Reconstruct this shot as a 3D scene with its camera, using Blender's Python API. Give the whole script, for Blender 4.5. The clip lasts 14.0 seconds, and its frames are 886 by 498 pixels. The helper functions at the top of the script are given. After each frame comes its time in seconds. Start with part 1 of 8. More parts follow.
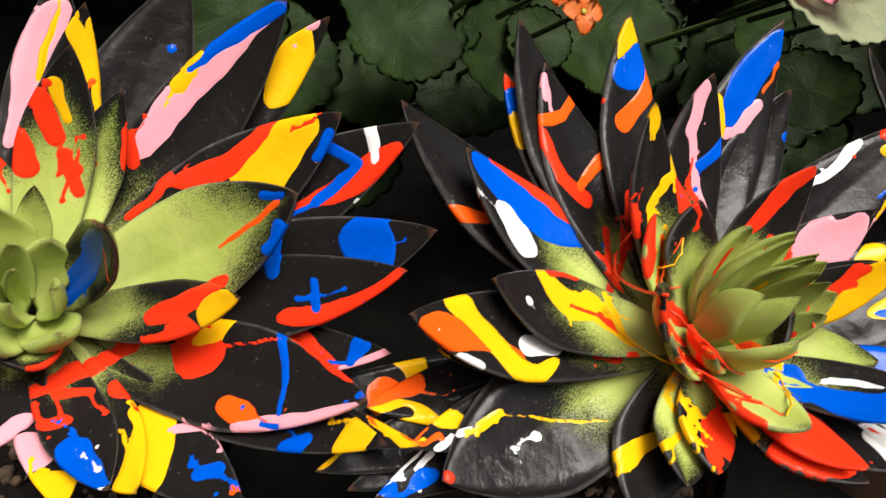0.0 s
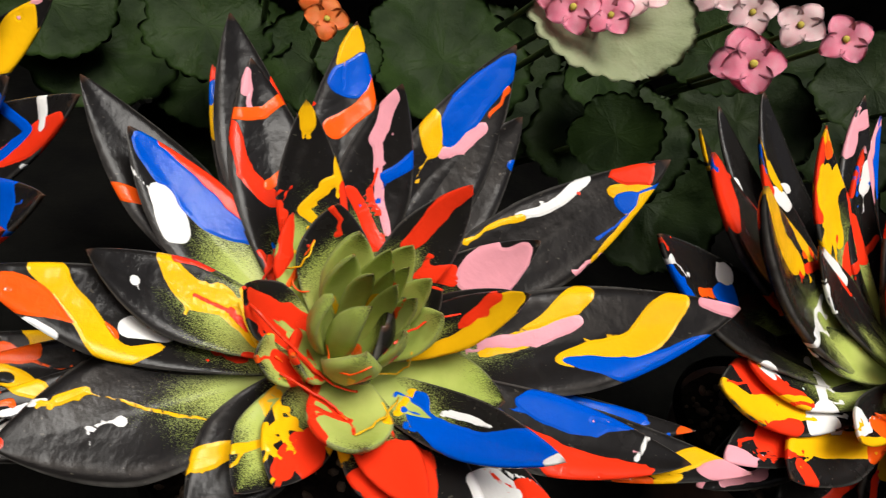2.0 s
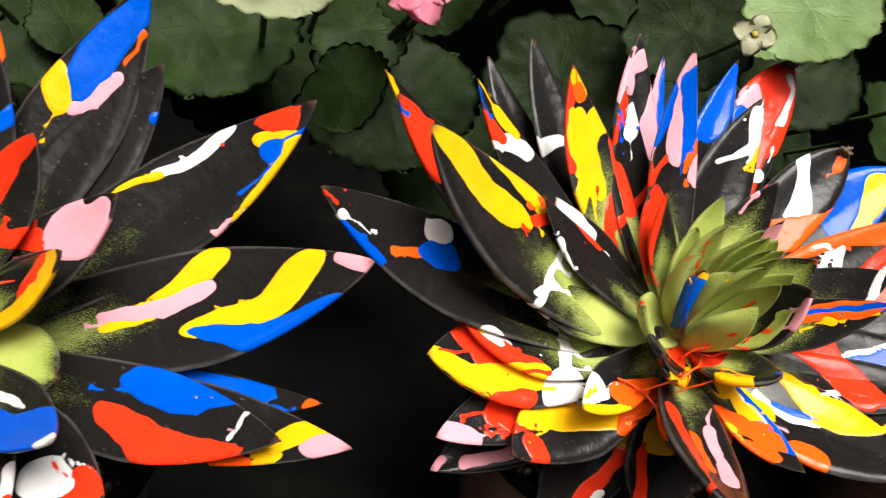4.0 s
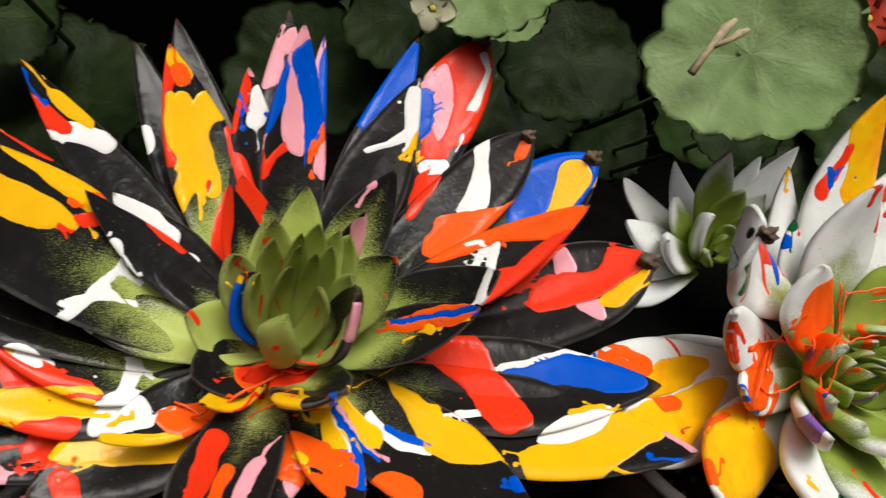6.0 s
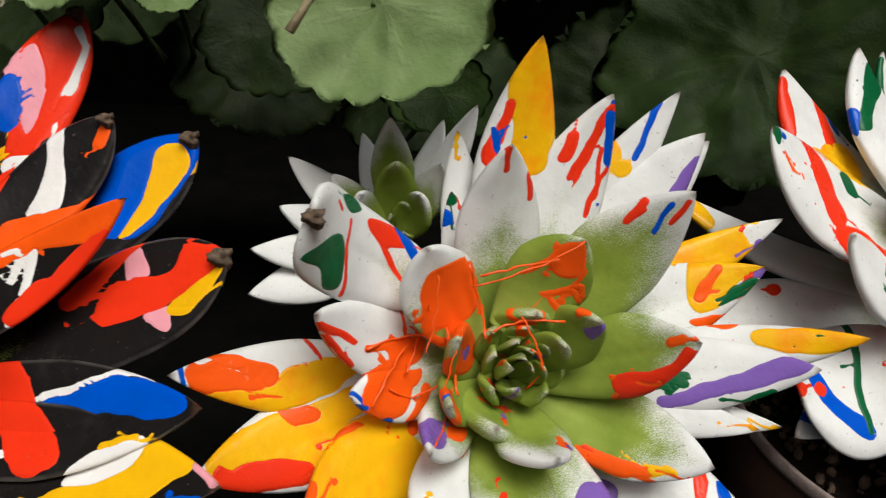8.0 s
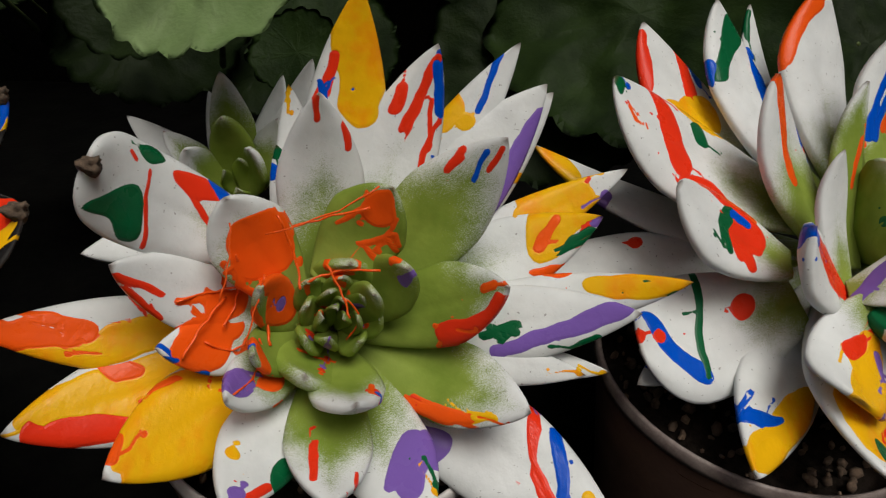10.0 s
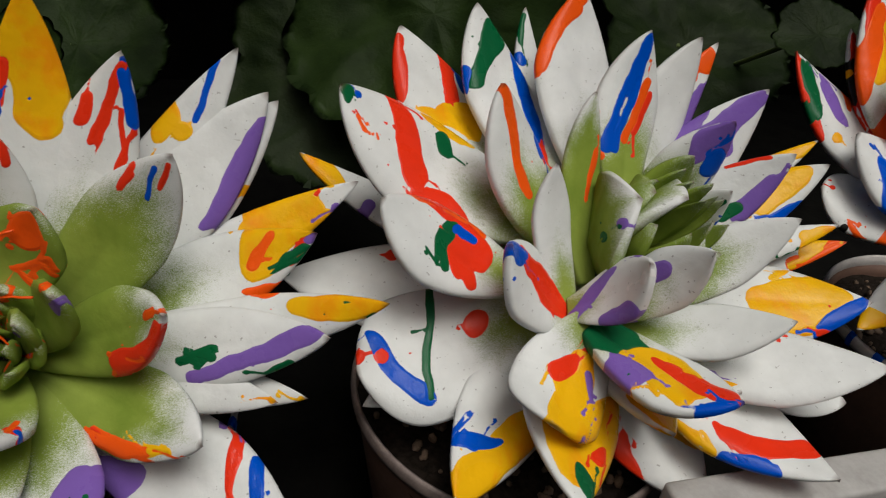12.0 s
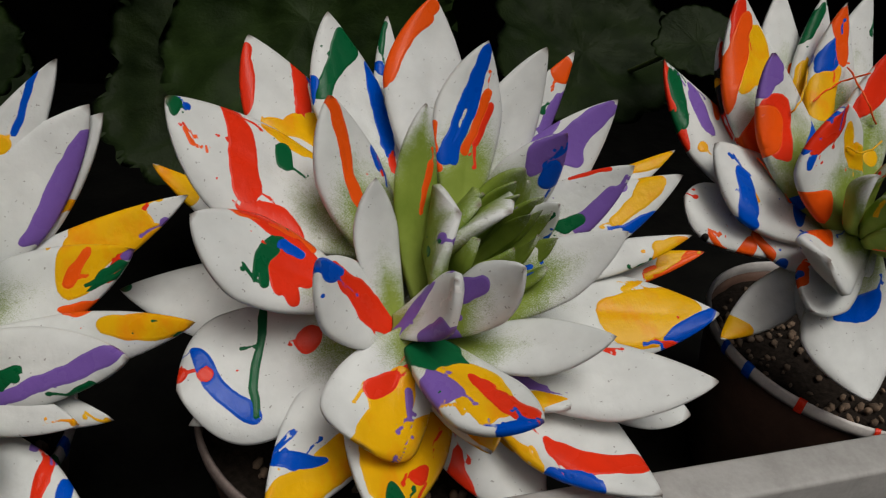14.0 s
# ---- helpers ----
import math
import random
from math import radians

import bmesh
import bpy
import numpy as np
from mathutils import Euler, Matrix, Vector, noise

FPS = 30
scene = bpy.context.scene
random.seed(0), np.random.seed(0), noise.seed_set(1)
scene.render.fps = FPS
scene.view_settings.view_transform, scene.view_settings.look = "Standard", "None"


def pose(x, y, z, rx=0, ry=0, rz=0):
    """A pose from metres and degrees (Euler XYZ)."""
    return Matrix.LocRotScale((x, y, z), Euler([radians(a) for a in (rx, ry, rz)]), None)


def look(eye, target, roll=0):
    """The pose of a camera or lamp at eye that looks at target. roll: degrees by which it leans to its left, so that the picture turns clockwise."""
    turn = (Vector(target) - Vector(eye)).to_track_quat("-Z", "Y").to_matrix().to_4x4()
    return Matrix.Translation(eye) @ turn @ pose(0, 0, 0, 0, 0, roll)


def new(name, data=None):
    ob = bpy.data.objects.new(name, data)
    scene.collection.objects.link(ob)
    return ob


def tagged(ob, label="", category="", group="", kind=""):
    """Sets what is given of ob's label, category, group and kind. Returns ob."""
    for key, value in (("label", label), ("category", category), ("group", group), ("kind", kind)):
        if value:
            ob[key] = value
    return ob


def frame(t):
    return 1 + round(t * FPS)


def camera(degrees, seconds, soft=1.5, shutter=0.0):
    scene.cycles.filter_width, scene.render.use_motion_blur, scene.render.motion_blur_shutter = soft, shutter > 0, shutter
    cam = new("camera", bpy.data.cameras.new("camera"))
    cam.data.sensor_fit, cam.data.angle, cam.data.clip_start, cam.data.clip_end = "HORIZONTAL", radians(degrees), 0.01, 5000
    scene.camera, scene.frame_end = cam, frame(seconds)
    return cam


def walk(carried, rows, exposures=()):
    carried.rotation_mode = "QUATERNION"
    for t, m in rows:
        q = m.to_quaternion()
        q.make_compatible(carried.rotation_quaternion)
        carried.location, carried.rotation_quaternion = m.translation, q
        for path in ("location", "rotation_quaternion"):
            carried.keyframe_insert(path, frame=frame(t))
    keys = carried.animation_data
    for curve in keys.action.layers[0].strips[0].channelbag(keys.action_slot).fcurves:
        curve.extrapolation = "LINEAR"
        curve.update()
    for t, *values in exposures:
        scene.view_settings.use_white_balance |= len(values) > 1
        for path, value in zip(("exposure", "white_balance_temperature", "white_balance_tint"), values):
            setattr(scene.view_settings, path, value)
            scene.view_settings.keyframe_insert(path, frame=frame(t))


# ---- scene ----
cam = camera(62.5, 14.0, soft=1.15, shutter=0.25)
PATH = [
    (0, -0.3006, 0.0234, 0.1416, 56.01, -12.19, -17.77),
    (0.5, -0.2759, 0.0243, 0.1529, 56.02, -12.54, -14.73),
    (1, -0.2393, 0.0118, 0.1540, 56.62, -14.69, -9.50),
    (1.5, -0.2226, 0.0046, 0.1510, 57.17, -15.35, -8.85),
    (2, -0.2046, -0.0019, 0.1512, 58.21, -15.43, -8.57),
    (2.5, -0.1848, -0.0036, 0.1521, 58.39, -15.48, -9.04),
    (3, -0.1625, -0.0015, 0.1505, 57.99, -14.21, -8.78),
    (3.5, -0.1364, -0.0029, 0.1523, 58.81, -12.98, -9.09),
    (3.7, -0.1278, -0.0037, 0.1524, 58.62, -12.66, -9.31),
    (5.8, -0.0122, -0.0006, 0.1568, 59.76, -10.62, -8.74),
    (6, 0.0000, 0.0000, 0.1570, 60.00, -10.50, -9.00),
    (6.5, 0.0314, 0.0038, 0.1582, 59.58, -9.76, -9.24),
    (7, 0.0618, 0.0066, 0.1580, 59.28, -8.31, -9.69),
    (7.5, 0.0862, 0.0062, 0.1602, 58.76, -7.27, -10.24),
    (8, 0.1109, 0.0083, 0.1619, 58.50, -6.38, -10.78),
    (8.2, 0.1187, 0.0072, 0.1604, 58.36, -6.08, -11.06),
    (10.3, 0.1597, -0.0065, 0.1595, 57.21, -5.89, -12.42),
    (10.5, 0.1663, -0.0077, 0.1610, 57.18, -5.82, -12.46),
    (11, 0.1860, -0.0079, 0.1641, 57.13, -6.72, -13.74),
    (11.5, 0.2055, -0.0069, 0.1659, 57.03, -7.30, -15.00),
    (12, 0.2200, -0.0079, 0.1689, 56.70, -7.52, -15.54),
    (12.5, 0.2318, -0.0100, 0.1708, 56.34, -6.95, -15.62),
    (13, 0.2409, -0.0117, 0.1738, 56.59, -7.59, -16.08),
    (13.5, 0.2530, -0.0132, 0.1743, 56.60, -7.60, -16.42),
    (14, 0.2622, -0.0151, 0.1762, 56.92, -7.99, -16.90),
]
walk(cam, [(t, pose(x, y, z, a, b, c)) for t, x, y, z, a, b, c in PATH], exposures=[(0, 0.8, 6350, 10), (1.0, 0.85, 6350, 10), (2.0, 0.4, 6350, 10), (2.5, 0.9, 6350, 10), (3.0, 1.1, 6350, 10), (3.7, 1.06, 6350, 10), (5.8, 0.32, 6350, 10), (7, 0.0, 6350, 10), (8, 0.0, 6350, 10), (10.3, -0.58, 6350, 10), (12.5, -0.55, 6350, 10), (14, -0.78, 6350, 10)])

# ---- light: a bright overcast sky ----
SUN_HEIGHT, SUN_TURN = radians(58), radians(200)
world = bpy.data.worlds.new("overcast_sky")
scene.world = world
world.use_nodes = True
sky = world.node_tree.nodes.new("ShaderNodeTexSky")
sky.sky_type, sky.sun_disc, sky.sun_elevation, sky.sun_rotation = "NISHITA", False, SUN_HEIGHT, SUN_TURN
sky.air_density, sky.dust_density, sky.ozone_density = 1.0, 6.0, 1.0
world.node_tree.links.new(sky.outputs[0], world.node_tree.nodes["Background"].inputs[0])
world.node_tree.nodes["Background"].inputs[1].default_value = 0.07
sun = new("sun", bpy.data.lights.new("sun", "SUN"))
sun.data.energy, sun.data.angle, sun.data.color = 3.2, radians(30), (1.0, 0.95, 0.87)
sun.matrix_world = look((0.2, -0.28, 1.35), (0.1, 0.15, 0.1))


# ---- materials ----
def linked(tree, kind, **values):
    """A node with its inputs set by name, from numbers or from sockets."""
    node = tree.nodes.new(kind)
    for key, value in values.items():
        if key.startswith("_"):
            continue
        slot = node.inputs[int(key[1:])] if key[0] == "i" and key[1:].isdigit() else node.inputs[key.replace("_", " ")]
        if isinstance(value, bpy.types.NodeSocket):
            tree.links.new(value, slot)
        else:
            slot.default_value = value
    return node


def grain(tree, where, scale, detail=3.0, rough=0.55):
    return linked(tree, "ShaderNodeTexNoise", Vector=where, Scale=scale, Detail=detail, Roughness=rough).outputs[0]


def calc(tree, what, a, b=0.0, c=0.0):
    node = linked(tree, "ShaderNodeMath", i0=a, i1=b, i2=c)
    node.operation = what
    return node.outputs[0]


def ramp(tree, value, low, high, a=0.0, b=1.0):
    node = linked(tree, "ShaderNodeMapRange", Value=value, From_Min=low, From_Max=high, To_Min=a, To_Max=b)
    return node.outputs[0]


def blend(tree, factor, a, b):
    node = tree.nodes.new("ShaderNodeMix")
    node.data_type = "RGBA"
    for slot, value in ((node.inputs[0], factor), (node.inputs[6], a), (node.inputs[7], b)):
        if isinstance(value, bpy.types.NodeSocket):
            tree.links.new(value, slot)
        else:
            slot.default_value = value if isinstance(value, float) else (*value, 1.0)
    return node.outputs[2]


def started(name):
    mat = bpy.data.materials.new(name)
    mat.use_nodes = True
    tree = mat.node_tree
    return mat, tree, tree.nodes["Principled BSDF"], tree.nodes.new("ShaderNodeTexCoord").outputs["Object"]


def attribute(tree, name):
    node = tree.nodes.new("ShaderNodeAttribute")
    node.attribute_name = name
    return node.outputs["Fac"]


PAINTS = {
    "k": (0.012, 0.011, 0.010), "w": (0.80, 0.80, 0.78), "p": (0.80, 0.34, 0.40), "y": (0.84, 0.46, 0.004), "r": (0.80, 0.036, 0.009),
    "o": (0.88, 0.10, 0.006), "v": (0.20, 0.11, 0.43), "gr": (0.004, 0.105, 0.035), "b": (0.000, 0.078, 0.54),
}


def painted(name, coat, coat_rough, flesh):
    """Succulent skin, sprayed over with a coat, with poured paint on top."""
    mat, tree, skin, where = started(name)
    fine, broad = grain(tree, where, 3800, 2), grain(tree, where, 90, 4)
    wob = calc(tree, "MULTIPLY", calc(tree, "SUBTRACT", grain(tree, where, 260, 2), 0.5), 0.6)
    swirl = linked(tree, "ShaderNodeVectorMath", i0=where, i1=(1.0, 0.35, 1.0))
    swirl.operation = "MULTIPLY"
    swirl = swirl.outputs[0]
    flesh_colour = blend(tree, ramp(tree, broad, 0.35, 0.65), flesh[0], flesh[1])
    flesh_colour = blend(tree, ramp(tree, attribute(tree, "along"), 0.0, 0.5, 0.55, 0.0), flesh_colour, flesh[2])
    dust = calc(tree, "ADD", attribute(tree, "bare"), calc(tree, "MULTIPLY", calc(tree, "SUBTRACT", fine, 0.5), 0.62))
    dust = calc(tree, "ADD", dust, calc(tree, "MULTIPLY", calc(tree, "SUBTRACT", broad, 0.5), 0.35))
    uncoated = ramp(tree, dust, -0.12, 0.12)
    coat_colour = blend(tree, ramp(tree, broad, 0.3, 0.7), coat, tuple(c * 0.84 for c in coat))
    speck = ramp(tree, grain(tree, where, 900, 1), 0.735, 0.75)
    coat_colour = blend(tree, calc(tree, "MULTIPLY", speck, 0.5), coat_colour, (0.10, 0.09, 0.07))
    colour = blend(tree, uncoated, coat_colour, flesh_colour)
    if coat[0] < 0.5:
        # broken grey along the leaf edge: the rim highlight painted into the colour
        rim_highlight = calc(tree, "MULTIPLY", ramp(tree, attribute(tree, "edge"), 0.92, 1.0), ramp(tree, grain(tree, where, 130, 4), 0.32, 0.60, 0.25, 1.0))
        colour = blend(tree, calc(tree, "MULTIPLY", rim_highlight, 0.45), colour, (0.20, 0.19, 0.175))
        # grey streaks: some dust, and the sheen of the black painted as colour
        dust_sheen = ramp(tree, grain(tree, swirl, 150, 5, 0.7), 0.58, 0.76, 0.0, 0.12)
        colour = blend(tree, dust_sheen, colour, (0.10, 0.095, 0.085))
    thick = 0.0
    for key in ("k", "w", "p", "y", "r", "o", "v", "gr", "b"):
        edge = calc(tree, "ADD", attribute(tree, "paint_" + key), wob)
        mask = ramp(tree, edge, -0.06, 0.10)
        tone = blend(tree, ramp(tree, broad, 0.25, 0.75), PAINTS[key], tuple(c * 0.86 for c in PAINTS[key]))
        if key == "y" and coat[0] > 0.5:
            vein = ramp(tree, grain(tree, swirl, 110, 4), 0.48, 0.70, 0.0, 0.8)
            tone = blend(tree, vein, tone, (0.80, 0.26, 0.004))
        colour = blend(tree, mask, colour, tone)
        thick = calc(tree, "MAXIMUM", ramp(tree, edge, -0.06, 0.7), thick)
    colour = blend(tree, ramp(tree, attribute(tree, "along"), 0.975, 0.998, 0.0, 0.7), colour, (0.10, 0.05, 0.03))
    tree.links.new(colour, skin.inputs["Base Color"])
    dull = calc(tree, "ADD", ramp(tree, broad, 0.3, 0.7, -0.07, 0.16), coat_rough)
    rough = calc(tree, "ADD", calc(tree, "MULTIPLY", uncoated, 0.18), dull)
    rough = calc(tree, "MULTIPLY", rough, calc(tree, "SUBTRACT", 1.0, calc(tree, "MULTIPLY", thick, 0.4)))
    tree.links.new(rough, skin.inputs["Roughness"])
    skin.inputs["Specular IOR Level"].default_value = 0.15
    relief = calc(tree, "ADD", calc(tree, "MULTIPLY", thick, 0.35), calc(tree, "MULTIPLY", fine, 0.05))
    relief = calc(tree, "ADD", relief, calc(tree, "MULTIPLY", broad, 0.9))
    relief = calc(tree, "ADD", relief, calc(tree, "MULTIPLY", grain(tree, swirl, 240, 3), 0.45))
    bump = linked(tree, "ShaderNodeBump", Strength=0.55, Distance=0.0009, Height=relief)
    tree.links.new(bump.outputs[0], skin.inputs["Normal"])
    return mat


def plain(name, a, b, scale, rough, relief=0.0, gloss=0.4):
    """A surface of two tones with grain at two scales."""
    mat, tree, skin, where = started(name)
    broad, small = grain(tree, where, scale, 5), grain(tree, where, scale * 9, 3)
    mixed = calc(tree, "ADD", calc(tree, "MULTIPLY", broad, 0.7), calc(tree, "MULTIPLY", small, 0.3))
    tree.links.new(blend(tree, ramp(tree, mixed, 0.36, 0.64), a, b), skin.inputs["Base Color"])
    tree.links.new(ramp(tree, broad, 0.3, 0.7, rough - 0.08, rough + 0.08), skin.inputs["Roughness"])
    skin.inputs["Specular IOR Level"].default_value = gloss
    if relief:
        bump = linked(tree, "ShaderNodeBump", Strength=0.6, Distance=relief, Height=mixed)
        tree.links.new(bump.outputs[0], skin.inputs["Normal"])
    return mat


def veined(name, a, b, vein):
    """A scalloped leaf: mottled green with paler branching veins, from its own polar coordinates."""
    mat, tree, skin, where = started(name)
    broad, small = grain(tree, where, 60, 4), grain(tree, where, 700, 3)
    colour = blend(tree, ramp(tree, broad, 0.3, 0.7), a, b)
    colour = blend(tree, calc(tree, "MULTIPLY", attribute(tree, "vein"), 0.22), colour, vein)
    tree.links.new(colour, skin.inputs["Base Color"])
    tree.links.new(ramp(tree, broad, 0.3, 0.7, 0.45, 0.62), skin.inputs["Roughness"])
    skin.inputs["Specular IOR Level"].default_value = 0.07
    tall = calc(tree, "ADD", calc(tree, "MULTIPLY", attribute(tree, "vein"), -0.2), calc(tree, "ADD", calc(tree, "MULTIPLY", small, 0.3), broad))
    bump = linked(tree, "ShaderNodeBump", Strength=0.5, Distance=0.002, Height=tall)
    tree.links.new(bump.outputs[0], skin.inputs["Normal"])
    return mat


FLESH = ((0.40, 0.46, 0.115), (0.31, 0.39, 0.075), (0.50, 0.54, 0.19))
GREEN = ((0.23, 0.31, 0.045), (0.165, 0.24, 0.028), (0.27, 0.33, 0.07))
BLACK_PAINT = painted("black_sprayed_succulent", (0.011, 0.010, 0.0095), 0.17, FLESH)
WHITE_PAINT = painted("white_sprayed_succulent", (0.71, 0.735, 0.72), 0.42, GREEN)
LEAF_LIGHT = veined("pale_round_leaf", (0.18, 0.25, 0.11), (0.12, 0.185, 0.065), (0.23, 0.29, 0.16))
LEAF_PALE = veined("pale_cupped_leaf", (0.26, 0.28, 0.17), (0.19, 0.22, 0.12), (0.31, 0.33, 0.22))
# the shade at the back is put into these two darkened greens
LEAF_DEEP_SHADE = veined("dark_round_leaf", (0.017, 0.028, 0.009), (0.006, 0.012, 0.0035), (0.026, 0.038, 0.014))
LEAF_HALF_SHADE = veined("green_round_leaf", (0.020, 0.037, 0.009), (0.007, 0.015, 0.0035), (0.032, 0.052, 0.017))
STEM = plain("green_stem", (0.09, 0.12, 0.03), (0.05, 0.08, 0.02), 200, 0.5, 0.0005)
DEAD = plain("dry_brown_tip", (0.16, 0.11, 0.07), (0.05, 0.035, 0.025), 900, 0.85, 0.0012)
HUSK = plain("dry_husk", (0.42, 0.36, 0.22), (0.28, 0.23, 0.13), 500, 0.8, 0.001)
PINK = plain("pink_petal", (0.95, 0.27, 0.42), (0.95, 0.44, 0.55), 300, 0.5, 0.0004)
PALE_PINK = plain("pale_pink_petal", (0.95, 0.62, 0.66), (0.95, 0.78, 0.77), 300, 0.5, 0.0004)
ORANGE = plain("orange_petal", (0.88, 0.16, 0.02), (0.84, 0.28, 0.06), 300, 0.5, 0.0004)
RED = plain("red_petal", (0.70, 0.04, 0.02), (0.60, 0.08, 0.03), 300, 0.5, 0.0004)
CREAM = plain("cream_petal", (0.62, 0.60, 0.42), (0.52, 0.54, 0.34), 300, 0.5, 0.0004)
POLLEN = plain("yellow_flower_eye", (0.55, 0.42, 0.05), (0.35, 0.30, 0.05), 900, 0.7, 0.0005)
POT = plain("brown_plastic_pot", (0.15, 0.085, 0.06), (0.10, 0.06, 0.045), 60, 0.42, 0.0006)
RIM = plain("white_painted_rim", (0.62, 0.60, 0.57), (0.5, 0.47, 0.45), 160, 0.45, 0.0005)
BROWN_RIM = plain("scuffed_brown_rim", (0.24, 0.20, 0.18), (0.13, 0.10, 0.09), 160, 0.5, 0.0005)
SOIL = plain("dark_potting_soil", (0.03, 0.022, 0.017), (0.010, 0.008, 0.006), 500, 0.95, 0.004, 0.1)
GRIT = plain("brown_grit", (0.22, 0.15, 0.10), (0.07, 0.05, 0.035), 300, 0.9, 0.001)
RAIL = plain("pale_grey_rail", (0.42, 0.415, 0.40), (0.31, 0.305, 0.29), 70, 0.5, 0.0006)
# near-black that stands in for deep shade around and between the plants
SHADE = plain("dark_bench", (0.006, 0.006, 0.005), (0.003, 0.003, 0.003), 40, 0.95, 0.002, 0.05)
DROPS = {key: plain(name, PAINTS[key], tuple(c * 0.85 for c in PAINTS[key]), 200, 0.3, 0.0005)
         for key, name in (("r", "red_paint"), ("o", "orange_paint"), ("b", "blue_paint"), ("gr", "green_paint"), ("y", "yellow_paint"), ("w", "white_paint"))}


# ---- building ----
def part(name, bm, mat, parent=None, label=""):
    """Links a bmesh as one mesh object."""
    data = bpy.data.meshes.new(name)
    bm.to_mesh(data)
    bm.free()
    return dressed(name, data, mat, parent, label)


def dressed(name, data, mat, parent=None, label=""):
    data.materials.append(mat)
    data.polygons.foreach_set("use_smooth", [True] * len(data.polygons))
    ob = new(name, data)
    ob.parent = parent
    return tagged(ob, label)


def turned(profile, steps=64):
    """A bmesh turned round z from (radius, height) pairs."""
    bm = bmesh.new()
    rings = []
    for r, z in profile:
        rings.append([bm.verts.new((r * math.cos(i * math.tau / steps), r * math.sin(i * math.tau / steps), z)) for i in range(steps)])
    for a, b in zip(rings, rings[1:]):
        for i in range(steps):
            bm.faces.new((a[i], a[(i + 1) % steps], b[(i + 1) % steps], b[i]))
    return bm


def tube(points, radii, steps=8):
    """A closed tapering tube along points."""
    bm = bmesh.new()
    rings = []
    for i, p in enumerate(points):
        run = Vector(points[min(i + 1, len(points) - 1)]) - Vector(points[max(i - 1, 0)])
        q = run.to_track_quat("Z", "Y")
        rings.append([bm.verts.new(Vector(p) + q @ Vector((radii[i] * math.cos(k * math.tau / steps), radii[i] * math.sin(k * math.tau / steps), 0)))
                      for k in range(steps)])
    for a, b in zip(rings, rings[1:]):
        for k in range(steps):
            bm.faces.new((a[k], a[(k + 1) % steps], b[(k + 1) % steps], b[k]))
    bm.faces.new(rings[0][::-1])
    bm.faces.new(rings[-1])
    return bm


def outline(v, shape):
    """Relative half width of a leaf along its length."""
    peak, power = {"p": (0.59, 1.52), "b": (0.62, 3.6), "c": (0.62, 3.8), "r": (0.62, 2.6), "n": (0.5, 1.4)}[shape]
    low = 0.40 + 0.60 * np.sin(np.pi / 2 * np.clip(v / peak, 0, 1))
    q = np.clip((v - peak) / (1 - peak), 0, 1)
    return np.where(v < peak, low, np.clip(1 - q ** power, 0, 1) ** 0.85) + 0.004


def blade(tip, axis, width, bend, shape, u, v, root=None, cup=0.46):
    """Points of a leaf's upper face, its normals and half widths; millimetres from the heart of the plant."""
    tip, axis = np.array(tip, float), np.array(axis, float)
    axis = axis / np.linalg.norm(axis)
    out = tip - axis * (tip @ axis)
    far = np.linalg.norm(out) + 1e-6
    base = -axis * 0.16 * np.linalg.norm(tip) + out / far * min(5.0, 0.2 * far)
    if root is not None:
        base = np.array(root, float)
    way = tip - base
    length = np.linalg.norm(way)
    way = way / length
    side = np.cross(way, axis)
    side = side / (np.linalg.norm(side) + 1e-9)
    up = np.cross(side, way)
    mid = (base + tip) / 2 - up * bend * length
    v1 = v[:, None]
    line = (1 - v1) ** 2 * base + 2 * v1 * (1 - v1) * mid + v1 ** 2 * tip
    run = 2 * (1 - v1) * (mid - base) + 2 * v1 * (tip - mid)
    run = run / np.linalg.norm(run, axis=1)[:, None]
    norm = np.cross(side[None, :], run)
    half = outline(v, shape) * width / 2
    across = (u * half)[:, None]
    fold = cup * half * u ** 2 * np.clip(1.15 - v, 0.1, 1) - (0.46 - cup) * 0.4 * half * u ** 2
    return line + side * across + norm * fold[:, None], norm, half, length


# ---- succulents ----
def rosette(heart, axis, coat, label):
    plant = tagged(new("painted_succulent"), label, "succulent", "row of painted succulents")
    plant.location = heart
    plant["axis"], plant["coat"] = axis, coat
    return plant


def inside(p, a, s):
    """Signed distance into the poured area with corners p."""
    for _ in range(2):
        q = np.roll(p, -1, 0)
        p = np.stack([0.78 * p + 0.22 * q, 0.22 * p + 0.78 * q], 1).reshape(-1, 2)
    near, odd = np.full(len(a), 99.0), np.zeros(len(a), bool)
    for p0, p1 in zip(p, np.roll(p, -1, 0)):
        run = p1 - p0
        f = np.clip(((a - p0[0]) * run[0] + (s - p0[1]) * run[1]) / (run @ run + 1e-9), 0, 1)
        near = np.minimum(near, np.hypot(a - p0[0] - f * run[0], s - p0[1] - f * run[1]))
        cross = (p0[1] > s) != (p1[1] > s)
        odd ^= cross & (a < p0[0] + (s - p0[1]) * run[0] / (run[1] if abs(run[1]) > 1e-9 else 1e-9))
    return np.where(odd, near, -near) + 0.7


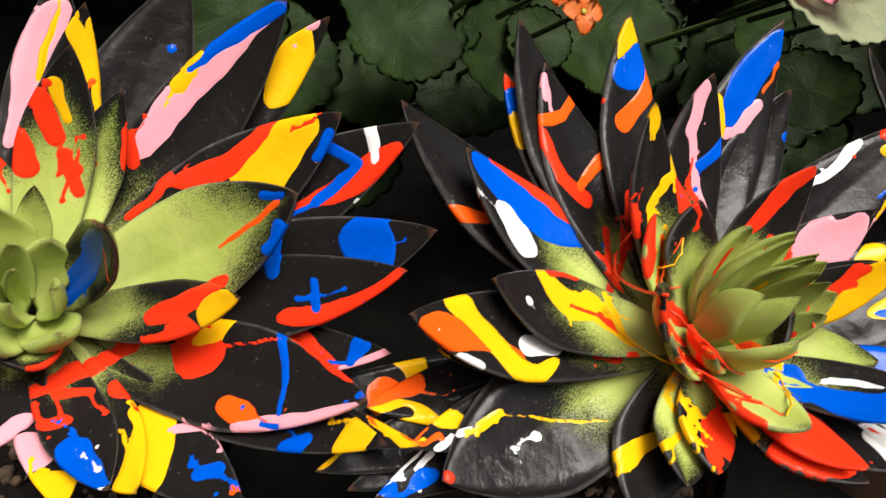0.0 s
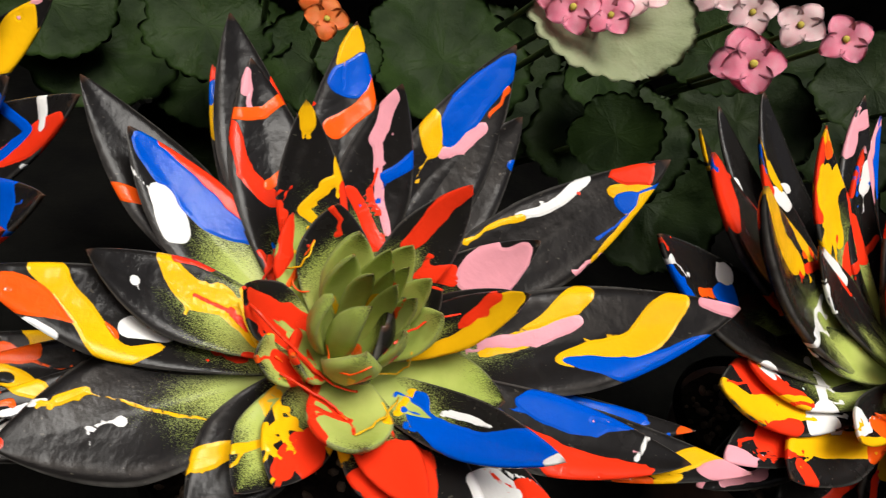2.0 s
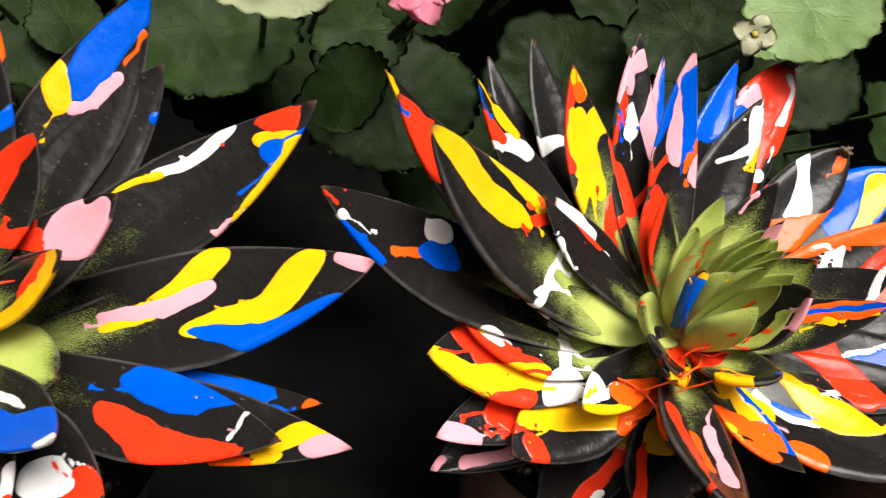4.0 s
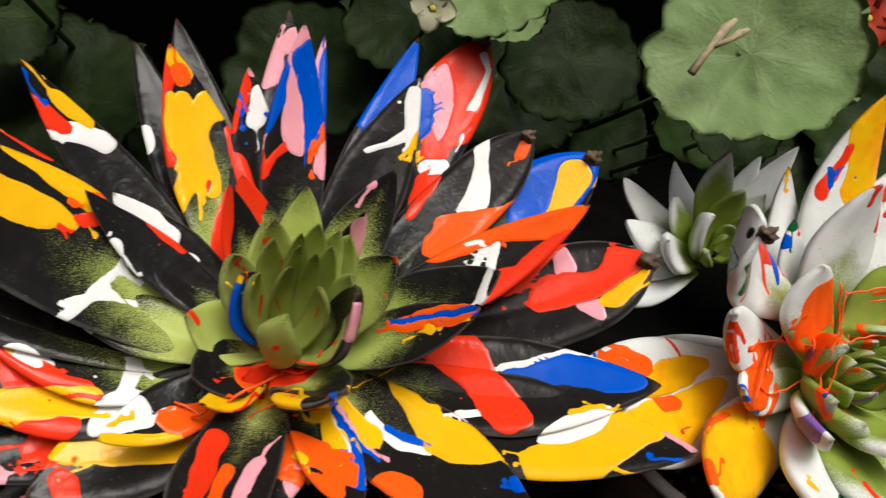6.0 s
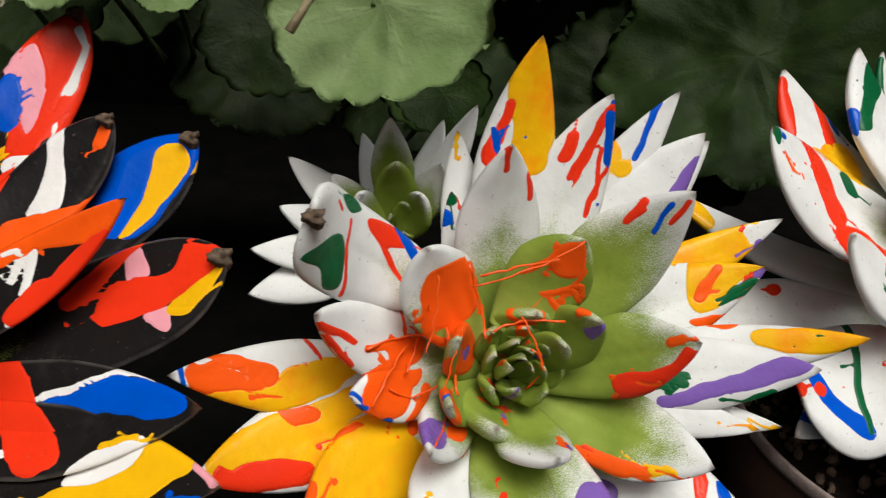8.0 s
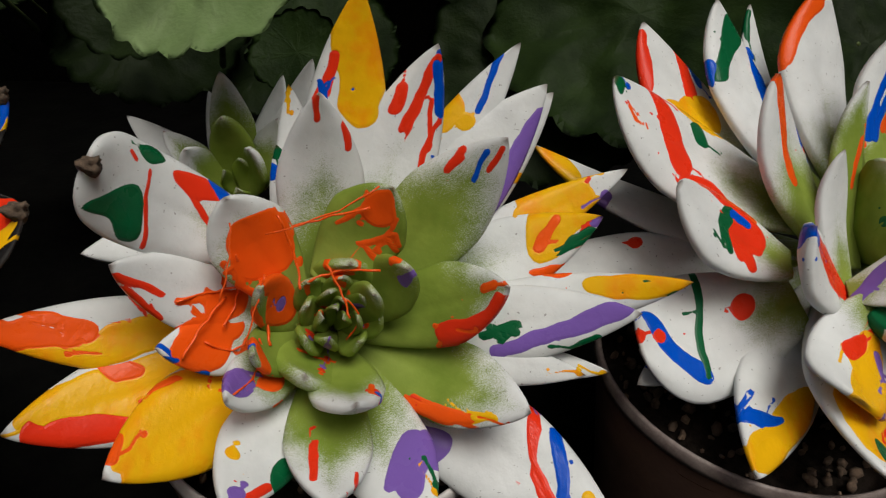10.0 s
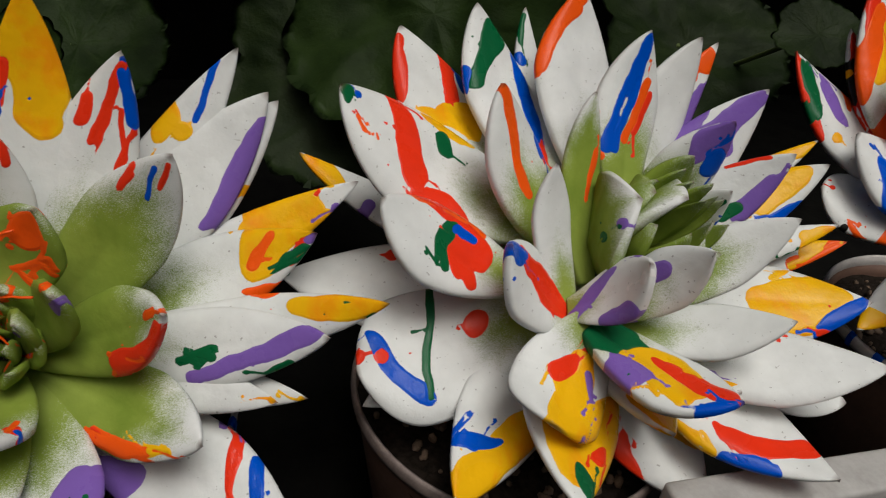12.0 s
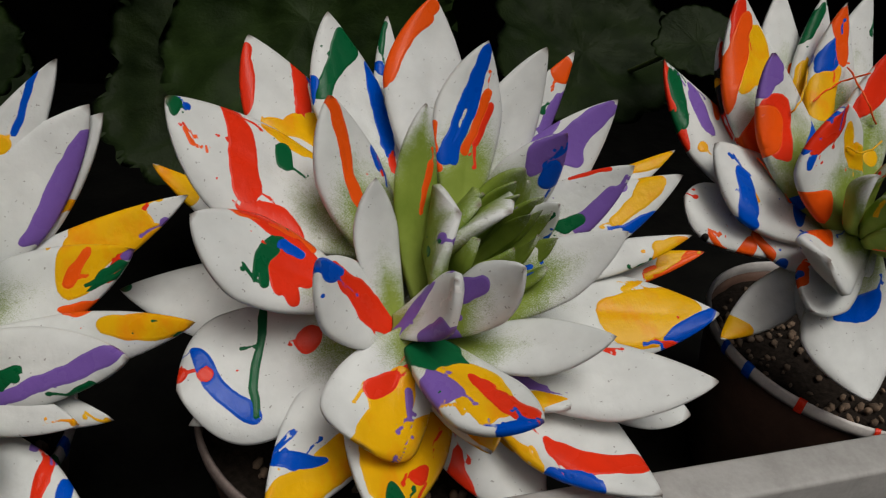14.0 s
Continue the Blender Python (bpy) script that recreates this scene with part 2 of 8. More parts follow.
def runners(drips, length, width, luck):
    """Thin runs and spatter that leave the poured paint."""
    more = []
    for kind, radius, *spots in drips:
        big = 2.0 if radius == "area" else radius
        if kind == "k" or big < 0.8:
            continue
        for _ in range(luck.choice((0, 1, 1, 2))):
            a, s = luck.choice(spots)
            run = luck.choice((-1, 1)) * luck.uniform(3, 9)
            more.append((kind, luck.uniform(0.28, 0.5), (a, s), (a + run * 0.5, s + luck.uniform(-0.8, 0.8)), (a + run, s + luck.uniform(-1.6, 1.6))))
            more.append((kind, luck.uniform(0.5, 0.85), (a + run, s)))
        for _ in range(luck.choice((0, 1, 2))):
            a, s = luck.choice(spots)
            more.append((kind, luck.uniform(0.3, 0.6), (a + luck.gauss(0, 5), s + luck.gauss(0, 3.5))))
    return more


def strand(plant, paint, radius, points):
    """A stringy thread of dried paint hanging between leaves."""
    p = [Vector(q) * 0.001 for q in points]
    line = [(1 - f) ** 2 * p[0] + 2 * f * (1 - f) * p[1] + f * f * p[2] for f in (i / 10 for i in range(11))]
    line = [q + Vector((math.sin(i * 1.9), math.cos(i * 2.3), math.sin(i * 1.3))) * 0.0002 for i, q in enumerate(line)]
    radii = [radius * 0.001 * (0.75 + 0.5 * abs(math.sin(i * 1.7 + radius * 9))) for i in range(11)]
    part("paint_strand", tube(line, radii), DROPS[paint], plant, "stringy dried paint thread")


def leaf(plant, tip, width, bend, shape, bare, drips, root=None, name="leaf"):
    """One fleshy leaf: tip and width in millimetres from the heart; drips are (paint, radius, (along, across), ...)."""
    axis = np.array(plant["axis"])
    nu, nv = (int(np.clip(width / 0.8, 15, 41)) | 1, 69) if name == "leaf" else (11, 21)
    us = np.linspace(-1, 1, nu)
    us = us + 0.05 * np.sin(us * np.pi)
    vs = 1 - (1 - np.linspace(0, 1, nv)) ** 1.25
    uu, vv = np.meshgrid(us, vs)
    u, v = uu.ravel(), vv.ravel()
    top, norm, half, length = blade(tip, axis, width, bend, shape, u, v, root, 0.46 if plant["coat"] == "black" else 0.18)
    top = top + norm * (0.35 * np.sin(v * 9 + tip[0]) * u + 0.25 * np.sin(v * 5 + tip[2]) * u * u)[:, None]
    top = top - norm * (half * (0.19 * np.abs(u) ** 6 + 0.05 * np.exp(-((u / 0.12) ** 2)) * (1 - v)))[:, None]
    thick = np.clip((0.34 if name != "leaf" else 0.24 if plant["coat"] == "black" else 0.34) * width, 0.9, 7.0) * np.sqrt(np.clip(1 - v ** 3, 0.02, 1)) * np.clip(1 - u * u, 0, 1) ** 0.35
    low = top - norm * thick[:, None]
    grid = np.arange(nu * nv).reshape(nv, nu)
    under = grid + nu * nv
    under[:, 0], under[:, -1] = grid[:, 0], grid[:, -1]
    quads = lambda g: np.stack([g[:-1, :-1], g[:-1, 1:], g[1:, 1:], g[1:, :-1]], -1).reshape(-1, 4)
    ends = [(*grid[0, ::-1], *under[0, 1:-1]), (*grid[-1], *under[-1, -2:0:-1])]
    data = bpy.data.meshes.new(name)
    data.from_pydata((np.concatenate([top, low]) * 0.001).tolist(), [],
                     quads(grid).tolist() + quads(under)[:, ::-1].tolist() + [tuple(int(i) for i in e) for e in ends])
    a, s = v * length, u * half
    a = a + 0.4 * np.sin(0.35 * s + tip[0]) + 0.4 * np.sin(0.2 * a + tip[1])
    s = s + 0.5 * np.sin(0.24 * a + tip[1]) + 0.12 * np.sin(0.9 * a + tip[2])
    luck = random.Random(int(abs(tip[0]) * 131 + abs(tip[1]) * 17 + width * 7))
    drips = list(drips) + runners(drips, length, width, luck)
    layers = {"edge": np.abs(u), "along": v, "bare": bare - v - 0.22 * (np.abs(u) - 0.4) * (bare < 0.95) - (bare <= 0) * 0.5}
    coats = {key: np.full(len(v), -20.0) for key in PAINTS}
    for kind, radius, *spots in drips:
        p = np.array(spots, float)
        if radius == "area":
            field = inside(p, a, s)
        else:
            field = np.full(len(v), -20.0)
            for i in range(max(1, len(p) - 1)):
                p0, p1 = p[i], p[min(i + 1, len(p) - 1)]
                run = p1 - p0
                f = np.clip(((a - p0[0]) * run[0] + (s - p0[1]) * run[1]) / (run @ run + 1e-9), 0, 1)
                swell = 1 + 0.22 * np.sin(a * 0.17 + s * 0.11 + radius * 7) + 0.10 * np.sin(a * 0.43 - s * 0.3 + i)
                field = np.maximum(field, radius * swell - np.hypot(a - p0[0] - f * run[0], s - p0[1] - f * run[1]))
        for key in PAINTS:  # later paint lies over what was poured before
            coats[key] = np.maximum(coats[key], field) if key == kind else np.minimum(coats[key], 0.4 - field)
    for key in PAINTS:
        layers["paint_" + key] = coats[key]
    for key, values in layers.items():
        data.attributes.new(key, "FLOAT", "POINT").data.foreach_set("value", np.concatenate([values, values]).astype(np.float32))
    ob = dressed(name, data, BLACK_PAINT if plant["coat"] == "black" else WHITE_PAINT, plant)
    if shape == "c":
        stub = new_stub(np.array(tip), norm[-1], width)
        part("dry_tip", stub, DEAD, ob, "shrivelled brown dry tip")
    return ob


def new_stub(tip, norm, width):
    """A small shrivelled end on a clipped leaf."""
    bm = bmesh.new()
    bmesh.ops.create_icosphere(bm, subdivisions=3, radius=0.001)
    tip = tip * 0.985
    for p in bm.verts:
        p.co = Vector(tip * 0.001) + Vector((p.co.x * width * 0.10, p.co.y * width * 0.07, p.co.z * width * 0.075)) * (1 + 0.9 * noise.noise(p.co * 1600))
    return bm


def bud(plant, count, reach, rise, bare, shift, flecks):
    """The tight young leaves in the middle, in a golden spiral."""
    axis = Vector(plant["axis"]).normalized()
    one = axis.orthogonal().normalized()
    two = axis.cross(one)
    for i in range(count):
        f = (i + 0.6) / count
        turn = i * 2.39996 + reach
        far = reach * f ** 0.8
        tip = (one * math.cos(turn) + two * math.sin(turn)) * far + axis * (rise * (1.15 - 0.45 * f)) + Vector(shift)
        size, drips = tip.length, []
        for paint in flecks:
            if random.random() < 0.45 * f + 0.1:
                at, off = size * random.uniform(0.45, 1.0), random.uniform(-0.2, 0.2) * reach
                drips.append((paint, random.uniform(0.35, 0.9), (at, off), (at - size * random.uniform(0.05, 0.35), off * random.uniform(-0.5, 1))))
        leaf(plant, tuple(tip), 4.0 + reach * 0.62 * f, 0.17, "p", bare, drips, None, "young_leaf")

plant = rosette((-0.3253, 0.1615, 0.0263), (0.148, -0.593, 0.791), 'black', "black-sprayed succulent rosette splashed with pink, yellow and blue paint")
leaf(plant, (3.7, 56.8, 55.2), 19.9, 0.14, "p", 0.2, [("p", "area", (69.5, -4.1), (71.4, 2.8), (59.8, 0.7), (44.4, -3.0), (34.8, -7.7), (38.6, -8.3), (57.0, -7.3)), ("y", 0.8, (68.5, 0.0), (52.1, -2.3))])
leaf(plant, (9.6, 46.4, 52.1), 15.1, 0.14, "p", 0.44, [("y", 1.5, (63.8, -2.1), (52.6, 4.4)), ("y", 1.4, (64.7, 2.1), (54.3, 5.4), (42.3, 7.5)), ("b", 1.9, (43.1, 7.4), (34.5, 7.4)), ("o", 1.1, (51.7, 4.5))])
leaf(plant, (32.1, 61.5, 56.9), 26.7, 0.14, "p", 0.2, [("b", 1.4, (70.6, 3.7))])
leaf(plant, (53.7, 38.0, 61.5), 21.8, 0.14, "p", 0.2, [("p", "area", (89.9, 1.5), (77.2, -1.6), (55.3, -2.7), (39.2, -4.6), (43.8, -9.0), (62.2, -8.6), (80.6, -4.2)), ("b", "area", (91.0, -0.5), (88.7, 2.0), (79.5, -2.0), (72.6, -6.2), (66.8, -7.3), (72.6, -7.8)), ("y", 1.7, (69.1, -8.2), (59.9, -7.3))] + [("r", 1.4, (43.1, -10.0), (41.3, -7.8), (38.6, -4.8))])
leaf(plant, (65.1, 41.5, 56.8), 18.9, 0.14, "p", 0.2, [("y", "area", (86.3, -4.2), (93.6, -1.8), (85.1, 4.6), (75.4, 7.0), (69.3, 4.5), (77.8, -2.3)), ("p", 1.6, (93.6, -1.7))])
leaf(plant, (63.6, 11.2, 45.2), 24.8, 0.14, "p", 0.34, [("y", "area", (67.5, -7.7), (76.7, -3.5), (75.7, -0.4), (66.5, 1.6), (58.3, 5.9), (49.1, -4.3), (60.3, -6.1)), ("r", "area", (37.8, -10.2), (58.3, -7.0), (72.6, -5.6), (64.4, -6.2), (50.1, -3.7), (39.9, -6.7)), ("r", 1.1, (73.6, -3.3), (68.5, -1.5)), ("b", 1.4, (77.7, 1.6), (71.6, 5.1))] + [("r", "area", (37.4, -8.4), (43.9, -10.1), (56.0, -7.5), (69.1, -8.4), (64.5, -5.2), (52.1, -6.5)), ("y", "area", (50.2, -3.9), (61.2, -2.9), (68.2, -8.2), (79.2, -2.9), (65.1, 4.3), (58.5, 6.1)), ("r", 1.1, (25.1, -9.1), (29.8, -9.1), (34.1, -9.0), (39.5, -11.4))])
leaf(plant, (80.4, 5.2, 46.8), 23.5, 0.14, "p", 0.2, [("r", "area", (92.5, 2.8), (84.0, 6.2), (73.0, 6.1), (58.4, 3.5), (68.2, 2.6), (81.6, 0.0)), ("w", 1.5, (86.4, -5.3), (84.0, 2.2)), ("b", 1.2, (75.5, -7.9), (80.3, 0.7), (67.0, 4.3)), ("w", 1.4, (76.7, 8.4))])
leaf(plant, (51.3, -9.2, 36.2), 26.6, 0.16, "p", 0.76, [("b", 0.7, (63.9, -1.3), (58.8, -3.9)), ("o", 0.6, (62.2, -0.9), (42.9, 2.6)), ("r", "area", (20.2, 8.9), (31.9, 8.5), (43.7, 8.9), (40.3, 11.3), (27.7, 11.9))] + [("b", 1.7, (56.0, 7.3), (58.5, 6.2), (60.5, 3.9))])
leaf(plant, (79.5, -19.6, 34.3), 25.0, 0.14, "p", 0.2, [("b", "area", (70.4, -3.5), (75.1, -8.2), (83.4, -5.6), (82.2, 5.8), (77.5, 7.8), (79.8, 0.0)), ("b", 3.8, (79.8, -6.3), (75.1, -2.6)), ("b", 1.5, (81.0, 0.3), (81.0, 6.6)), ("r", 2.1, (79.8, 7.0), (69.3, 10.3), (55.2, 10.1)), ("b", 1.0, (56.4, -9.4), (52.8, -0.6)), ("b", 1.1, (63.4, 4.1), (64.6, 8.0))])
leaf(plant, (73.2, -23.9, 27.0), 19.7, 0.14, "p", 0.2, [("r", 1.7, (85.0, 0.8), (76.3, 4.4)), ("b", 1.2, (73.1, 5.5), (67.7, 7.0)), ("b", 1.1, (74.2, 5.2))] + [("r", 1.8, (20.2, 7.3), (21.2, 7.5)), ("b", 1.8, (52.9, -5.4), (53.4, -8.3)), ("r", "area", (53.4, 4.3), (69.1, 3.6), (81.1, 2.2), (74.2, 5.4), (63.9, 7.1), (54.4, 7.0)), ("b", 1.1, (63.5, -2.3), (63.0, 0.9), (63.6, 3.8))])
leaf(plant, (70.8, -30.8, 10.4), 15.6, 0.14, "p", 0.2, [("p", 1.3, (79.5, 0.6), (70.4, 3.8))] + [("r", "area", (53.5, -3.0), (59.4, -3.9), (64.7, -0.4), (69.7, 3.0), (67.4, 1.9), (60.8, -1.3)), ("b", 1.0, (75.1, -1.4), (72.1, 1.8), (72.8, -3.2))])
leaf(plant, (62.6, -43.7, 10.8), 24.4, 0.14, "p", 0.24, [("b", 0.9, (54.7, -11.3), (63.8, 8.3)), ("r", "area", (27.4, -5.9), (32.4, -9.1), (42.6, -6.7), (40.5, 0.0), (35.5, 3.5)), ("r", "area", (56.7, -10.8), (63.8, -8.7), (75.0, -4.0), (73.0, -4.8), (62.8, -9.1)), ("b", 0.9, (54.7, -11.3), (63.8, 8.3)), ("p", 1.0, (76.0, 3.4), (64.9, 8.4), (52.7, 11.1)), ("o", 2.3, (48.6, 6.1), (54.7, 8.5)), ("b", 1.4, (79.0, -0.7))] + [("r", 1.8, (16.5, 0.6), (18.8, -2.2)), ("r", "area", (25.2, -9.6), (30.3, -10.0), (37.3, -4.1), (42.5, -2.8), (34.8, 2.6), (30.6, 0.1)), ("r", 0.5, (41.3, -6.3), (45.7, -7.6), (49.9, -8.5), (55.9, -9.7)), ("y", "area", (32.2, -12.8), (38.3, -14.6), (43.5, -14.6), (41.5, -10.1), (40.2, -6.7), (32.4, -4.0), (35.9, -8.1)), ("p", "area", (49.6, 11.3), (61.4, 7.5), (80.1, 0.8), (76.8, 3.8), (64.4, 9.8))])
leaf(plant, (65.5, -51.1, 6.3), 17.9, 0.14, "p", 0.2, [("y", 2.1, (80.8, -2.6), (78.6, 3.7)), ("b", 1.3, (69.9, 3.1), (65.5, 7.2))] + [("b", 1.6, (68.0, 6.4), (70.1, 3.2)), ("y", "area", (77.4, 5.5), (81.7, -4.5), (85.0, -2.0), (79.9, 5.5))])
leaf(plant, (74.5, -48.6, 1.1), 13.6, 0.14, "p", 0.2, [("y", 1.9, (79.6, -3.6), (85.3, -2.2)), ("o", 2.2, (79.6, -3.6), (86.5, -1.9)), ("y", 1.7, (80.7, -3.3), (91.1, -0.3))] + [("y", "area", (78.2, -2.9), (81.5, -3.2), (91.8, -0.5), (89.7, 0.8))])
leaf(plant, (15.2, -19.5, 34.5), 14.3, 0.2, "p", 0.29, [("b", 0.9, (35.3, -2.1), (17.6, 1.6), (11.6, 2.7)), ("o", 0.7, (37.1, 1.1), (30.4, 6.0)), ("b", "area", (6.7, -0.9), (31.6, -3.8), (45.6, -0.5), (35.9, 0.6), (14.0, 2.6), (9.1, 3.5))])
leaf(plant, (7.9, 27.7, 49.0), 16.4, 0.14, "p", 0.64, [("y", 1.5, (48.5, -1.8), (40.7, 1.1)), ("r", 1.8, (41.4, -3.1)), ("r", 1.3, (30.0, 4.5))] + [("r", 2.3, (33.8, -7.9), (32.0, -7.0), (29.3, -5.7)), ("r", 2.1, (44.2, -3.9), (41.1, -3.1), (36.9, -1.1)), ("r", 1.7, (33.2, 1.0), (30.2, 3.1), (24.9, 6.1))])
leaf(plant, (20.9, -43.7, -9.6), 18.0, 0.14, "p", 0.39, [("y", "area", (28.3, -9.0), (29.5, -9.0), (36.9, -7.2), (47.9, -1.2), (47.3, 1.7), (39.3, -4.0)), ("y", 2.5, (30.1, -8.9), (41.2, -5.1), (46.7, 0.1)), ("r", 2.5, (21.5, -8.6)), ("y", 1.6, (33.2, -8.3))] + [("r", 1.8, (13.6, -5.3), (13.5, -7.1)), ("y", "area", (26.5, -10.1), (27.8, -10.8), (42.9, -9.8), (52.6, -3.7), (46.2, 1.6), (39.2, -3.2))])
leaf(plant, (15.9, -43.2, -8.6), 14.1, 0.14, "p", 0.2, [("b", 2.7, (31.4, 2.0), (40.7, 1.2)), ("w", 0.9, (33.2, 1.5), (44.2, 0.2)), ("r", 1.1, (23.9, 3.5))] + [("r", 1.8, (13.8, 4.5), (12.4, 0.9), (12.4, -2.3), (13.3, -5.9)), ("b", "area", (31.6, 5.9), (27.9, 1.2), (40.8, -1.2), (45.8, -0.4), (37.0, 4.4)), ("w", 0.8, (32.8, 2.0), (36.4, 0.3), (40.7, -0.7)), ("r", 1.4, (23.8, 5.3), (23.2, 1.7)), ("r", 1.3, (15.6, 0.7), (16.7, -1.7), (19.1, -5.1))])
leaf(plant, (39.6, -53.0, -6.4), 18.3, 0.14, "p", 0.2, [("b", 1.8, (63.2, -3.0)), ("o", 1.3, (63.2, -3.0)), ("b", 1.3, (55.5, -1.5))] + [("r", 1.8, (14.7, -4.0), (15.7, -5.6)), ("y", "area", (28.9, -4.0), (33.4, -9.2), (43.2, -0.4), (50.8, 7.2), (43.6, 11.0), (37.4, 5.4)), ("p", 1.4, (39.8, -3.0), (41.8, -4.7), (44.2, -6.5)), ("b", 1.8, (54.5, -0.7), (56.4, -3.1))])
leaf(plant, (8.1, -42.0, -14.1), 13.0, 0.14, "p", 0.2, [("y", 3.4, (37.0, 2.2), (39.7, -2.4))] + [("y", "area", (36.5, 4.6), (34.5, 0.7), (38.1, -6.0), (43.6, -7.4), (39.5, 3.9)), ("p", "area", (24.8, 7.8), (23.9, 3.4), (30.0, -0.4), (33.3, 2.6), (32.2, 7.8))])
leaf(plant, (-7.4, -28.7, -11.5), 16.5, 0.14, "p", 0.2, [("p", 3.4, (25.4, -3.7), (22.2, -6.1))])
leaf(plant, (17.5, 29.0, 38.9), 14.0, 0.14, "p", 0.69, [("r", 1.4, (41.5, 4.4), (34.0, 6.5)), ("r", "area", (30.2, -4.9), (32.7, -2.3), (24.5, -0.7), (27.1, -2.8)), ("r", 1.6, (31.5, -6.9), (27.7, -7.0))])
leaf(plant, (-12.9, 10.5, 11.3), 15.5, 0.14, "p", 1, [])
leaf(plant, (-11.7, 26.8, 25.5), 14.2, 0.14, "p", 0.84, [("r", 1.8, (30.5, 3.5))])
leaf(plant, (-0.1, -17.6, -0.5), 13.4, 0.14, "p", 0.74, [("r", "area", (17.1, -0.5), (13.2, -5.2), (10.1, -6.7), (8.9, -6.6), (10.4, -6.7), (13.2, -5.2))])
leaf(plant, (1.3, 7.6, 26.1), 7.4, 0.14, "p", 0.94, [])
leaf(plant, (39.7, -22.1, 19.8), 14.2, 0.14, "p", 0.34, [("y", 3.0, (43.2, 0.9), (47.1, 2.9)), ("r", 1.7, (32.0, 3.9), (32.7, 7.0))] + [("r", "area", (23.3, 0.2), (35.4, -4.0), (47.7, -4.7), (47.1, -3.0), (37.9, 0.2), (26.3, 2.8)), ("r", 1.6, (26.7, 6.6), (29.2, 6.0), (32.7, 5.2)), ("r", "area", (31.6, 1.2), (36.6, 1.8), (43.2, 8.5), (48.7, 8.5), (38.3, 8.5), (35.2, 8.5)), ("y", "area", (38.7, -0.3), (46.4, -1.9), (53.6, 1.1), (49.4, 6.6), (47.1, 8.5), (38.1, 8.5), (42.4, 6.0))])
bud(plant, 13, 16, 14, 1.0, (-6, -2, 5), ('r',))

plant = rosette((-0.1802, 0.1201, 0.0469), (0.05, -0.502, 0.863), 'black', "black-sprayed rosette with olive heart, splashed blue, orange and yellow")
leaf(plant, (-90.4, -3.2, -29.0), 15.9, 0.14, "p", 0.2, [("y", "area", (86.7, 0.0), (81.3, 2.3), (75.9, 3.9), (78.1, 3.3), (84.6, 0.1))])
leaf(plant, (-72.3, -5.6, -21.5), 15.7, 0.14, "p", 0.2, [("o", "area", (68.5, 0.0), (66.8, 1.1), (66.0, 1.5), (62.5, 2.9), (66.0, 1.5), (68.5, 0.0), (68.5, 0.0)), ("y", "area", (68.5, 0.0), (68.5, 0.0), (67.7, 0.6), (68.5, 0.0))] + [("y", "area", (61.6, 3.8), (56.4, 5.6), (52.7, 1.5), (57.1, 1.5)), ("w", 0.6, (63.5, -2.5), (61.5, -1.7), (58.0, -0.4))])
leaf(plant, (-65.0, 7.7, -7.0), 15.1, 0.14, "p", 0.2, [("y", "area", (59.6, -0.0), (59.6, 0.0), (58.1, -1.0), (56.6, -1.8), (58.9, -0.6), (59.6, -0.0))])
leaf(plant, (-97.8, 12.0, -23.2), 14.1, 0.14, "p", 0.2, [("p", "area", (92.6, -0.0), (88.0, -1.7), (89.1, -1.3)), ("r", "area", (90.3, 0.9), (86.8, 2.0), (86.8, 2.0), (90.3, 0.9))] + [("y", "area", (64.6, 7.4), (55.9, 8.5), (57.6, -1.8), (60.5, -2.0), (60.9, 5.2)), ("o", "area", (71.8, 0.2), (66.9, 3.5), (59.6, -1.5), (61.0, -7.3), (67.1, -3.6), (71.7, -5.6))])
leaf(plant, (-5.4, 16.8, 25.7), 17.5, 0.14, "p", 0.54, [("r", 0.9, (28.5, -1.8), (26.3, 0.3))])
leaf(plant, (17.9, 0.3, 18.1), 13.5, 0.14, "p", 0.64, [("r", "area", (18.7, -5.7), (23.2, -2.8), (25.7, -0.0), (22.8, -2.9)), ("r", 1.0, (16.7, 6.5), (20.6, 4.6))])
leaf(plant, (5.2, -9.8, 14.9), 20.0, 0.14, "p", 0.59, [("o", 1.0, (4.0, -0.3), (14.7, 7.7))] + [("r", 0.9, (7.1, 3.3), (9.2, 3.6))])
leaf(plant, (3.1, -28.5, 0.3), 18.0, 0.14, "p", 1, [("r", 1.3, (3.4, 5.4), (11.7, 8.5), (14.8, 0.4))] + [("r", 1.1, (4.1, 5.2), (11.3, 7.8), (16.9, 8.4), (21.4, 7.0)), ("r", 0.9, (7.9, 6.3), (9.8, 3.1), (14.8, 0.4)), ("y", 0.9, (15.6, -8.2), (17.3, -7.0))])
leaf(plant, (-14.3, 18.9, 20.5), 15.1, 0.14, "p", 0.94, [("r", 1.6, (27.7, -1.0), (19.5, -4.5), (17.4, -7.5)), ("y", 1.2, (19.9, 2.4), (12.8, -0.7))] + [("o", 0.7, (21.2, 1.0), (16.9, 0.3), (13.7, -5.0))])
leaf(plant, (-18.3, -9.5, 3.2), 13.3, 0.14, "p", 0.94, [("r", 1.7, (12.2, 0.0), (4.4, -5.1)), ("y", 1.0, (13.8, 5.5)), ("o", 1.0, (18.7, 0.0))] + [("r", 1.1, (12.7, -1.5), (10.4, -3.5), (8.8, -6.6)), ("r", 0.9, (12.1, 0.2), (9.6, -3.0), (7.5, -6.5))])
leaf(plant, (11.5, -2.4, 16.3), 10.9, 0.14, "p", 0.94, [("o", 0.9, (10.2, 5.3)), ("y", 0.9, (7.2, 4.8))])
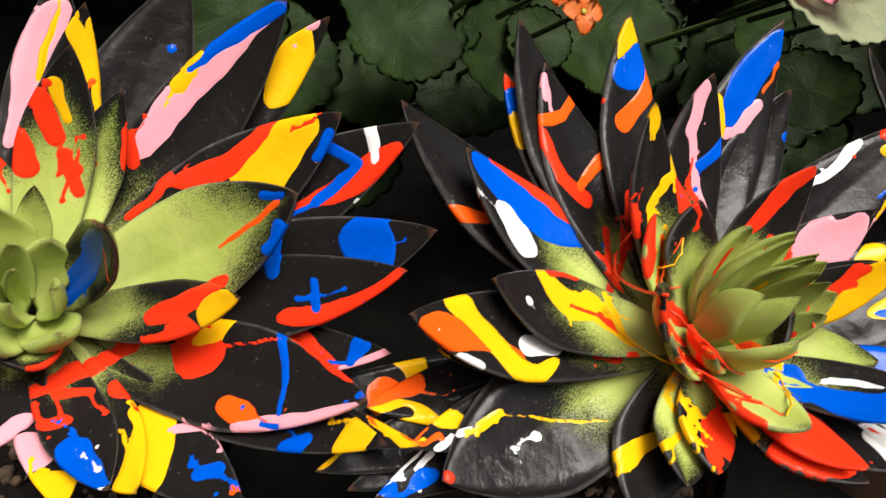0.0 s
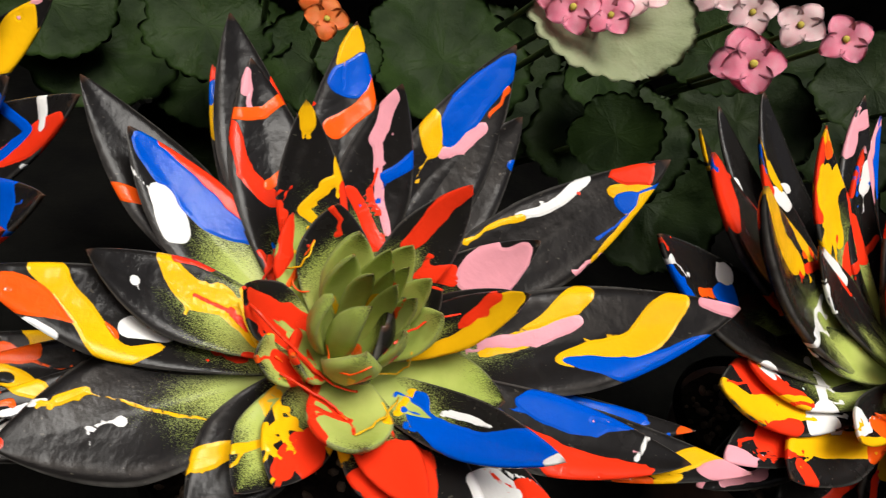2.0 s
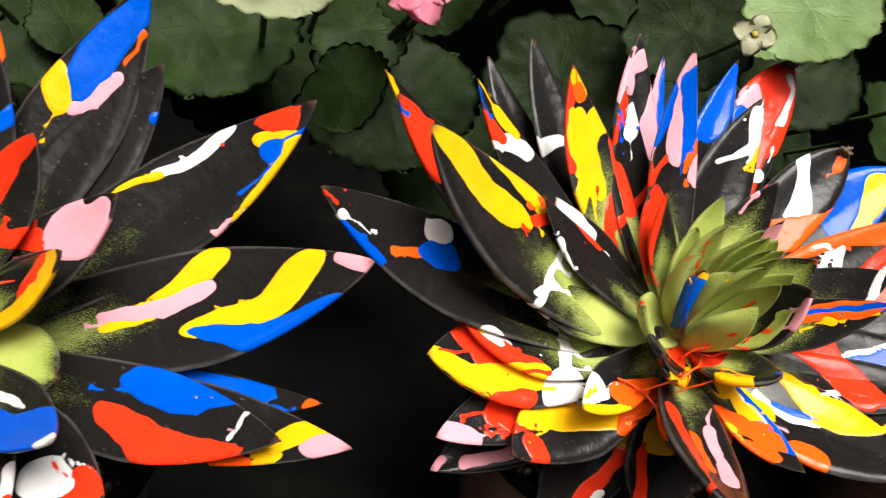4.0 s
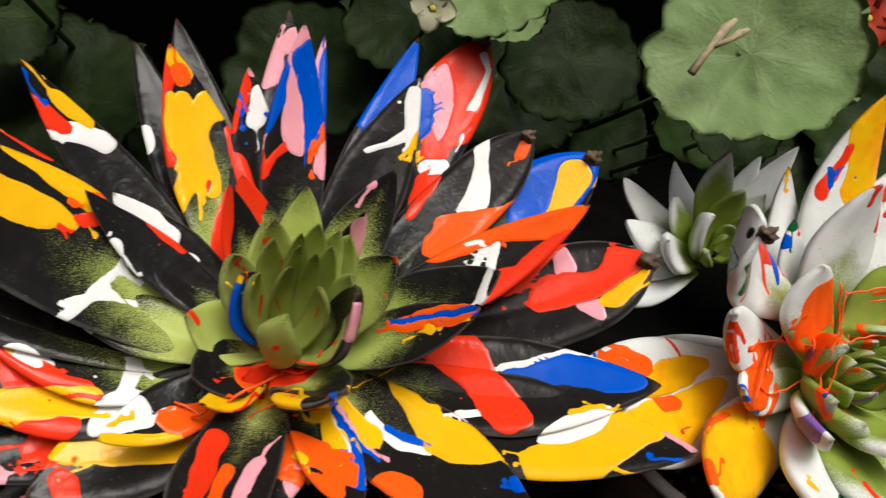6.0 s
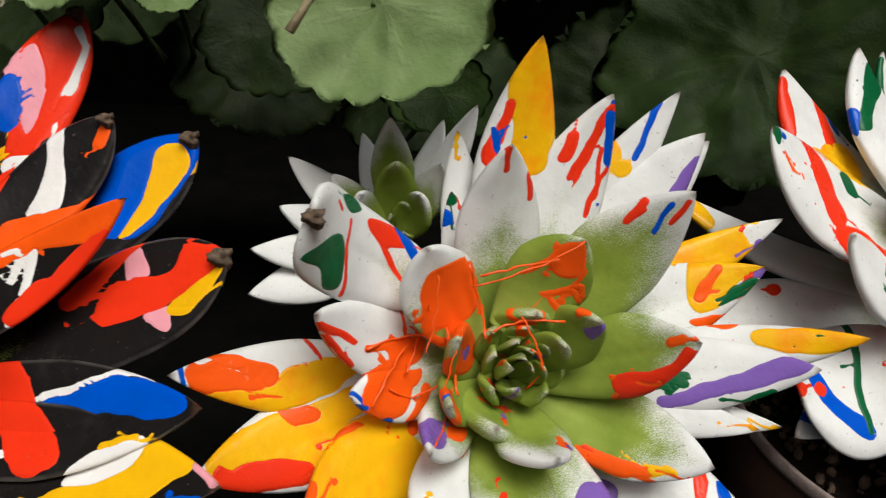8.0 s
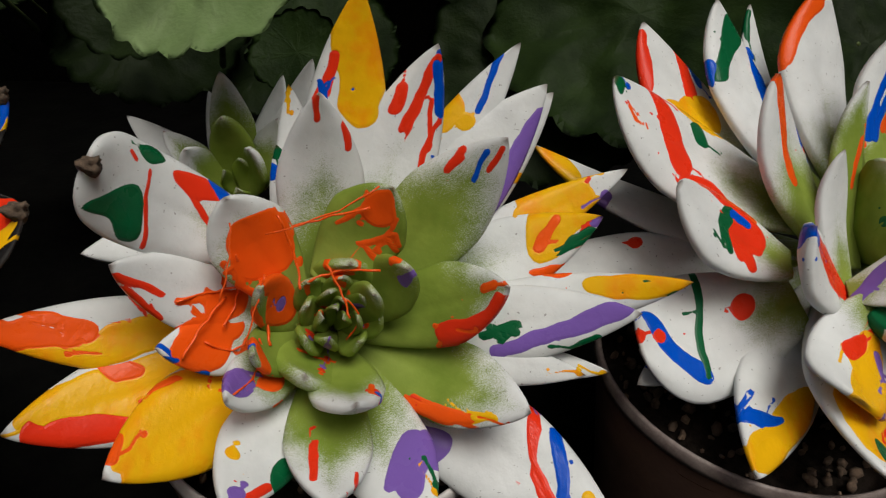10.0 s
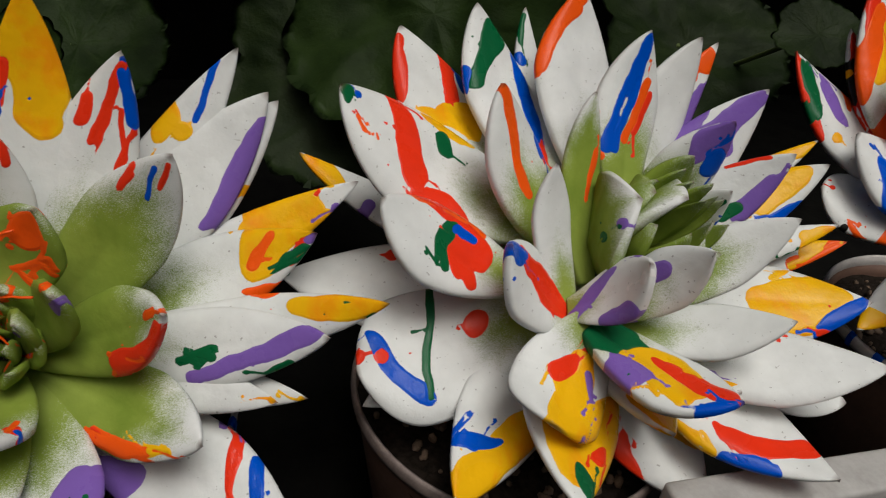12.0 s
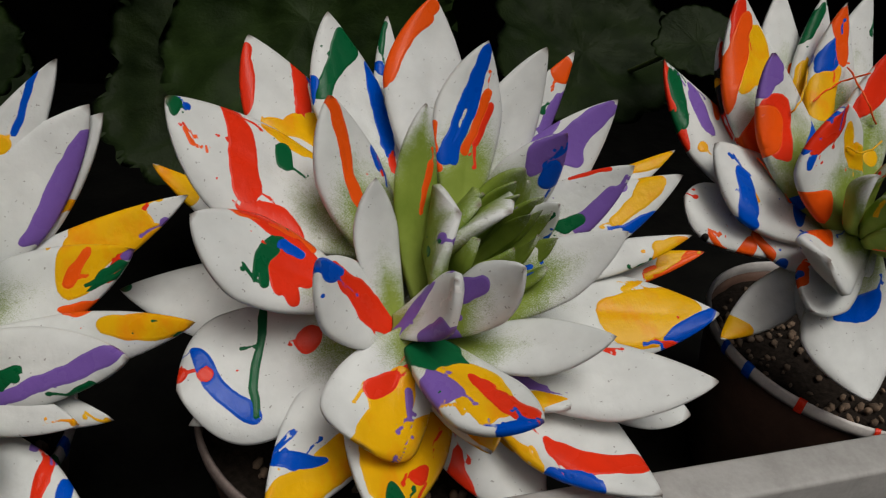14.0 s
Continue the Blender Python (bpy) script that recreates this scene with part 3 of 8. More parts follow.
leaf(plant, (-66.7, 56.1, 27.2), 22.1, 0.14, "p", 0.2, [("o", 1.7, (59.3, -10.1), (52.8, -5.5))] + [("r", 1.1, (21.4, 7.6), (19.4, 3.5)), ("r", 1.4, (19.0, 2.0), (18.8, 2.8))])
leaf(plant, (-53.3, 43.1, 22.3), 21.7, 0.14, "p", 0.44, [("b", "area", (66.3, 0.2), (59.6, 4.9), (47.0, 5.3), (32.8, 7.5), (23.5, 9.6), (28.6, 5.2), (40.3, -0.5), (54.6, -2.5)), ("w", "area", (53.8, -5.2), (52.1, -1.2), (40.3, -3.3), (38.6, -6.0), (42.0, -9.6)), ("r", 1.7, (59.6, 4.9), (49.6, 7.1), (35.3, 9.2))] + [("r", 1.2, (18.4, 7.3), (17.5, 1.2)), ("r", 1.1, (23.0, 8.7), (22.3, 7.6))])
leaf(plant, (-37.9, 64.4, 32.9), 15.1, 0.14, "p", 0.2, [("r", "area", (76.7, -0.0), (74.8, 1.0), (72.0, 1.7), (72.0, -2.1)), ("b", "area", (72.0, -2.1), (72.0, 1.7), (65.3, 0.8), (67.2, -3.7)), ("y", "area", (67.2, -3.7), (67.2, -2.2), (57.6, -1.8), (58.5, -5.8))])
leaf(plant, (-35.4, 69.4, 45.6), 21.9, 0.14, "p", 0.2, [("r", 1.3, (69.6, 7.5), (60.9, 9.7))])
leaf(plant, (-28.6, 62.3, 37.6), 23.0, 0.14, "p", 0.24, [("p", 1.6, (71.4, -2.2), (66.8, -2.8)), ("o", 1.8, (61.2, -7.2), (60.3, 1.1), (63.1, 6.4)), ("r", 2.1, (57.5, -7.7), (46.4, -7.9), (38.9, -1.7)), ("o", 1.6, (42.7, -2.3), (47.3, 9.5))] + [("r", 1.2, (32.7, 9.1), (21.2, 0.0), (16.8, -8.5)), ("r", 1.2, (29.0, -0.4), (25.6, -3.2), (18.8, -9.2)), ("r", 1.4, (17.8, -8.8), (19.4, -7.0))])
leaf(plant, (-3.8, 70.0, 50.5), 20.8, 0.14, "p", 0.2, [("y", "area", (83.9, -0.0), (76.6, 3.8), (74.5, -2.1), (72.4, -4.4)), ("b", "area", (71.3, -4.4), (73.4, -1.3), (76.6, 3.8), (70.3, 6.2), (67.1, 3.2), (65.0, 1.9), (67.1, -6.4)), ("o", 2.5, (69.2, 6.5), (63.0, 5.0), (55.6, -2.0)), ("r", 1.2, (60.9, -8.8))] + [("r", 1.2, (36.8, -3.9), (21.2, -7.9))])
leaf(plant, (36.0, 59.1, 56.9), 23.0, 0.14, "p", 0.2, [("p", 2.1, (64.8, 1.5), (55.9, -1.7)), ("o", 1.2, (78.3, 4.3))] + [("b", "area", (58.6, -4.2), (67.3, -7.6), (88.8, -0.1), (82.2, 4.0), (66.5, 1.3), (58.8, -1.0)), ("y", "area", (61.5, -12.4), (65.9, -9.2), (56.9, -2.8), (52.8, -4.0)), ("p", 1.4, (59.5, 0.7), (62.8, 1.5), (67.0, 3.6))])
leaf(plant, (41.0, 50.7, 41.2), 21.7, 0.14, "p", 0.2, [("b", 1.4, (64.0, 6.0))])
leaf(plant, (6.7, 43.2, 45.9), 19.3, 0.14, "p", 0.34, [("p", 1.6, (58.6, -1.1), (48.4, -2.9)), ("p", 1.0, (47.6, -1.9), (27.3, 6.0)), ("b", 2.3, (46.9, 7.7), (41.4, 2.7))] + [("r", 0.9, (36.7, -0.1), (34.1, 1.0), (31.8, 3.1)), ("r", "area", (35.2, -6.3), (35.0, -2.5), (26.9, 3.3), (22.8, 6.6), (23.4, 3.1), (29.6, -1.3))])
leaf(plant, (-15.1, 32.7, 41.4), 16.6, 0.14, "p", 0.39, [("y", 1.6, (52.7, 0.1), (48.0, 0.2)), ("y", 1.3, (40.6, 6.6), (36.5, 6.5), (35.1, 3.2)), ("y", 1.1, (33.8, 3.3), (30.4, -2.1), (27.0, 0.8)), ("r", 1.7, (34.5, 8.1), (27.7, 8.2))] + [("r", 1.1, (32.4, -7.8), (28.9, -7.4), (25.1, -7.0)), ("r", 1.1, (30.3, -6.6), (27.1, -7.3))])
leaf(plant, (75.7, 32.8, 44.7), 24.4, 0.14, "p", 0.2, [("r", "area", (82.7, -5.9), (91.0, -1.7), (86.3, 2.9), (79.2, -4.3)), ("y", "area", (76.8, -2.8), (88.6, 3.4), (85.0, 5.0), (78.0, 7.6), (79.2, 2.5)), ("b", "area", (78.0, 0.4), (83.9, 3.0), (78.0, 6.5)), ("w", 1.3, (54.4, -8.0), (63.8, -6.8), (74.4, -7.9)), ("y", 1.3, (83.9, 5.5), (65.0, 11.1)), ("p", 1.4, (67.4, 10.6)), ("y", 0.8, (46.1, -10.2), (55.6, -7.4))])
leaf(plant, (22.3, 16.3, 36.1), 15.4, 0.14, "p", 0.44, [("r", 2.0, (44.2, -0.1), (35.0, -2.7), (26.4, -3.1))] + [("r", "area", (24.8, 4.5), (29.1, 7.8), (25.3, 9.0), (20.8, 2.6))])
leaf(plant, (38.8, 8.6, 29.3), 16.3, 0.14, "p", 0.34, [("p", "area", (28.4, -2.9), (35.9, -6.9), (40.2, -5.4), (40.2, -2.7), (48.2, 0.1), (42.0, 4.6), (36.5, 5.4), (30.3, 1.2)), ("r", 1.6, (21.6, -7.4), (27.8, -2.9))] + [("r", "area", (24.8, -6.7), (30.5, -5.4), (27.2, -2.8), (20.0, -6.8))])
leaf(plant, (89.2, 0.3, 24.9), 27.0, 0.14, "p", 0.2, [("p", 1.7, (92.1, -0.1), (86.3, -2.8))] + [("y", "area", (30.0, 1.4), (37.3, -2.2), (46.1, -5.9), (56.6, -13.0), (62.3, -10.8), (53.6, -4.1), (42.2, -0.3)), ("p", "area", (29.4, -1.9), (39.8, -3.1), (55.0, -5.7), (57.5, -3.2), (49.6, -1.3), (37.2, -0.9)), ("y", "area", (48.1, 3.6), (59.9, 1.9), (68.0, 1.3), (76.2, -7.7), (83.6, -4.5), (75.2, 4.5), (64.7, 7.5), (52.8, 7.1)), ("b", "area", (49.3, 4.0), (62.1, 7.0), (69.8, 7.1), (87.5, 5.0), (79.0, 9.8), (67.6, 13.3), (56.6, 8.7))])
leaf(plant, (32.8, -8.6, 26.6), 12.1, 0.14, "p", 0.34, [("y", "area", (44.8, -0.0), (39.2, 2.9), (30.8, 5.5), (23.5, 6.0), (13.4, 5.0), (12.3, 4.9), (21.3, 5.6), (30.3, 0.3), (36.4, -2.6)), ("r", 1.2, (35.3, -3.0), (28.0, -0.3))] + [("y", "area", (10.2, 7.3), (18.1, 3.6), (27.7, 1.8), (33.6, -1.2), (43.6, -0.3), (37.9, 4.3), (24.4, 4.8), (13.7, 7.3)), ("r", 1.0, (37.0, -2.0), (31.7, -1.6), (26.8, 0.1))])
leaf(plant, (-22.3, -1.6, 14.2), 13.8, 0.14, "p", 0.49, [("r", 2.1, (17.1, -1.6), (6.5, -3.3), (0.0, -2.8)), ("k", 2.4, (22.7, -0.4))] + [("r", 1.8, (22.8, -0.9), (11.1, 2.6), (1.9, 1.8)), ("r", 1.4, (21.3, -3.2), (15.3, -2.7), (8.2, -4.2))])
leaf(plant, (-74.1, 5.2, 5.2), 20.7, 0.14, "p", 0.2, [("o", "area", (68.4, -0.8), (62.3, 2.6), (50.9, -0.9), (41.2, -3.6), (40.4, -6.2), (50.1, -4.0), (57.9, -5.2), (65.8, -2.9)), ("y", "area", (61.4, 5.0), (55.3, 7.4), (52.7, 2.5), (45.6, -2.0), (38.6, -7.3), (28.9, -3.4), (36.9, -10.3), (43.0, -10.3), (50.1, -3.6), (56.2, 1.4)), ("w", 2.7, (38.6, -1.6), (30.8, -1.0)), ("w", 1.0, (57.1, -6.8), (51.8, -8.5))] + [("r", 1.2, (15.8, -3.5), (14.2, -3.0))])
leaf(plant, (-54.6, 11.8, 8.3), 18.6, 0.14, "p", 0.44, [("y", "area", (39.6, 7.2), (36.4, 8.3), (29.9, 4.2), (20.8, 5.2), (21.4, 0.4), (27.9, -1.4), (35.7, 3.4)), ("y", 0.9, (27.3, 3.7), (19.5, 4.2), (21.4, 0.4), (12.3, -2.8)), ("r", 0.9, (20.1, 1.7), (14.3, -0.8)), ("r", 1.6, (35.1, 8.6), (27.3, 9.3)), ("w", 1.2, (41.6, -0.6))] + [("y", 0.7, (19.1, 7.0), (16.3, 3.4), (13.2, -1.5)), ("y", 0.8, (22.8, 4.5), (19.6, 3.7), (16.5, 1.8), (13.1, -2.8)), ("r", 1.2, (13.0, -6.6), (11.8, -6.2))])
leaf(plant, (-66.1, -12.4, -24.7), 31.1, 0.06, "p", 0.33, [("y", 1.3, (50.9, 6.1), (46.0, 6.1)), ("y", 0.35, (45.2, 5.5), (21.8, -6.8)), ("w", 1.1, (41.2, -1.5)), ("r", 1.7, (63.8, 0.5))] + [("w", 0.6, (56.1, 7.4), (53.5, 6.5))])
leaf(plant, (-83.6, -5.7, -33.1), 15.9, 0.14, "p", 0.2, [("y", 2.5, (66.2, 5.2), (61.1, 6.4)), ("o", 2.7, (70.3, 4.2), (66.2, 5.2))])
leaf(plant, (-79.0, -10.0, -31.5), 15.7, 0.14, "p", 0.2, [("w", 0.8, (72.7, 2.2), (58.2, 6.3)), ("y", 1.7, (61.1, 5.6)), ("b", 2.2, (73.7, 1.9))] + [("w", 0.7, (66.4, 1.6), (64.5, 2.3), (62.0, 2.8)), ("b", "area", (69.3, -0.5), (65.4, 1.3), (62.4, -1.8), (68.1, -1.9))])
leaf(plant, (-11.1, -26.7, -14.3), 15.6, 0.14, "p", 0.34, [("r", 2.9, (17.1, -0.4), (24.0, -0.4)), ("y", 2.0, (16.4, 5.1), (13.9, 2.7))] + [("y", 1.0, (16.9, 7.6), (20.9, 5.5), (22.2, 0.8)), ("y", "area", (13.1, -2.7), (11.4, -8.3), (15.3, -9.4), (16.4, -7.8)), ("r", 0.9, (4.8, 2.8), (5.4, 0.8)), ("y", 0.9, (11.4, 7.6), (14.9, 5.2), (17.9, 2.4), (19.9, -1.4)), ("y", 1.1, (20.2, 5.9), (19.1, 4.4)), ("r", "area", (14.5, -0.5), (11.0, -3.2), (23.1, -7.8), (22.9, -2.6))])
leaf(plant, (-26.8, -26.1, -25.7), 21.7, 0.14, "p", 0.2, [("y", 1.4, (30.0, 7.6), (20.2, -0.5))] + [("y", 1.2, (31.0, 6.1), (27.3, 3.4), (23.7, 1.7))])
leaf(plant, (17.9, -37.1, -9.6), 18.9, 0.14, "p", 0.44, [("r", "area", (15.0, -0.9), (24.5, -8.0), (36.6, -3.5), (36.1, 3.9), (24.0, 9.5), (22.5, 9.0), (22.0, 0.5))] + [("r", 1.2, (24.1, 4.3), (27.5, 5.8), (31.0, 6.4)), ("y", "area", (10.3, 10.5), (13.4, 6.7), (19.7, 6.9), (16.1, 10.3)), ("r", "area", (25.3, 7.1), (22.5, -1.0), (18.5, -5.8), (26.6, -7.6), (35.7, -3.8), (28.8, 8.8))])
leaf(plant, (38.1, -37.1, 10.5), 14.5, 0.14, "p", 0.34, [("b", "area", (16.7, -1.5), (26.4, 2.1), (34.1, 3.2), (41.7, -4.3), (48.0, -3.8), (54.3, -0.6), (48.7, 3.0), (37.6, 6.7), (30.6, 7.3), (20.9, 3.6)), ("w", 0.7, (25.7, -1.8), (36.9, -2.4)), ("w", 1.1, (52.9, -0.4))] + [("b", "area", (13.8, -2.6), (18.5, -4.1), (21.6, 0.8), (35.7, 0.8), (45.1, -6.3), (51.2, -0.9), (52.3, 3.1), (35.6, 7.2), (28.1, 4.4), (21.2, 4.3)), ("w", 0.6, (24.5, -1.2), (28.3, -1.7), (33.8, -1.9)), ("y", 0.9, (15.1, -3.1), (16.2, 2.9)), ("w", "area", (51.3, 1.2), (54.0, -1.6), (56.7, 1.4), (53.3, 2.9))])
leaf(plant, (73.6, -27.9, 2.2), 19.5, 0.14, "p", 0.2, [("b", "area", (38.1, -6.2), (48.9, -9.6), (61.6, -6.6), (58.7, -3.1), (48.9, -1.9), (41.0, -3.4)), ("r", "area", (44.0, 3.9), (52.8, 4.5), (68.5, 2.9), (68.5, 4.8), (58.7, 7.8), (49.9, 9.5)), ("p", 0.9, (63.5, -5.8)), ("w", 0.6, (68.5, -3.6), (66.5, 1.4))] + [("b", "area", (38.8, -6.7), (45.4, -9.4), (60.7, -10.2), (67.5, -8.0), (64.2, -5.0), (52.6, -3.8)), ("r", "area", (53.9, 4.9), (61.4, 2.4), (70.2, 3.4), (68.5, 7.2), (55.9, 8.3)), ("w", "area", (51.8, 6.3), (55.9, 3.0), (57.6, 5.8), (53.4, 7.8)), ("r", "area", (34.0, -1.1), (47.9, 1.8), (66.7, 2.7), (64.9, 6.4), (50.3, 8.0), (38.4, 3.9)), ("b", "area", (40.2, -7.4), (46.2, -10.3), (62.1, -10.1), (63.8, -7.3), (59.8, -4.6), (45.0, -5.3))])
leaf(plant, (86.4, -30.9, 3.9), 16.8, 0.14, "p", 0.2, [("y", "area", (77.0, -2.2), (82.8, -3.5), (86.3, -2.4), (78.2, 1.4), (71.3, 4.4)), ("p", "area", (80.5, 1.0), (86.3, -2.4), (92.0, -0.0), (88.6, 1.6), (82.8, 2.9)), ("y", "area", (72.4, 6.0), (78.2, 2.8), (75.8, 5.3)), ("o", 2.0, (66.7, 5.7), (71.3, 6.3))])
leaf(plant, (81.8, -15.7, 0.1), 12.2, 0.14, "p", 0.2, [("o", 2.4, (79.4, 0.8))] + [("b", "area", (42.6, -1.3), (47.5, -4.5), (63.2, -4.3), (70.8, -1.4), (67.3, 1.8), (54.7, 1.9)), ("b", "area", (39.1, -2.3), (44.7, -5.1), (60.4, -4.3), (62.5, -1.1), (58.5, 2.0), (43.3, -0.0))])
leaf(plant, (31.6, -3.2, 23.0), 11.6, 0.14, "p", 0.44, [("y", 1.8, (33.8, 2.3), (27.3, 5.3)), ("r", 1.0, (25.3, 5.7), (21.3, 5.8)), ("w", 0.6, (37.2, 1.6), (24.3, 5.8))])
leaf(plant, (16.0, -36.3, -5.3), 13.4, 0.14, "p", 0.44, [("r", "area", (16.3, -0.6), (27.4, -5.8), (38.4, -0.0), (35.1, 2.5))] + [("r", 1.2, (18.4, 6.1), (20.3, 6.5), (23.4, 6.5)), ("r", "area", (20.0, 4.5), (19.2, -3.4), (25.7, -4.6), (32.6, -1.3), (25.5, 8.0)), ("r", "area", (27.5, 6.4), (24.1, -1.3), (20.9, -5.7), (29.8, -8.0), (41.1, -5.7), (31.3, 7.7))])
leaf(plant, (-18.5, -26.9, -16.6), 16.8, 0.14, "p", 0.79, [("y", 1.0, (13.5, 7.3), (14.8, 5.3), (16.0, 2.6)), ("y", 1.1, (25.1, 4.9), (23.5, 3.2), (20.8, 1.7))])
leaf(plant, (33.2, -15.7, 3.7), 19.1, 0.14, "p", 0.89, [("b", 1.2, (15.3, 4.1), (22.3, 7.0))] + [("y", 0.9, (13.6, 4.1), (12.7, 7.2))])
leaf(plant, (29.4, -36.4, -8.2), 15.0, 0.14, "p", 0.2, [("w", 2.5, (37.6, -4.7), (43.3, -1.8)), ("r", 1.6, (42.7, -2.1))])
leaf(plant, (45.0, -36.2, -7.4), 16.8, 0.14, "p", 0.2, [("r", 2.6, (46.0, -1.4), (50.9, -0.2))] + [("w", "area", (35.6, 1.7), (39.2, -3.2), (49.1, 0.5), (39.8, 6.2))])
leaf(plant, (-10.8, -10.1, 4.9), 13.0, 0.14, "p", 0.94, [("r", 1.4, (11.8, 4.8), (14.9, -0.8)), ("o", 0.9, (15.1, 0.5))] + [("r", 1.8, (9.7, 5.1), (14.0, 1.6)), ("r", 1.4, (13.8, 1.9), (10.3, -1.4), (7.7, -5.3))])
strand(plant, "r", 0.33, [(-16.2, 20.3, 17.8), (-14.6, 33.8, -11.1), (-22.6, -2.8, 14.6)])
strand(plant, "r", 0.3, [(-20.8, -3.5, 11.1), (-11.0, -9.3, 5.7), (-4.8, -9.4, 0.1)])
strand(plant, "o", 0.24, [(-14.2, -6.4, 0.8), (-6.2, 0.3, -12.9), (1.2, -17.5, -3.9)])
strand(plant, "r", 0.24, [(-13.0, -9.9, -0.5), (-2.2, -12.0, -4.4), (0.4, -15.6, -4.4)])
strand(plant, "y", 0.2, [(-23.1, 11.9, -0.8), (-17.3, 6.0, -10.4), (-11.7, -10.6, -1.1)])
strand(plant, "y", 0.21, [(-13.9, 11.9, 10.3), (-10.4, 8.1, 13.0), (-9.1, 13.3, 17.7)])
strand(plant, "o", 0.21, [(-9.1, 13.3, 17.7), (-15.6, 11.3, 3.4), (-8.6, 8.0, 7.8)])
strand(plant, "r", 0.21, [(6.7, -15.1, 14.9), (13.2, -3.8, 12.9), (22.9, -1.4, 14.0)])
strand(plant, "y", 0.2, [(1.4, -16.9, 8.4), (20.5, 8.3, -14.8), (12.6, -9.0, 8.3)])
strand(plant, "o", 0.18, [(-4.4, -6.2, 5.0), (-3.8, -18.0, 4.1), (3.0, -17.3, 10.6)])
strand(plant, "r", 0.24, [(3.8, -9.0, -4.4), (-3.4, -11.1, -2.0), (-10.5, -8.3, 4.7)])
strand(plant, "y", 0.21, [(13.0, -9.0, -5.1), (8.1, -20.4, -1.0), (2.1, -23.4, -1.8)])
leaf(plant, (-78.0, 7.9, -23.4), 19.0, 0.14, "p", 0.2, [("y", "area", (55.8, -8), (73.8, -7), (77.4, -1), (63.0, 0)), ("o", "area", (59.4, 1), (81.0, 0), (85.5, 3), (72.0, 7), (59.4, 6)), ("k", 1.4, (72.0, -3), (64.8, -3)), ("y", 1.5, (86.4, 2), (77.4, 6))])
bud(plant, 15, 14, 20, 1.0, (4, 2, 8), ('r', 'o', 'y'))

plant = rosette((0.0051, 0.1386, 0.0466), (0.05, -0.502, 0.863), 'black', "black-sprayed rosette with clipped dry tips and red, yellow, white drips")
leaf(plant, (-7.3, 9.4, 26.9), 11.9, 0.14, "p", 1, [])
leaf(plant, (8.5, 1.5, 30.8), 9.1, 0.14, "p", 1, [])
leaf(plant, (21.0, -3.3, 28.3), 15.4, 0.14, "p", 0.84, [("o", 1.6, (37.5, -0.0))])
leaf(plant, (-13.6, 25.2, 30.7), 14.9, 0.14, "p", 0.74, [("r", "area", (38.6, -1.4), (40.1, 0.0), (28.6, 3.2), (27.6, 0.3)), ("r", "area", (34.1, -4.2), (37.6, 2.1), (29.6, 1.5), (20.1, -7.4), (23.1, -7.5))] + [("r", "area", (22.3, -8.9), (33.4, -4.6), (35.8, 6.2), (27.2, 1.1), (14.3, -8.1), (18.4, -8.9)), ("r", "area", (42.0, -2.4), (43.9, 1.9), (43.1, 1.7), (34.2, 4.8), (28.5, 1.8), (37.5, -0.2))])
leaf(plant, (8.1, -24.4, 6.7), 18.5, 0.14, "p", 0.44, [("y", 1.2, (21.2, -6.9))] + [("y", "area", (12.5, 6.7), (20.9, 2.5), (24.4, 11.1), (18.2, 11.1)), ("b", 0.9, (26.7, -1.3), (24.9, -1.6)), ("r", "area", (0.5, 11.1), (0.0, -3.2), (7.4, -5.2), (9.7, 5.0), (7.1, 11.1))])
leaf(plant, (-22.3, -4.7, 10.2), 15.4, 0.14, "p", 1, [("r", 0.8, (21.9, 1.8), (19.3, 0.2))])
leaf(plant, (-106.1, 9.3, 26.4), 27.7, 0.14, "p", 0.34, [("w", 1.8, (100.1, -2.5)), ("b", 1.7, (98.8, -5.1), (94.7, -6.8), (89.3, -8.7)), ("o", 1.6, (83.9, -4.7), (69.0, 4.0)), ("r", 0.8, (106.9, -1.1))] + [("b", "area", (78.3, 0.1), (69.0, 8.0), (62.6, 0.0), (71.8, -1.4)), ("w", 2.9, (74.1, 7.4), (71.2, 8.4)), ("w", 1.4, (27.8, -8.9), (28.2, -10.2)), ("w", "area", (56.6, -14.1), (49.6, -11.9), (45.9, -15.6), (51.0, -15.9))])
leaf(plant, (-100.8, 13.4, 23.8), 20.7, 0.14, "p", 0.2, [("b", 1.0, (94.6, 3.4), (85.6, 3.7)), ("y", 0.7, (94.6, 3.4), (83.1, 2.0))] + [("w", 1.4, (27.7, -7.1), (25.9, -7.4))])
leaf(plant, (-92.6, 34.3, 47.8), 15.1, 0.14, "p", 0.2, [("y", "area", (88.9, 4.9), (84.8, 5.6), (80.7, 6.2), (86.2, 5.4)), ("y", 1.8, (108.1, -0.6), (101.2, -2.5)), ("r", 1.8, (90.3, -4.7))])
leaf(plant, (-88.9, 28.5, 44.2), 23.5, 0.14, "p", 0.2, [("r", "area", (102.9, -0.0), (97.8, 2.8), (81.0, 0.8), (77.2, -4.2), (81.0, -8.4), (87.5, -6.6), (95.2, -3.8)), ("b", 0.9, (101.6, -0.9), (95.2, -2.1)), ("r", "area", (82.3, 8.1), (77.2, 9.4), (66.9, 11.3), (72.0, 10.5), (79.8, 8.8))] + [("o", 2.4, (55.0, -11.8), (49.1, -6.5)), ("r", "area", (103.2, -0.7), (97.5, 2.2), (79.8, -1.3), (87.0, -10.6), (83.4, -13.8), (92.6, -10.5))])
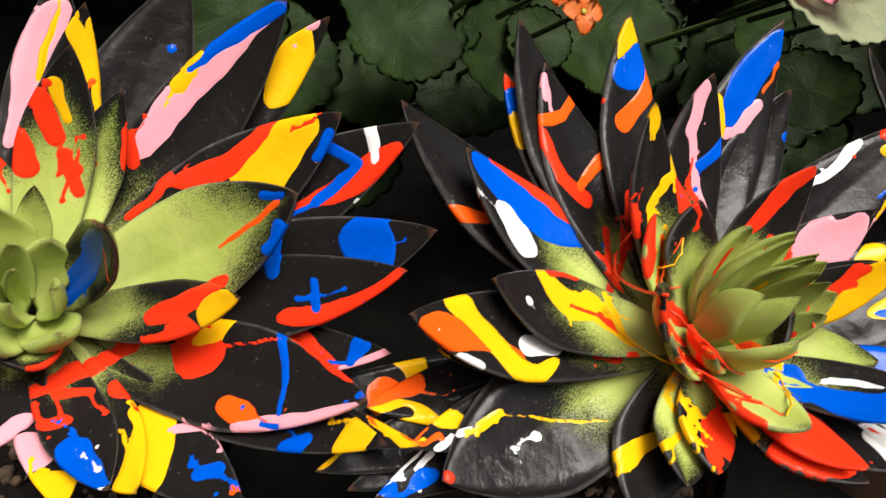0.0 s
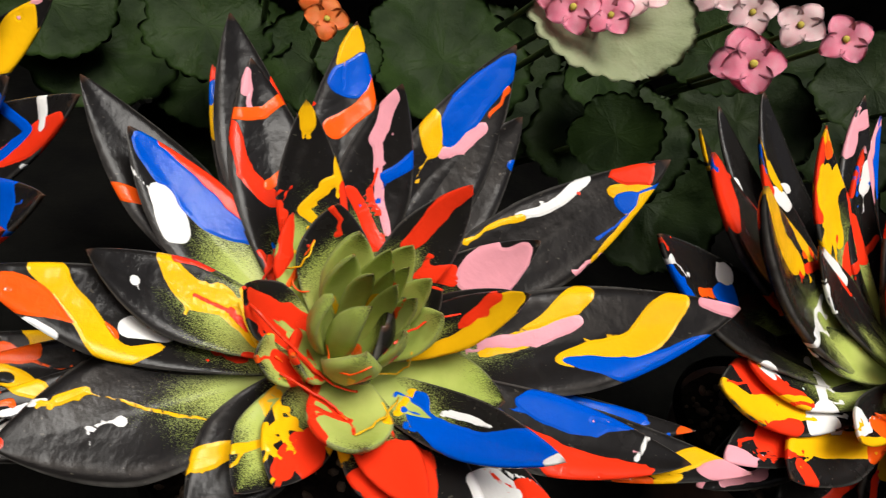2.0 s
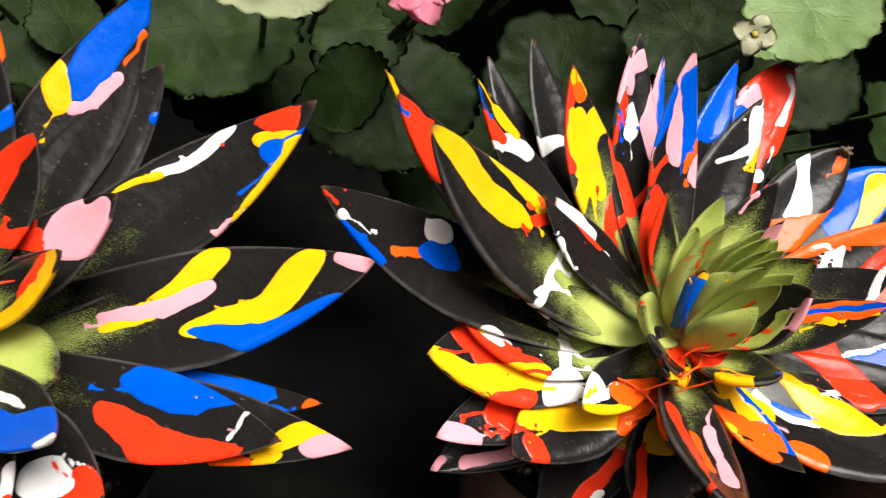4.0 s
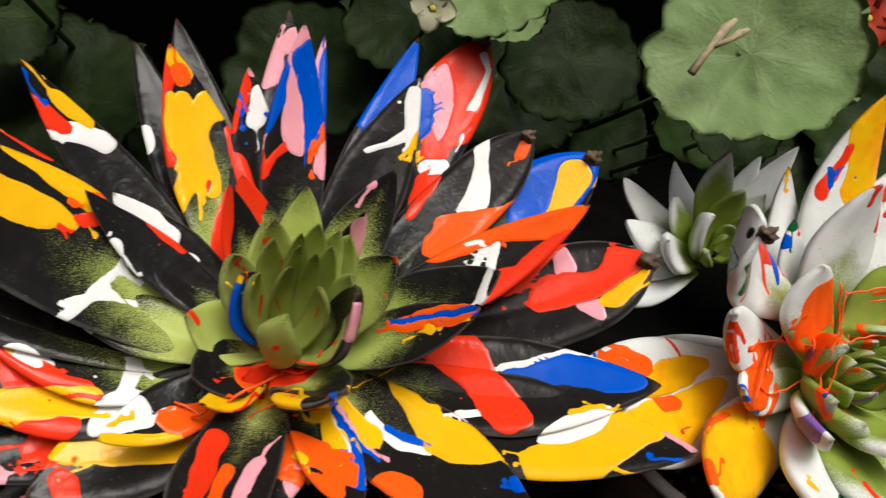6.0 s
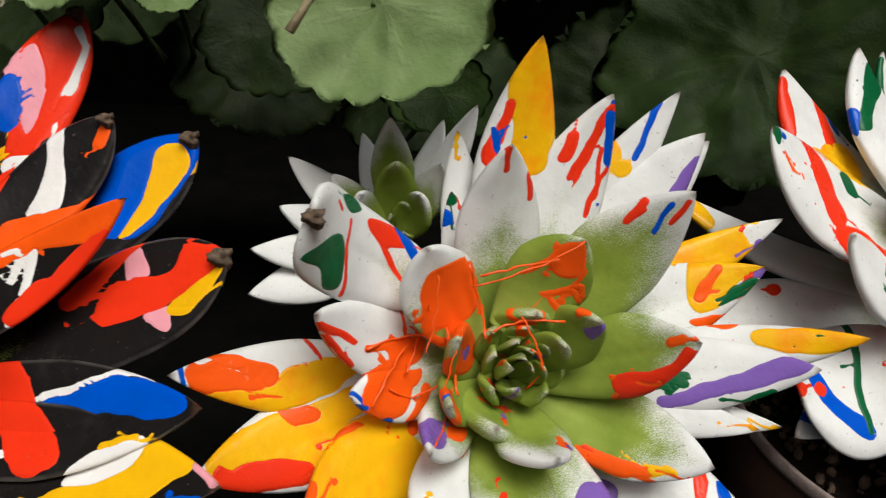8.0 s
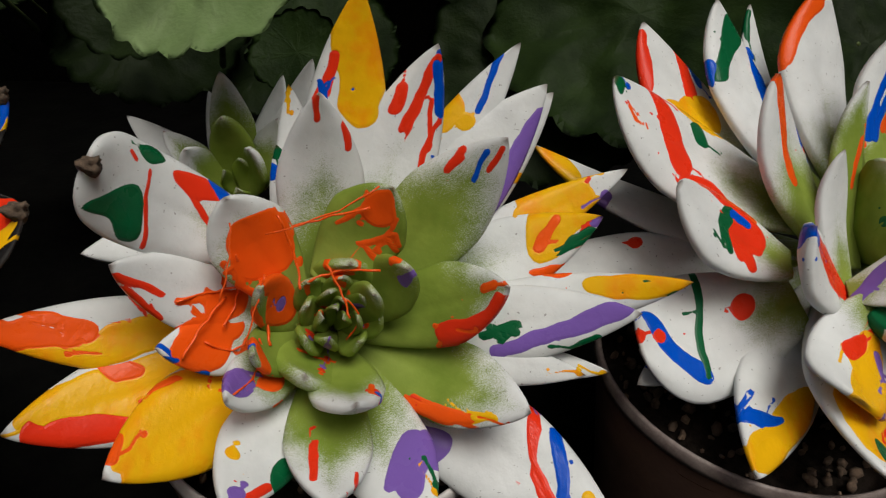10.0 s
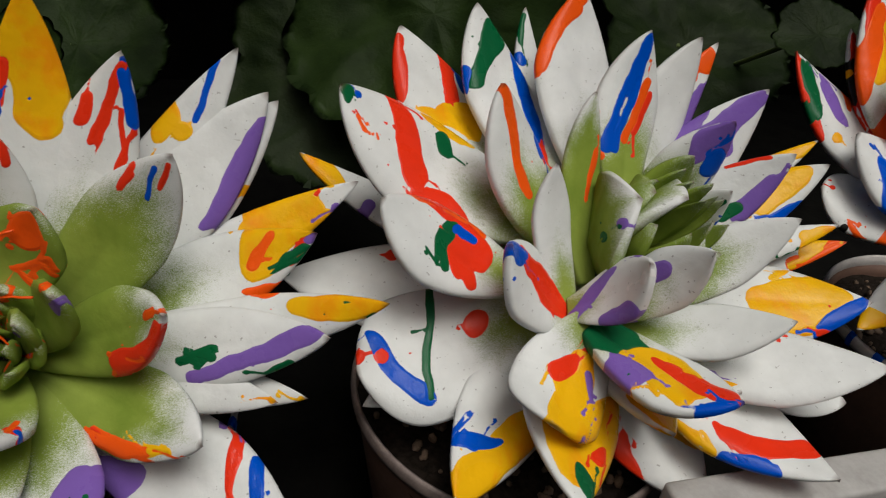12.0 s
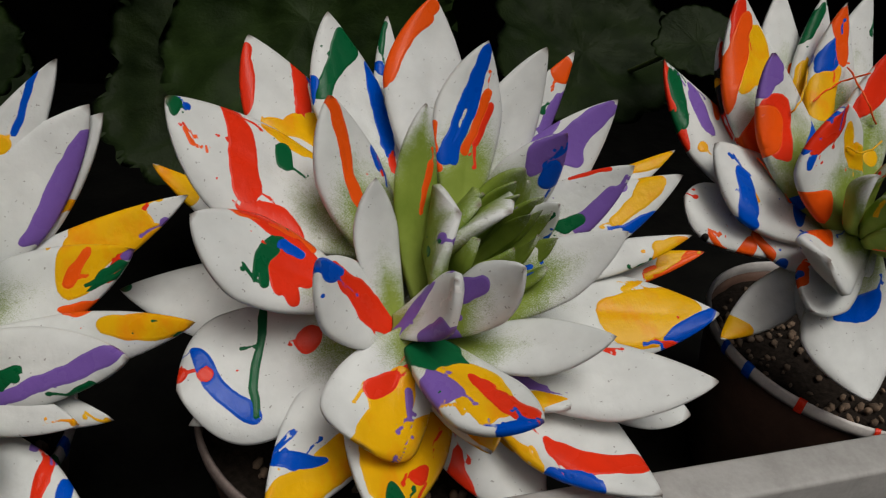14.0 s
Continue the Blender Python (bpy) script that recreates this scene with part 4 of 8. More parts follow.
leaf(plant, (-83.2, 9.7, 45.0), 30.7, 0.14, "p", 0.34, [("y", "area", (96.4, -0.1), (90.4, 4.3), (78.4, 3.0), (60.3, 3.0), (54.2, 6.2), (59.1, -0.8), (75.9, -2.2), (88.0, -2.0)), ("y", "area", (75.9, 11.0), (68.7, 13.3), (63.9, 14.5), (53.0, 15.4), (54.2, 12.3), (49.4, 9.9), (57.9, 9.2), (67.5, 11.6)), ("r", 1.4, (56.7, 3.1), (48.2, 12.1))] + [("y", "area", (97.6, -0.8), (88.5, 6.2), (75.7, 4.8), (61.7, 7.0), (51.7, 5.1), (58.9, 1.5), (79.4, -0.3)), ("o", 1.5, (57.5, 9.6), (52.6, 13.3)), ("w", 1.3, (39.9, 5.8), (39.0, 2.1), (41.8, -5.7), (44.1, -14.0)), ("y", "area", (76.0, 18.4), (69.0, 18.4), (62.3, 15.9), (53.6, 16.1), (56.4, 12.4), (52.3, 10.8), (60.0, 9.6), (67.7, 11.9)), ("w", 1.5, (46.3, -11.6), (44.3, -9.2), (41.1, -6.1), (37.5, -3.9))])
leaf(plant, (-66.3, 43.6, 46.4), 15.8, 0.14, "p", 0.2, [("b", 1.5, (87.3, -1.5)), ("y", 1.5, (78.2, -4.1))] + [("w", 2.2, (75.2, -4.5), (70.3, 1.0), (65.3, 4.6)), ("r", "area", (87.2, -5.6), (82.5, -2.5), (72.0, -0.3), (73.6, -4.0), (82.5, -7.5)), ("y", "area", (82.3, 1.5), (74.6, 5.2), (69.4, 3.6), (78.1, -0.1))])
leaf(plant, (-50.6, 92.3, 38.8), 17.4, 0.14, "p", 0.2, [("w", 2.1, (78.3, -7.1), (73.0, -7.9))])
leaf(plant, (-38.2, 89.5, 48.2), 19.7, 0.14, "p", 0.2, [("w", 2.5, (67.6, -9.6), (69.3, -0.0))])
leaf(plant, (-35.0, 56.6, 50.7), 20.1, 0.14, "p", 0.49, [("y", 1.8, (79.1, -0.4)), ("o", 1.7, (73.9, 1.2)), ("y", 2.3, (67.8, -4.4), (58.5, -6.5), (51.3, -3.0), (44.2, -1.5)), ("y", 1.7, (62.6, -4.7), (64.7, 2.2), (67.8, 6.3)), ("r", 1.8, (57.5, 8.9), (47.2, 7.6), (35.9, 7.2)), ("y", "area", (70.8, -3.2), (69.8, 0.6), (58.5, -0.4), (44.2, -0.5), (44.2, -5.0), (55.4, -9.3)), ("y", "area", (63.7, 1.1), (65.7, 6.9), (60.6, 4.5))] + [("y", "area", (68.2, -0.0), (64.0, 8.6), (65.8, 12.1), (61.7, 10.3), (60.3, 2.9), (49.9, 1.4), (41.5, 0.3), (47.9, -4.3), (38.2, -12.1), (43.2, -12.1), (53.2, -4.4)), ("r", 1.9, (77.3, -2.4), (70.8, -5.7), (62.9, -7.0), (53.9, -8.9)), ("r", 1.3, (37.8, 8.1), (32.9, -0.9)), ("y", "area", (82.5, -0.3), (74.1, 3.1), (72.5, 1.0), (76.8, -2.0)), ("o", 2.2, (75.2, 0.1), (73.9, 0.4))] + [("y", "area", (70.5, -5.5), (71.4, -3.0), (64.1, -4.1), (64.8, 2.0), (68.5, 2.2), (69.0, 8.4), (65.8, 9.1), (61.1, 1.1), (55.9, -2.8), (47.4, 0.7), (42.5, -0.2), (45.1, -4.6), (51.9, -5.0), (57.0, -7.5)), ("r", "area", (47.4, 5.1), (56.1, 12.1), (47.5, 9.6), (38.4, 10.8), (33.2, 7.4), (42.7, 6.4)), ("r", "area", (24.1, -7.4), (37.7, -1.6), (44.8, 4.2), (31.1, -0.6), (20.3, -5.2))])
leaf(plant, (-15.3, 58.7, 46.5), 16.1, 0.14, "p", 0.2, [("r", 2.2, (69.6, -1.8)), ("b", 1.6, (64.0, -3.2)), ("w", 2.2, (66.8, 2.3), (60.3, 0.3)), ("r", "area", (62.1, -4.8), (70.5, -1.9), (70.5, -1.9), (56.6, -6.2)), ("p", 1.3, (72.3, 1.1))] + [("r", 1.4, (43.0, 5.5), (39.6, 1.8), (33.5, -7.7)), ("r", "area", (72.4, -3.0), (72.1, 0.0), (62.7, -2.8), (67.2, -5.3)), ("w", "area", (61.0, -1.4), (67.0, 2.9), (62.0, 3.1), (58.6, -0.0))])
leaf(plant, (-6.0, 80.5, 57.6), 18.6, 0.14, "p", 0.2, [("p", "area", (87.3, -3.8), (92.1, -2.2), (87.3, -3.8), (75.2, -4.8), (74.0, -7.2)), ("p", 1.4, (84.9, -2.3))] + [("p", "area", (83.3, -11.2), (93.1, -7.6), (85.9, -1.0), (74.7, -3.1), (77.1, -9.6)), ("p", "area", (63.4, 0.6), (85.6, 6.5), (93.5, 10.4), (92.1, 11.2), (72.6, 7.8), (54.5, 6.5)), ("p", "area", (85.0, -2.9), (92.8, 1.9), (92.4, 11.1), (87.2, 11.2), (91.6, 6.9), (86.0, 2.0))])
leaf(plant, (-1.8, 52.1, 61.9), 16.4, 0.14, "p", 0.24, [("p", "area", (62.4, -6.3), (75.7, -2.7), (77.7, -1.9), (63.4, -6.1), (50.1, -8.2), (49.1, -8.2)), ("b", "area", (71.6, -4.0), (77.7, -1.9), (65.5, -4.5), (59.3, -6.9), (53.2, -7.9)), ("p", 1.8, (77.7, -1.9), (62.4, -1.9), (51.1, 1.2)), ("b", "area", (79.8, -1.1), (78.7, 1.5), (69.5, 4.6), (64.4, 5.9), (57.3, 5.1), (51.1, 3.2), (62.4, 0.9)), ("p", 1.5, (53.2, 7.9), (44.0, 7.4)), ("o", 2.0, (60.3, 6.7), (51.1, 5.3))] + [("b", "area", (75.7, -9.8), (76.0, -8.6), (65.6, -3.1), (51.4, -8.1), (61.7, -9.8)), ("b", "area", (65.8, -1.0), (78.5, 9.8), (71.1, 9.8), (59.1, 9.8), (56.4, 5.7)), ("r", 1.4, (51.5, -0.8), (48.0, -4.6), (43.0, -8.0)), ("p", "area", (56.4, -3.5), (72.9, -2.6), (73.8, 0.2), (62.6, 0.8), (47.8, 3.0), (49.0, -0.7)), ("b", "area", (72.9, -2.6), (79.1, 1.5), (73.8, 6.0), (62.6, 9.5), (52.8, 5.6), (49.5, 4.3), (61.3, 1.7))] + [("o", "area", (51.1, 4.3), (62.4, 8.7), (56.8, 9.8), (48.3, 5.8)), ("p", "area", (74.0, -6.2), (80.1, -2.1), (79.0, 5.8), (74.5, 6.7), (78.5, 2.2), (74.2, -1.9)), ("p", "area", (43.7, 5.1), (51.5, 7.1), (55.4, 9.8), (46.0, 9.8))])
leaf(plant, (4.7, 80.3, 52.0), 9.5, 0.14, "p", 0.2, [("p", 2.5, (91.7, -0.4))] + [("p", "area", (64.0, -5.6), (86.3, -1.7), (93.8, 2.0), (92.4, 4.2), (73.6, 0.9), (59.5, 3.0)), ("b", "area", (88.3, 0.3), (88.9, 4.6), (76.9, 5.7), (59.6, 3.5), (71.5, 0.1))])
leaf(plant, (32.7, 81.5, 55.1), 16.3, 0.14, "p", 0.2, [("b", 4.3, (96.3, 0.0), (84.9, -4.8), (73.5, -6.9)), ("r", 1.4, (92.5, 3.0)), ("b", "area", (71.0, -7.2), (82.4, -5.3), (97.6, 1.5), (87.5, 2.6), (68.4, -4.9))] + [("b", "area", (78.6, -9.8), (100.1, 1.5), (91.0, 6.6), (74.5, 2.4), (70.2, -2.7)), ("b", "area", (72.2, -9.8), (83.0, -9.5), (99.8, 0.0), (96.9, 2.3), (83.2, -1.9))])
leaf(plant, (30.6, 57.8, 50.1), 20.6, 0.14, "p", 0.29, [("w", 1.4, (77.1, 1.3), (69.1, 5.2)), ("w", 0.8, (67.0, 5.2), (56.8, -4.1)), ("y", 0.9, (66.0, 6.4)), ("w", "area", (75.2, -1.3), (78.2, 0.8), (64.0, 7.0), (64.0, 4.1))] + [("w", 1.3, (76.9, 1.7), (72.6, 3.7)), ("w", 1.0, (62.0, 0.1), (66.0, 2.3), (69.7, 5.0)), ("y", 0.8, (67.2, 5.3), (63.9, 7.1))])
leaf(plant, (54.0, 83.2, 57.6), 23.2, 0.14, "c", 0.2, [("r", "area", (113.0, -0.0), (108.8, 4.5), (93.2, 10.7), (86.2, 11.4), (69.2, 4.7), (66.4, 2.3), (84.8, -2.9), (98.9, -8.5), (107.4, -5.5)), ("w", 1.5, (107.4, 5.0), (91.8, 5.5)), ("p", 1.5, (94.6, -8.9), (80.5, -2.3)), ("k", 2.2, (113.0, -0.0))] + [("r", "area", (93.7, -8.6), (109.0, -1.1), (112.7, 6.1), (104.4, 6.3), (86.9, -3.8)), ("r", "area", (97.7, -12.2), (106.5, -8.0), (111.6, -1.4), (105.3, 6.3), (91.6, 13.9), (79.2, 7.1), (55.1, 8.9), (53.2, 6.1), (75.6, 1.1)), ("p", 2.0, (95.3, -10.0), (89.8, -7.8)), ("b", 1.6, (87.5, -7.3), (83.5, -4.7), (77.9, -0.8)), ("w", 1.5, (80.1, -4.0), (79.2, -3.5)), ("y", 0.9, (70.7, -0.3), (67.6, 1.0)), ("w", 2.2, (68.1, 3.8), (71.3, 8.3))] + [("r", "area", (99.6, -13.7), (104.9, -8.9), (110.5, -2.6), (105.4, 7.4), (93.2, 13.9), (80.1, 10.8), (77.3, 5.6), (94.7, -2.6)), ("w", 1.5, (107.2, 2.2), (104.1, 6.2), (99.1, 6.8), (92.6, 6.6)), ("p", "area", (93.8, -8.4), (100.9, -7.1), (96.4, -2.6), (83.5, 3.5), (75.0, 4.3), (82.7, -1.6)), ("b", "area", (87.6, -9.8), (90.7, -7.6), (84.1, -2.4), (76.2, -0.4), (75.1, -3.0)), ("w", 1.2, (81.9, 9.2), (81.0, 9.5))])
leaf(plant, (64.9, 52.2, 40.0), 21.0, 0.14, "c", 0.2, [("w", "area", (77.0, -9.2), (80.4, -7.3), (69.1, 2.1), (60.0, 0.5), (71.4, -3.0)), ("r", "area", (48.7, -6.2), (46.5, -7.7), (60.0, -10.6), (63.4, -10.5)), ("o", 2.0, (87.2, 0.6))] + [("w", "area", (77.7, -9.4), (79.6, -7.7), (69.7, 3.1), (65.0, 5.3), (60.7, 1.9), (68.8, -0.4)), ("o", 2.2, (86.4, 0.7), (83.7, 2.1)), ("o", "area", (41.8, 3.3), (49.5, -0.4), (65.2, 8.1), (70.0, 10.1), (83.9, 12.6), (77.9, 12.6), (63.4, 12.6), (52.1, 10.0)), ("o", "area", (53.7, -1.9), (61.0, 1.9), (71.9, 12.6), (66.9, 12.6), (57.5, 9.9), (48.3, 3.8)), ("w", 1.2, (77.3, -7.8), (74.1, -2.7), (69.7, -0.3), (63.4, 2.9))])
leaf(plant, (85.2, 48.7, 37.0), 24.7, 0.14, "c", 0.2, [("b", "area", (90.4, -10.1), (95.5, -7.7), (98.1, -5.9), (94.2, -5.5), (82.6, -0.6), (73.6, -5.6), (81.3, -10.1)), ("y", "area", (95.5, -6.5), (100.7, -3.6), (91.6, -1.4), (82.6, -0.6)), ("y", "area", (98.1, 4.4), (90.4, 4.5), (86.5, 2.8), (95.5, 1.5)), ("k", 2.4, (99.3, -4.8))] + [("b", "area", (74.7, -4.6), (84.8, -9.5), (92.9, -14.5), (101.0, -9.6), (93.0, -4.6), (82.5, 0.7)), ("y", "area", (84.2, 1.1), (95.3, -4.9), (101.8, -3.3), (95.5, 2.1), (99.1, 4.9), (95.7, 6.8), (88.2, 3.7)), ("b", "area", (66.6, 2.5), (89.1, -14.8), (97.5, -13.7), (104.0, -3.8), (98.3, 5.8), (78.0, 11.2)), ("y", "area", (71.3, 8.1), (85.0, 2.6), (94.1, -4.5), (99.1, -1.9), (96.4, 6.1), (81.2, 8.5))])
leaf(plant, (72.9, 18.8, 35.1), 18.3, 0.14, "p", 0.2, [("o", "area", (38.6, -8.9), (43.8, -9.1), (58.4, -8.1), (77.1, -2.5), (82.3, 0.6), (75.0, 3.7), (61.5, -3.0)), ("r", "area", (41.7, -9.0), (50.0, -9.1), (58.4, -8.1), (49.0, -9.2)), ("w", 1.4, (56.3, -3.0), (46.9, 7.8)), ("r", 2.8, (72.9, 3.3), (55.2, 7.3)), ("y", 0.9, (64.6, -6.8))] + [("o", "area", (39.0, -9.5), (44.5, -11.0), (61.1, -10.8), (66.4, -10.8), (81.5, -1.2), (77.4, 2.7), (61.5, -3.5), (49.9, -7.1)), ("r", "area", (52.1, 6.9), (61.3, 5.4), (73.7, 3.6), (72.9, 4.9), (61.2, 8.8), (52.4, 9.7)), ("w", 1.2, (57.8, -3.3), (56.3, -2.0), (53.3, 0.5)), ("o", "area", (54.2, -11.0), (63.0, -10.6), (78.0, -0.4), (73.5, 1.4), (61.5, -3.5), (50.8, -8.1)), ("r", "area", (45.2, 4.8), (54.7, 2.8), (61.0, 7.1), (52.6, 10.3), (48.5, 10.2))] + [("w", 0.8, (50.7, -7.8), (55.0, -5.8), (53.6, -3.7), (49.6, -1.6))])
leaf(plant, (94.3, 15.4, 22.3), 28.1, 0.14, "c", 0.2, [("p", "area", (74.1, -13.1), (76.5, -13.6), (76.5, -8.2), (76.5, -4.1), (70.5, -3.5)), ("r", "area", (61.9, -1.4), (68.0, -4.9), (83.8, -1.8), (88.7, -7.6), (96.0, -0.6), (85.0, 2.3), (75.3, 3.4), (64.4, 2.8)), ("y", "area", (96.0, 1.9), (89.9, 5.7), (83.8, 8.3), (79.0, 5.9), (88.7, 1.9)), ("p", "area", (72.9, 4.2), (80.2, 5.2), (79.0, 11.9)), ("r", "area", (87.5, -8.2), (96.0, -2.4), (91.1, 0.0), (82.6, -1.2)), ("r", 1.4, (64.4, -1.4), (85.0, 0.0))] + [("r", "area", (55.0, -7.0), (64.4, -10.6), (77.9, -14.5), (77.1, -12.9), (64.8, -7.1), (56.0, -4.3)), ("r", "area", (62.3, -1.5), (65.7, -5.1), (82.2, -1.1), (88.4, -9.3), (95.9, 0.2), (85.9, 1.8), (78.5, 4.6), (66.2, 3.4))])
leaf(plant, (45.0, -4.4, 27.4), 20.1, 0.14, "p", 0.49, [("w", 1.1, (52.0, -1.0), (47.3, 3.9))] + [("w", 1.1, (52.1, -1.1), (50.0, 1.2), (47.3, 4.7))])
leaf(plant, (39.1, -13.5, 23.3), 14.5, 0.14, "p", 0.44, [("o", 1.0, (25.1, -3.2), (41.0, -1.5)), ("b", 1.0, (34.9, -1.9), (48.4, -0.6)), ("y", 1.3, (38.0, 1.1))] + [("o", "area", (23.4, -3.1), (28.2, -4.4), (46.8, -2.1), (50.1, -0.7), (41.7, 1.5), (31.4, -0.7)), ("b", 0.8, (23.8, -4.3), (28.5, -3.5), (35.4, -2.2), (41.2, -1.3), (48.5, -1.1)), ("y", 1.6, (34.0, 0.0), (35.4, 1.0))])
leaf(plant, (89.3, -14.3, 4.3), 26.7, 0.14, "p", 0.2, [("r", "area", (29.0, -7.5), (40.2, -12.2), (46.9, -6.0), (52.5, 0.7), (59.2, 9.5), (50.2, 10.7), (42.4, 1.3), (35.7, -4.3)), ("b", "area", (49.1, -3.3), (58.1, -6.4), (72.6, -7.9), (81.5, -4.9), (87.1, -0.5), (82.6, 0.9), (68.1, -1.0), (56.9, -1.3)), ("w", 0.7, (49.1, -4.7), (61.4, -7.9), (71.4, -9.2), (78.1, -6.5)), ("y", 1.2, (68.1, 7.7), (75.9, 5.2)), ("r", 5.0, (38.0, -8.2), (44.7, -2.0), (51.4, 6.0))] + [("r", "area", (27.7, -8.4), (40.0, -13.2), (44.9, -6.0), (52.4, 0.8), (59.1, 9.1), (49.8, 10.0), (43.9, 1.6), (32.6, -5.3)), ("b", "area", (49.5, -2.7), (56.3, -6.8), (67.6, -8.0), (82.0, -6.0), (86.0, -2.0), (80.6, 0.5), (67.8, -2.1), (55.2, 0.7)), ("w", 0.9, (50.8, -5.4), (56.1, -6.4), (61.3, -7.5), (67.3, -9.5)), ("w", 0.9, (39.7, 8.7), (43.6, 8.0), (48.6, 7.3)), ("w", "area", (59.0, 14.3), (63.1, 10.0), (71.8, 6.7), (79.1, 4.1), (74.1, 11.7), (62.8, 15.2))] + [("r", "area", (39.2, -15.5), (43.7, -12.2), (49.4, -2.9), (59.6, 9.9), (50.3, 10.6), (44.9, 7.2))])
leaf(plant, (94.0, -30.6, -1.2), 25.9, 0.14, "p", 0.2, [("y", "area", (57.8, 7.2), (70.1, 1.1), (78.7, -5.8), (83.6, -7.2), (91.0, -4.2), (84.9, 0.3), (78.7, 5.8), (72.6, 10.6), (68.9, 11.5), (61.5, 10.8)), ("w", "area", (61.5, 1.3), (67.6, -4.1), (82.4, -7.7), (75.0, -4.0), (65.2, 3.1)), ("p", 1.1, (89.8, -4.8), (97.2, -1.0)), ("b", 1.1, (94.7, 2.4))] + [("r", "area", (27.7, -12.6), (39.2, -15.5), (44.3, -13.9), (52.0, -8.2), (60.7, -1.9), (50.8, 0.8), (43.5, -6.9), (32.7, -11.1)), ("y", "area", (57.9, 7.6), (65.6, 1.9), (75.4, -1.1), (78.2, -8.4), (84.2, -11.4), (91.2, -8.0), (86.9, -1.3), (79.2, 7.2), (71.0, 13.8), (66.9, 11.8), (61.5, 14.6)), ("w", "area", (61.6, 2.9), (64.9, -2.3), (72.1, -6.3), (78.1, -9.1), (75.3, -1.8), (65.8, 2.6)), ("r", "area", (38.1, -15.5), (42.9, -15.5), (49.0, -11.4), (60.2, -1.0), (50.2, 1.5), (44.7, -1.8))])
leaf(plant, (52.9, -40.1, -9.7), 25.4, 0.14, "p", 0.2, [("y", "area", (18.8, -10.4), (27.9, -10.8), (34.4, -8.2), (49.2, -10.1), (54.1, -7.9), (45.9, -2.8), (41.0, -1.3), (32.0, -4.4), (28.7, -8.5)), ("w", 0.6, (35.2, -9.5), (45.1, -11.5)), ("b", 1.8, (60.6, -3.9))] + [("o", 3.5, (33.7, 10.1), (36.0, 10.1), (39.2, 11.2)), ("w", 1.6, (21.9, -0.3), (26.1, 0.2), (31.3, 0.1), (37.5, -1.4)), ("b", 1.0, (25.9, -1.2), (31.5, -2.0), (37.3, -2.6)), ("y", "area", (17.6, -10.7), (20.5, -13.6), (27.5, -11.3), (34.3, -10.6), (39.5, -10.0), (48.6, -13.3), (54.0, -11.5), (53.1, -7.1), (44.0, -1.2), (35.7, -1.7), (30.2, -6.6)), ("w", 0.9, (34.7, -10.2), (36.9, -12.3)), ("b", 1.9, (59.6, -4.9))] + [("y", "area", (10.7, 2.9), (10.6, -1.7), (19.9, 1.2), (25.1, 0.0), (26.9, 3.9), (21.5, 8.0), (17.5, 10.8)), ("b", 1.0, (12.3, 1.3), (23.9, 6.7)), ("p", 1.0, (12.8, 1.5), (19.1, 4.1), (24.9, 5.5))])
leaf(plant, (16.7, -37.8, -12.3), 13.7, 0.14, "p", 0.2, [("y", "area", (10.6, -5.4), (13.7, -2.1), (21.2, -0.7), (24.3, -3.1), (26.8, -6.5), (25.8, -6.7), (23.3, -6.9), (19.7, -6.7), (13.7, -6.0)), ("b", "area", (9.6, -5.2), (12.6, -5.8), (16.2, -5.4), (23.3, -5.9), (28.3, -5.8), (27.8, -6.2), (36.4, -2.8), (32.9, -0.7), (26.3, -3.6), (14.7, -3.4)), ("w", 0.6, (9.6, -5.0), (19.2, -2.7), (31.4, -0.8)), ("p", 0.7, (13.1, -5.9), (24.3, -6.9))] + [("y", "area", (7.9, -3.9), (14.6, -8.2), (16.4, -6.7), (11.5, 2.9)), ("o", 3.3, (18.5, 5.8), (22.4, 1.3), (27.6, -1.4), (32.8, -3.1)), ("y", 1.8, (21.0, 6.1), (22.0, 5.5)), ("y", "area", (12.1, -4.3), (9.9, -8.0), (19.5, -8.2), (23.9, -8.2), (27.5, -8.2), (23.6, -5.0), (21.2, -1.2)), ("b", 1.0, (13.9, -5.8), (19.5, -6.8), (28.6, -5.2), (34.7, -2.3)), ("w", 0.6, (14.1, -4.2), (18.5, -4.9), (24.8, -4.5))] + [("o", "area", (14.9, 8.2), (13.6, 8.2), (18.4, 6.3), (23.2, 8.2), (30.3, 1.1), (35.4, 2.2), (30.7, 6.6), (22.5, 8.2))])
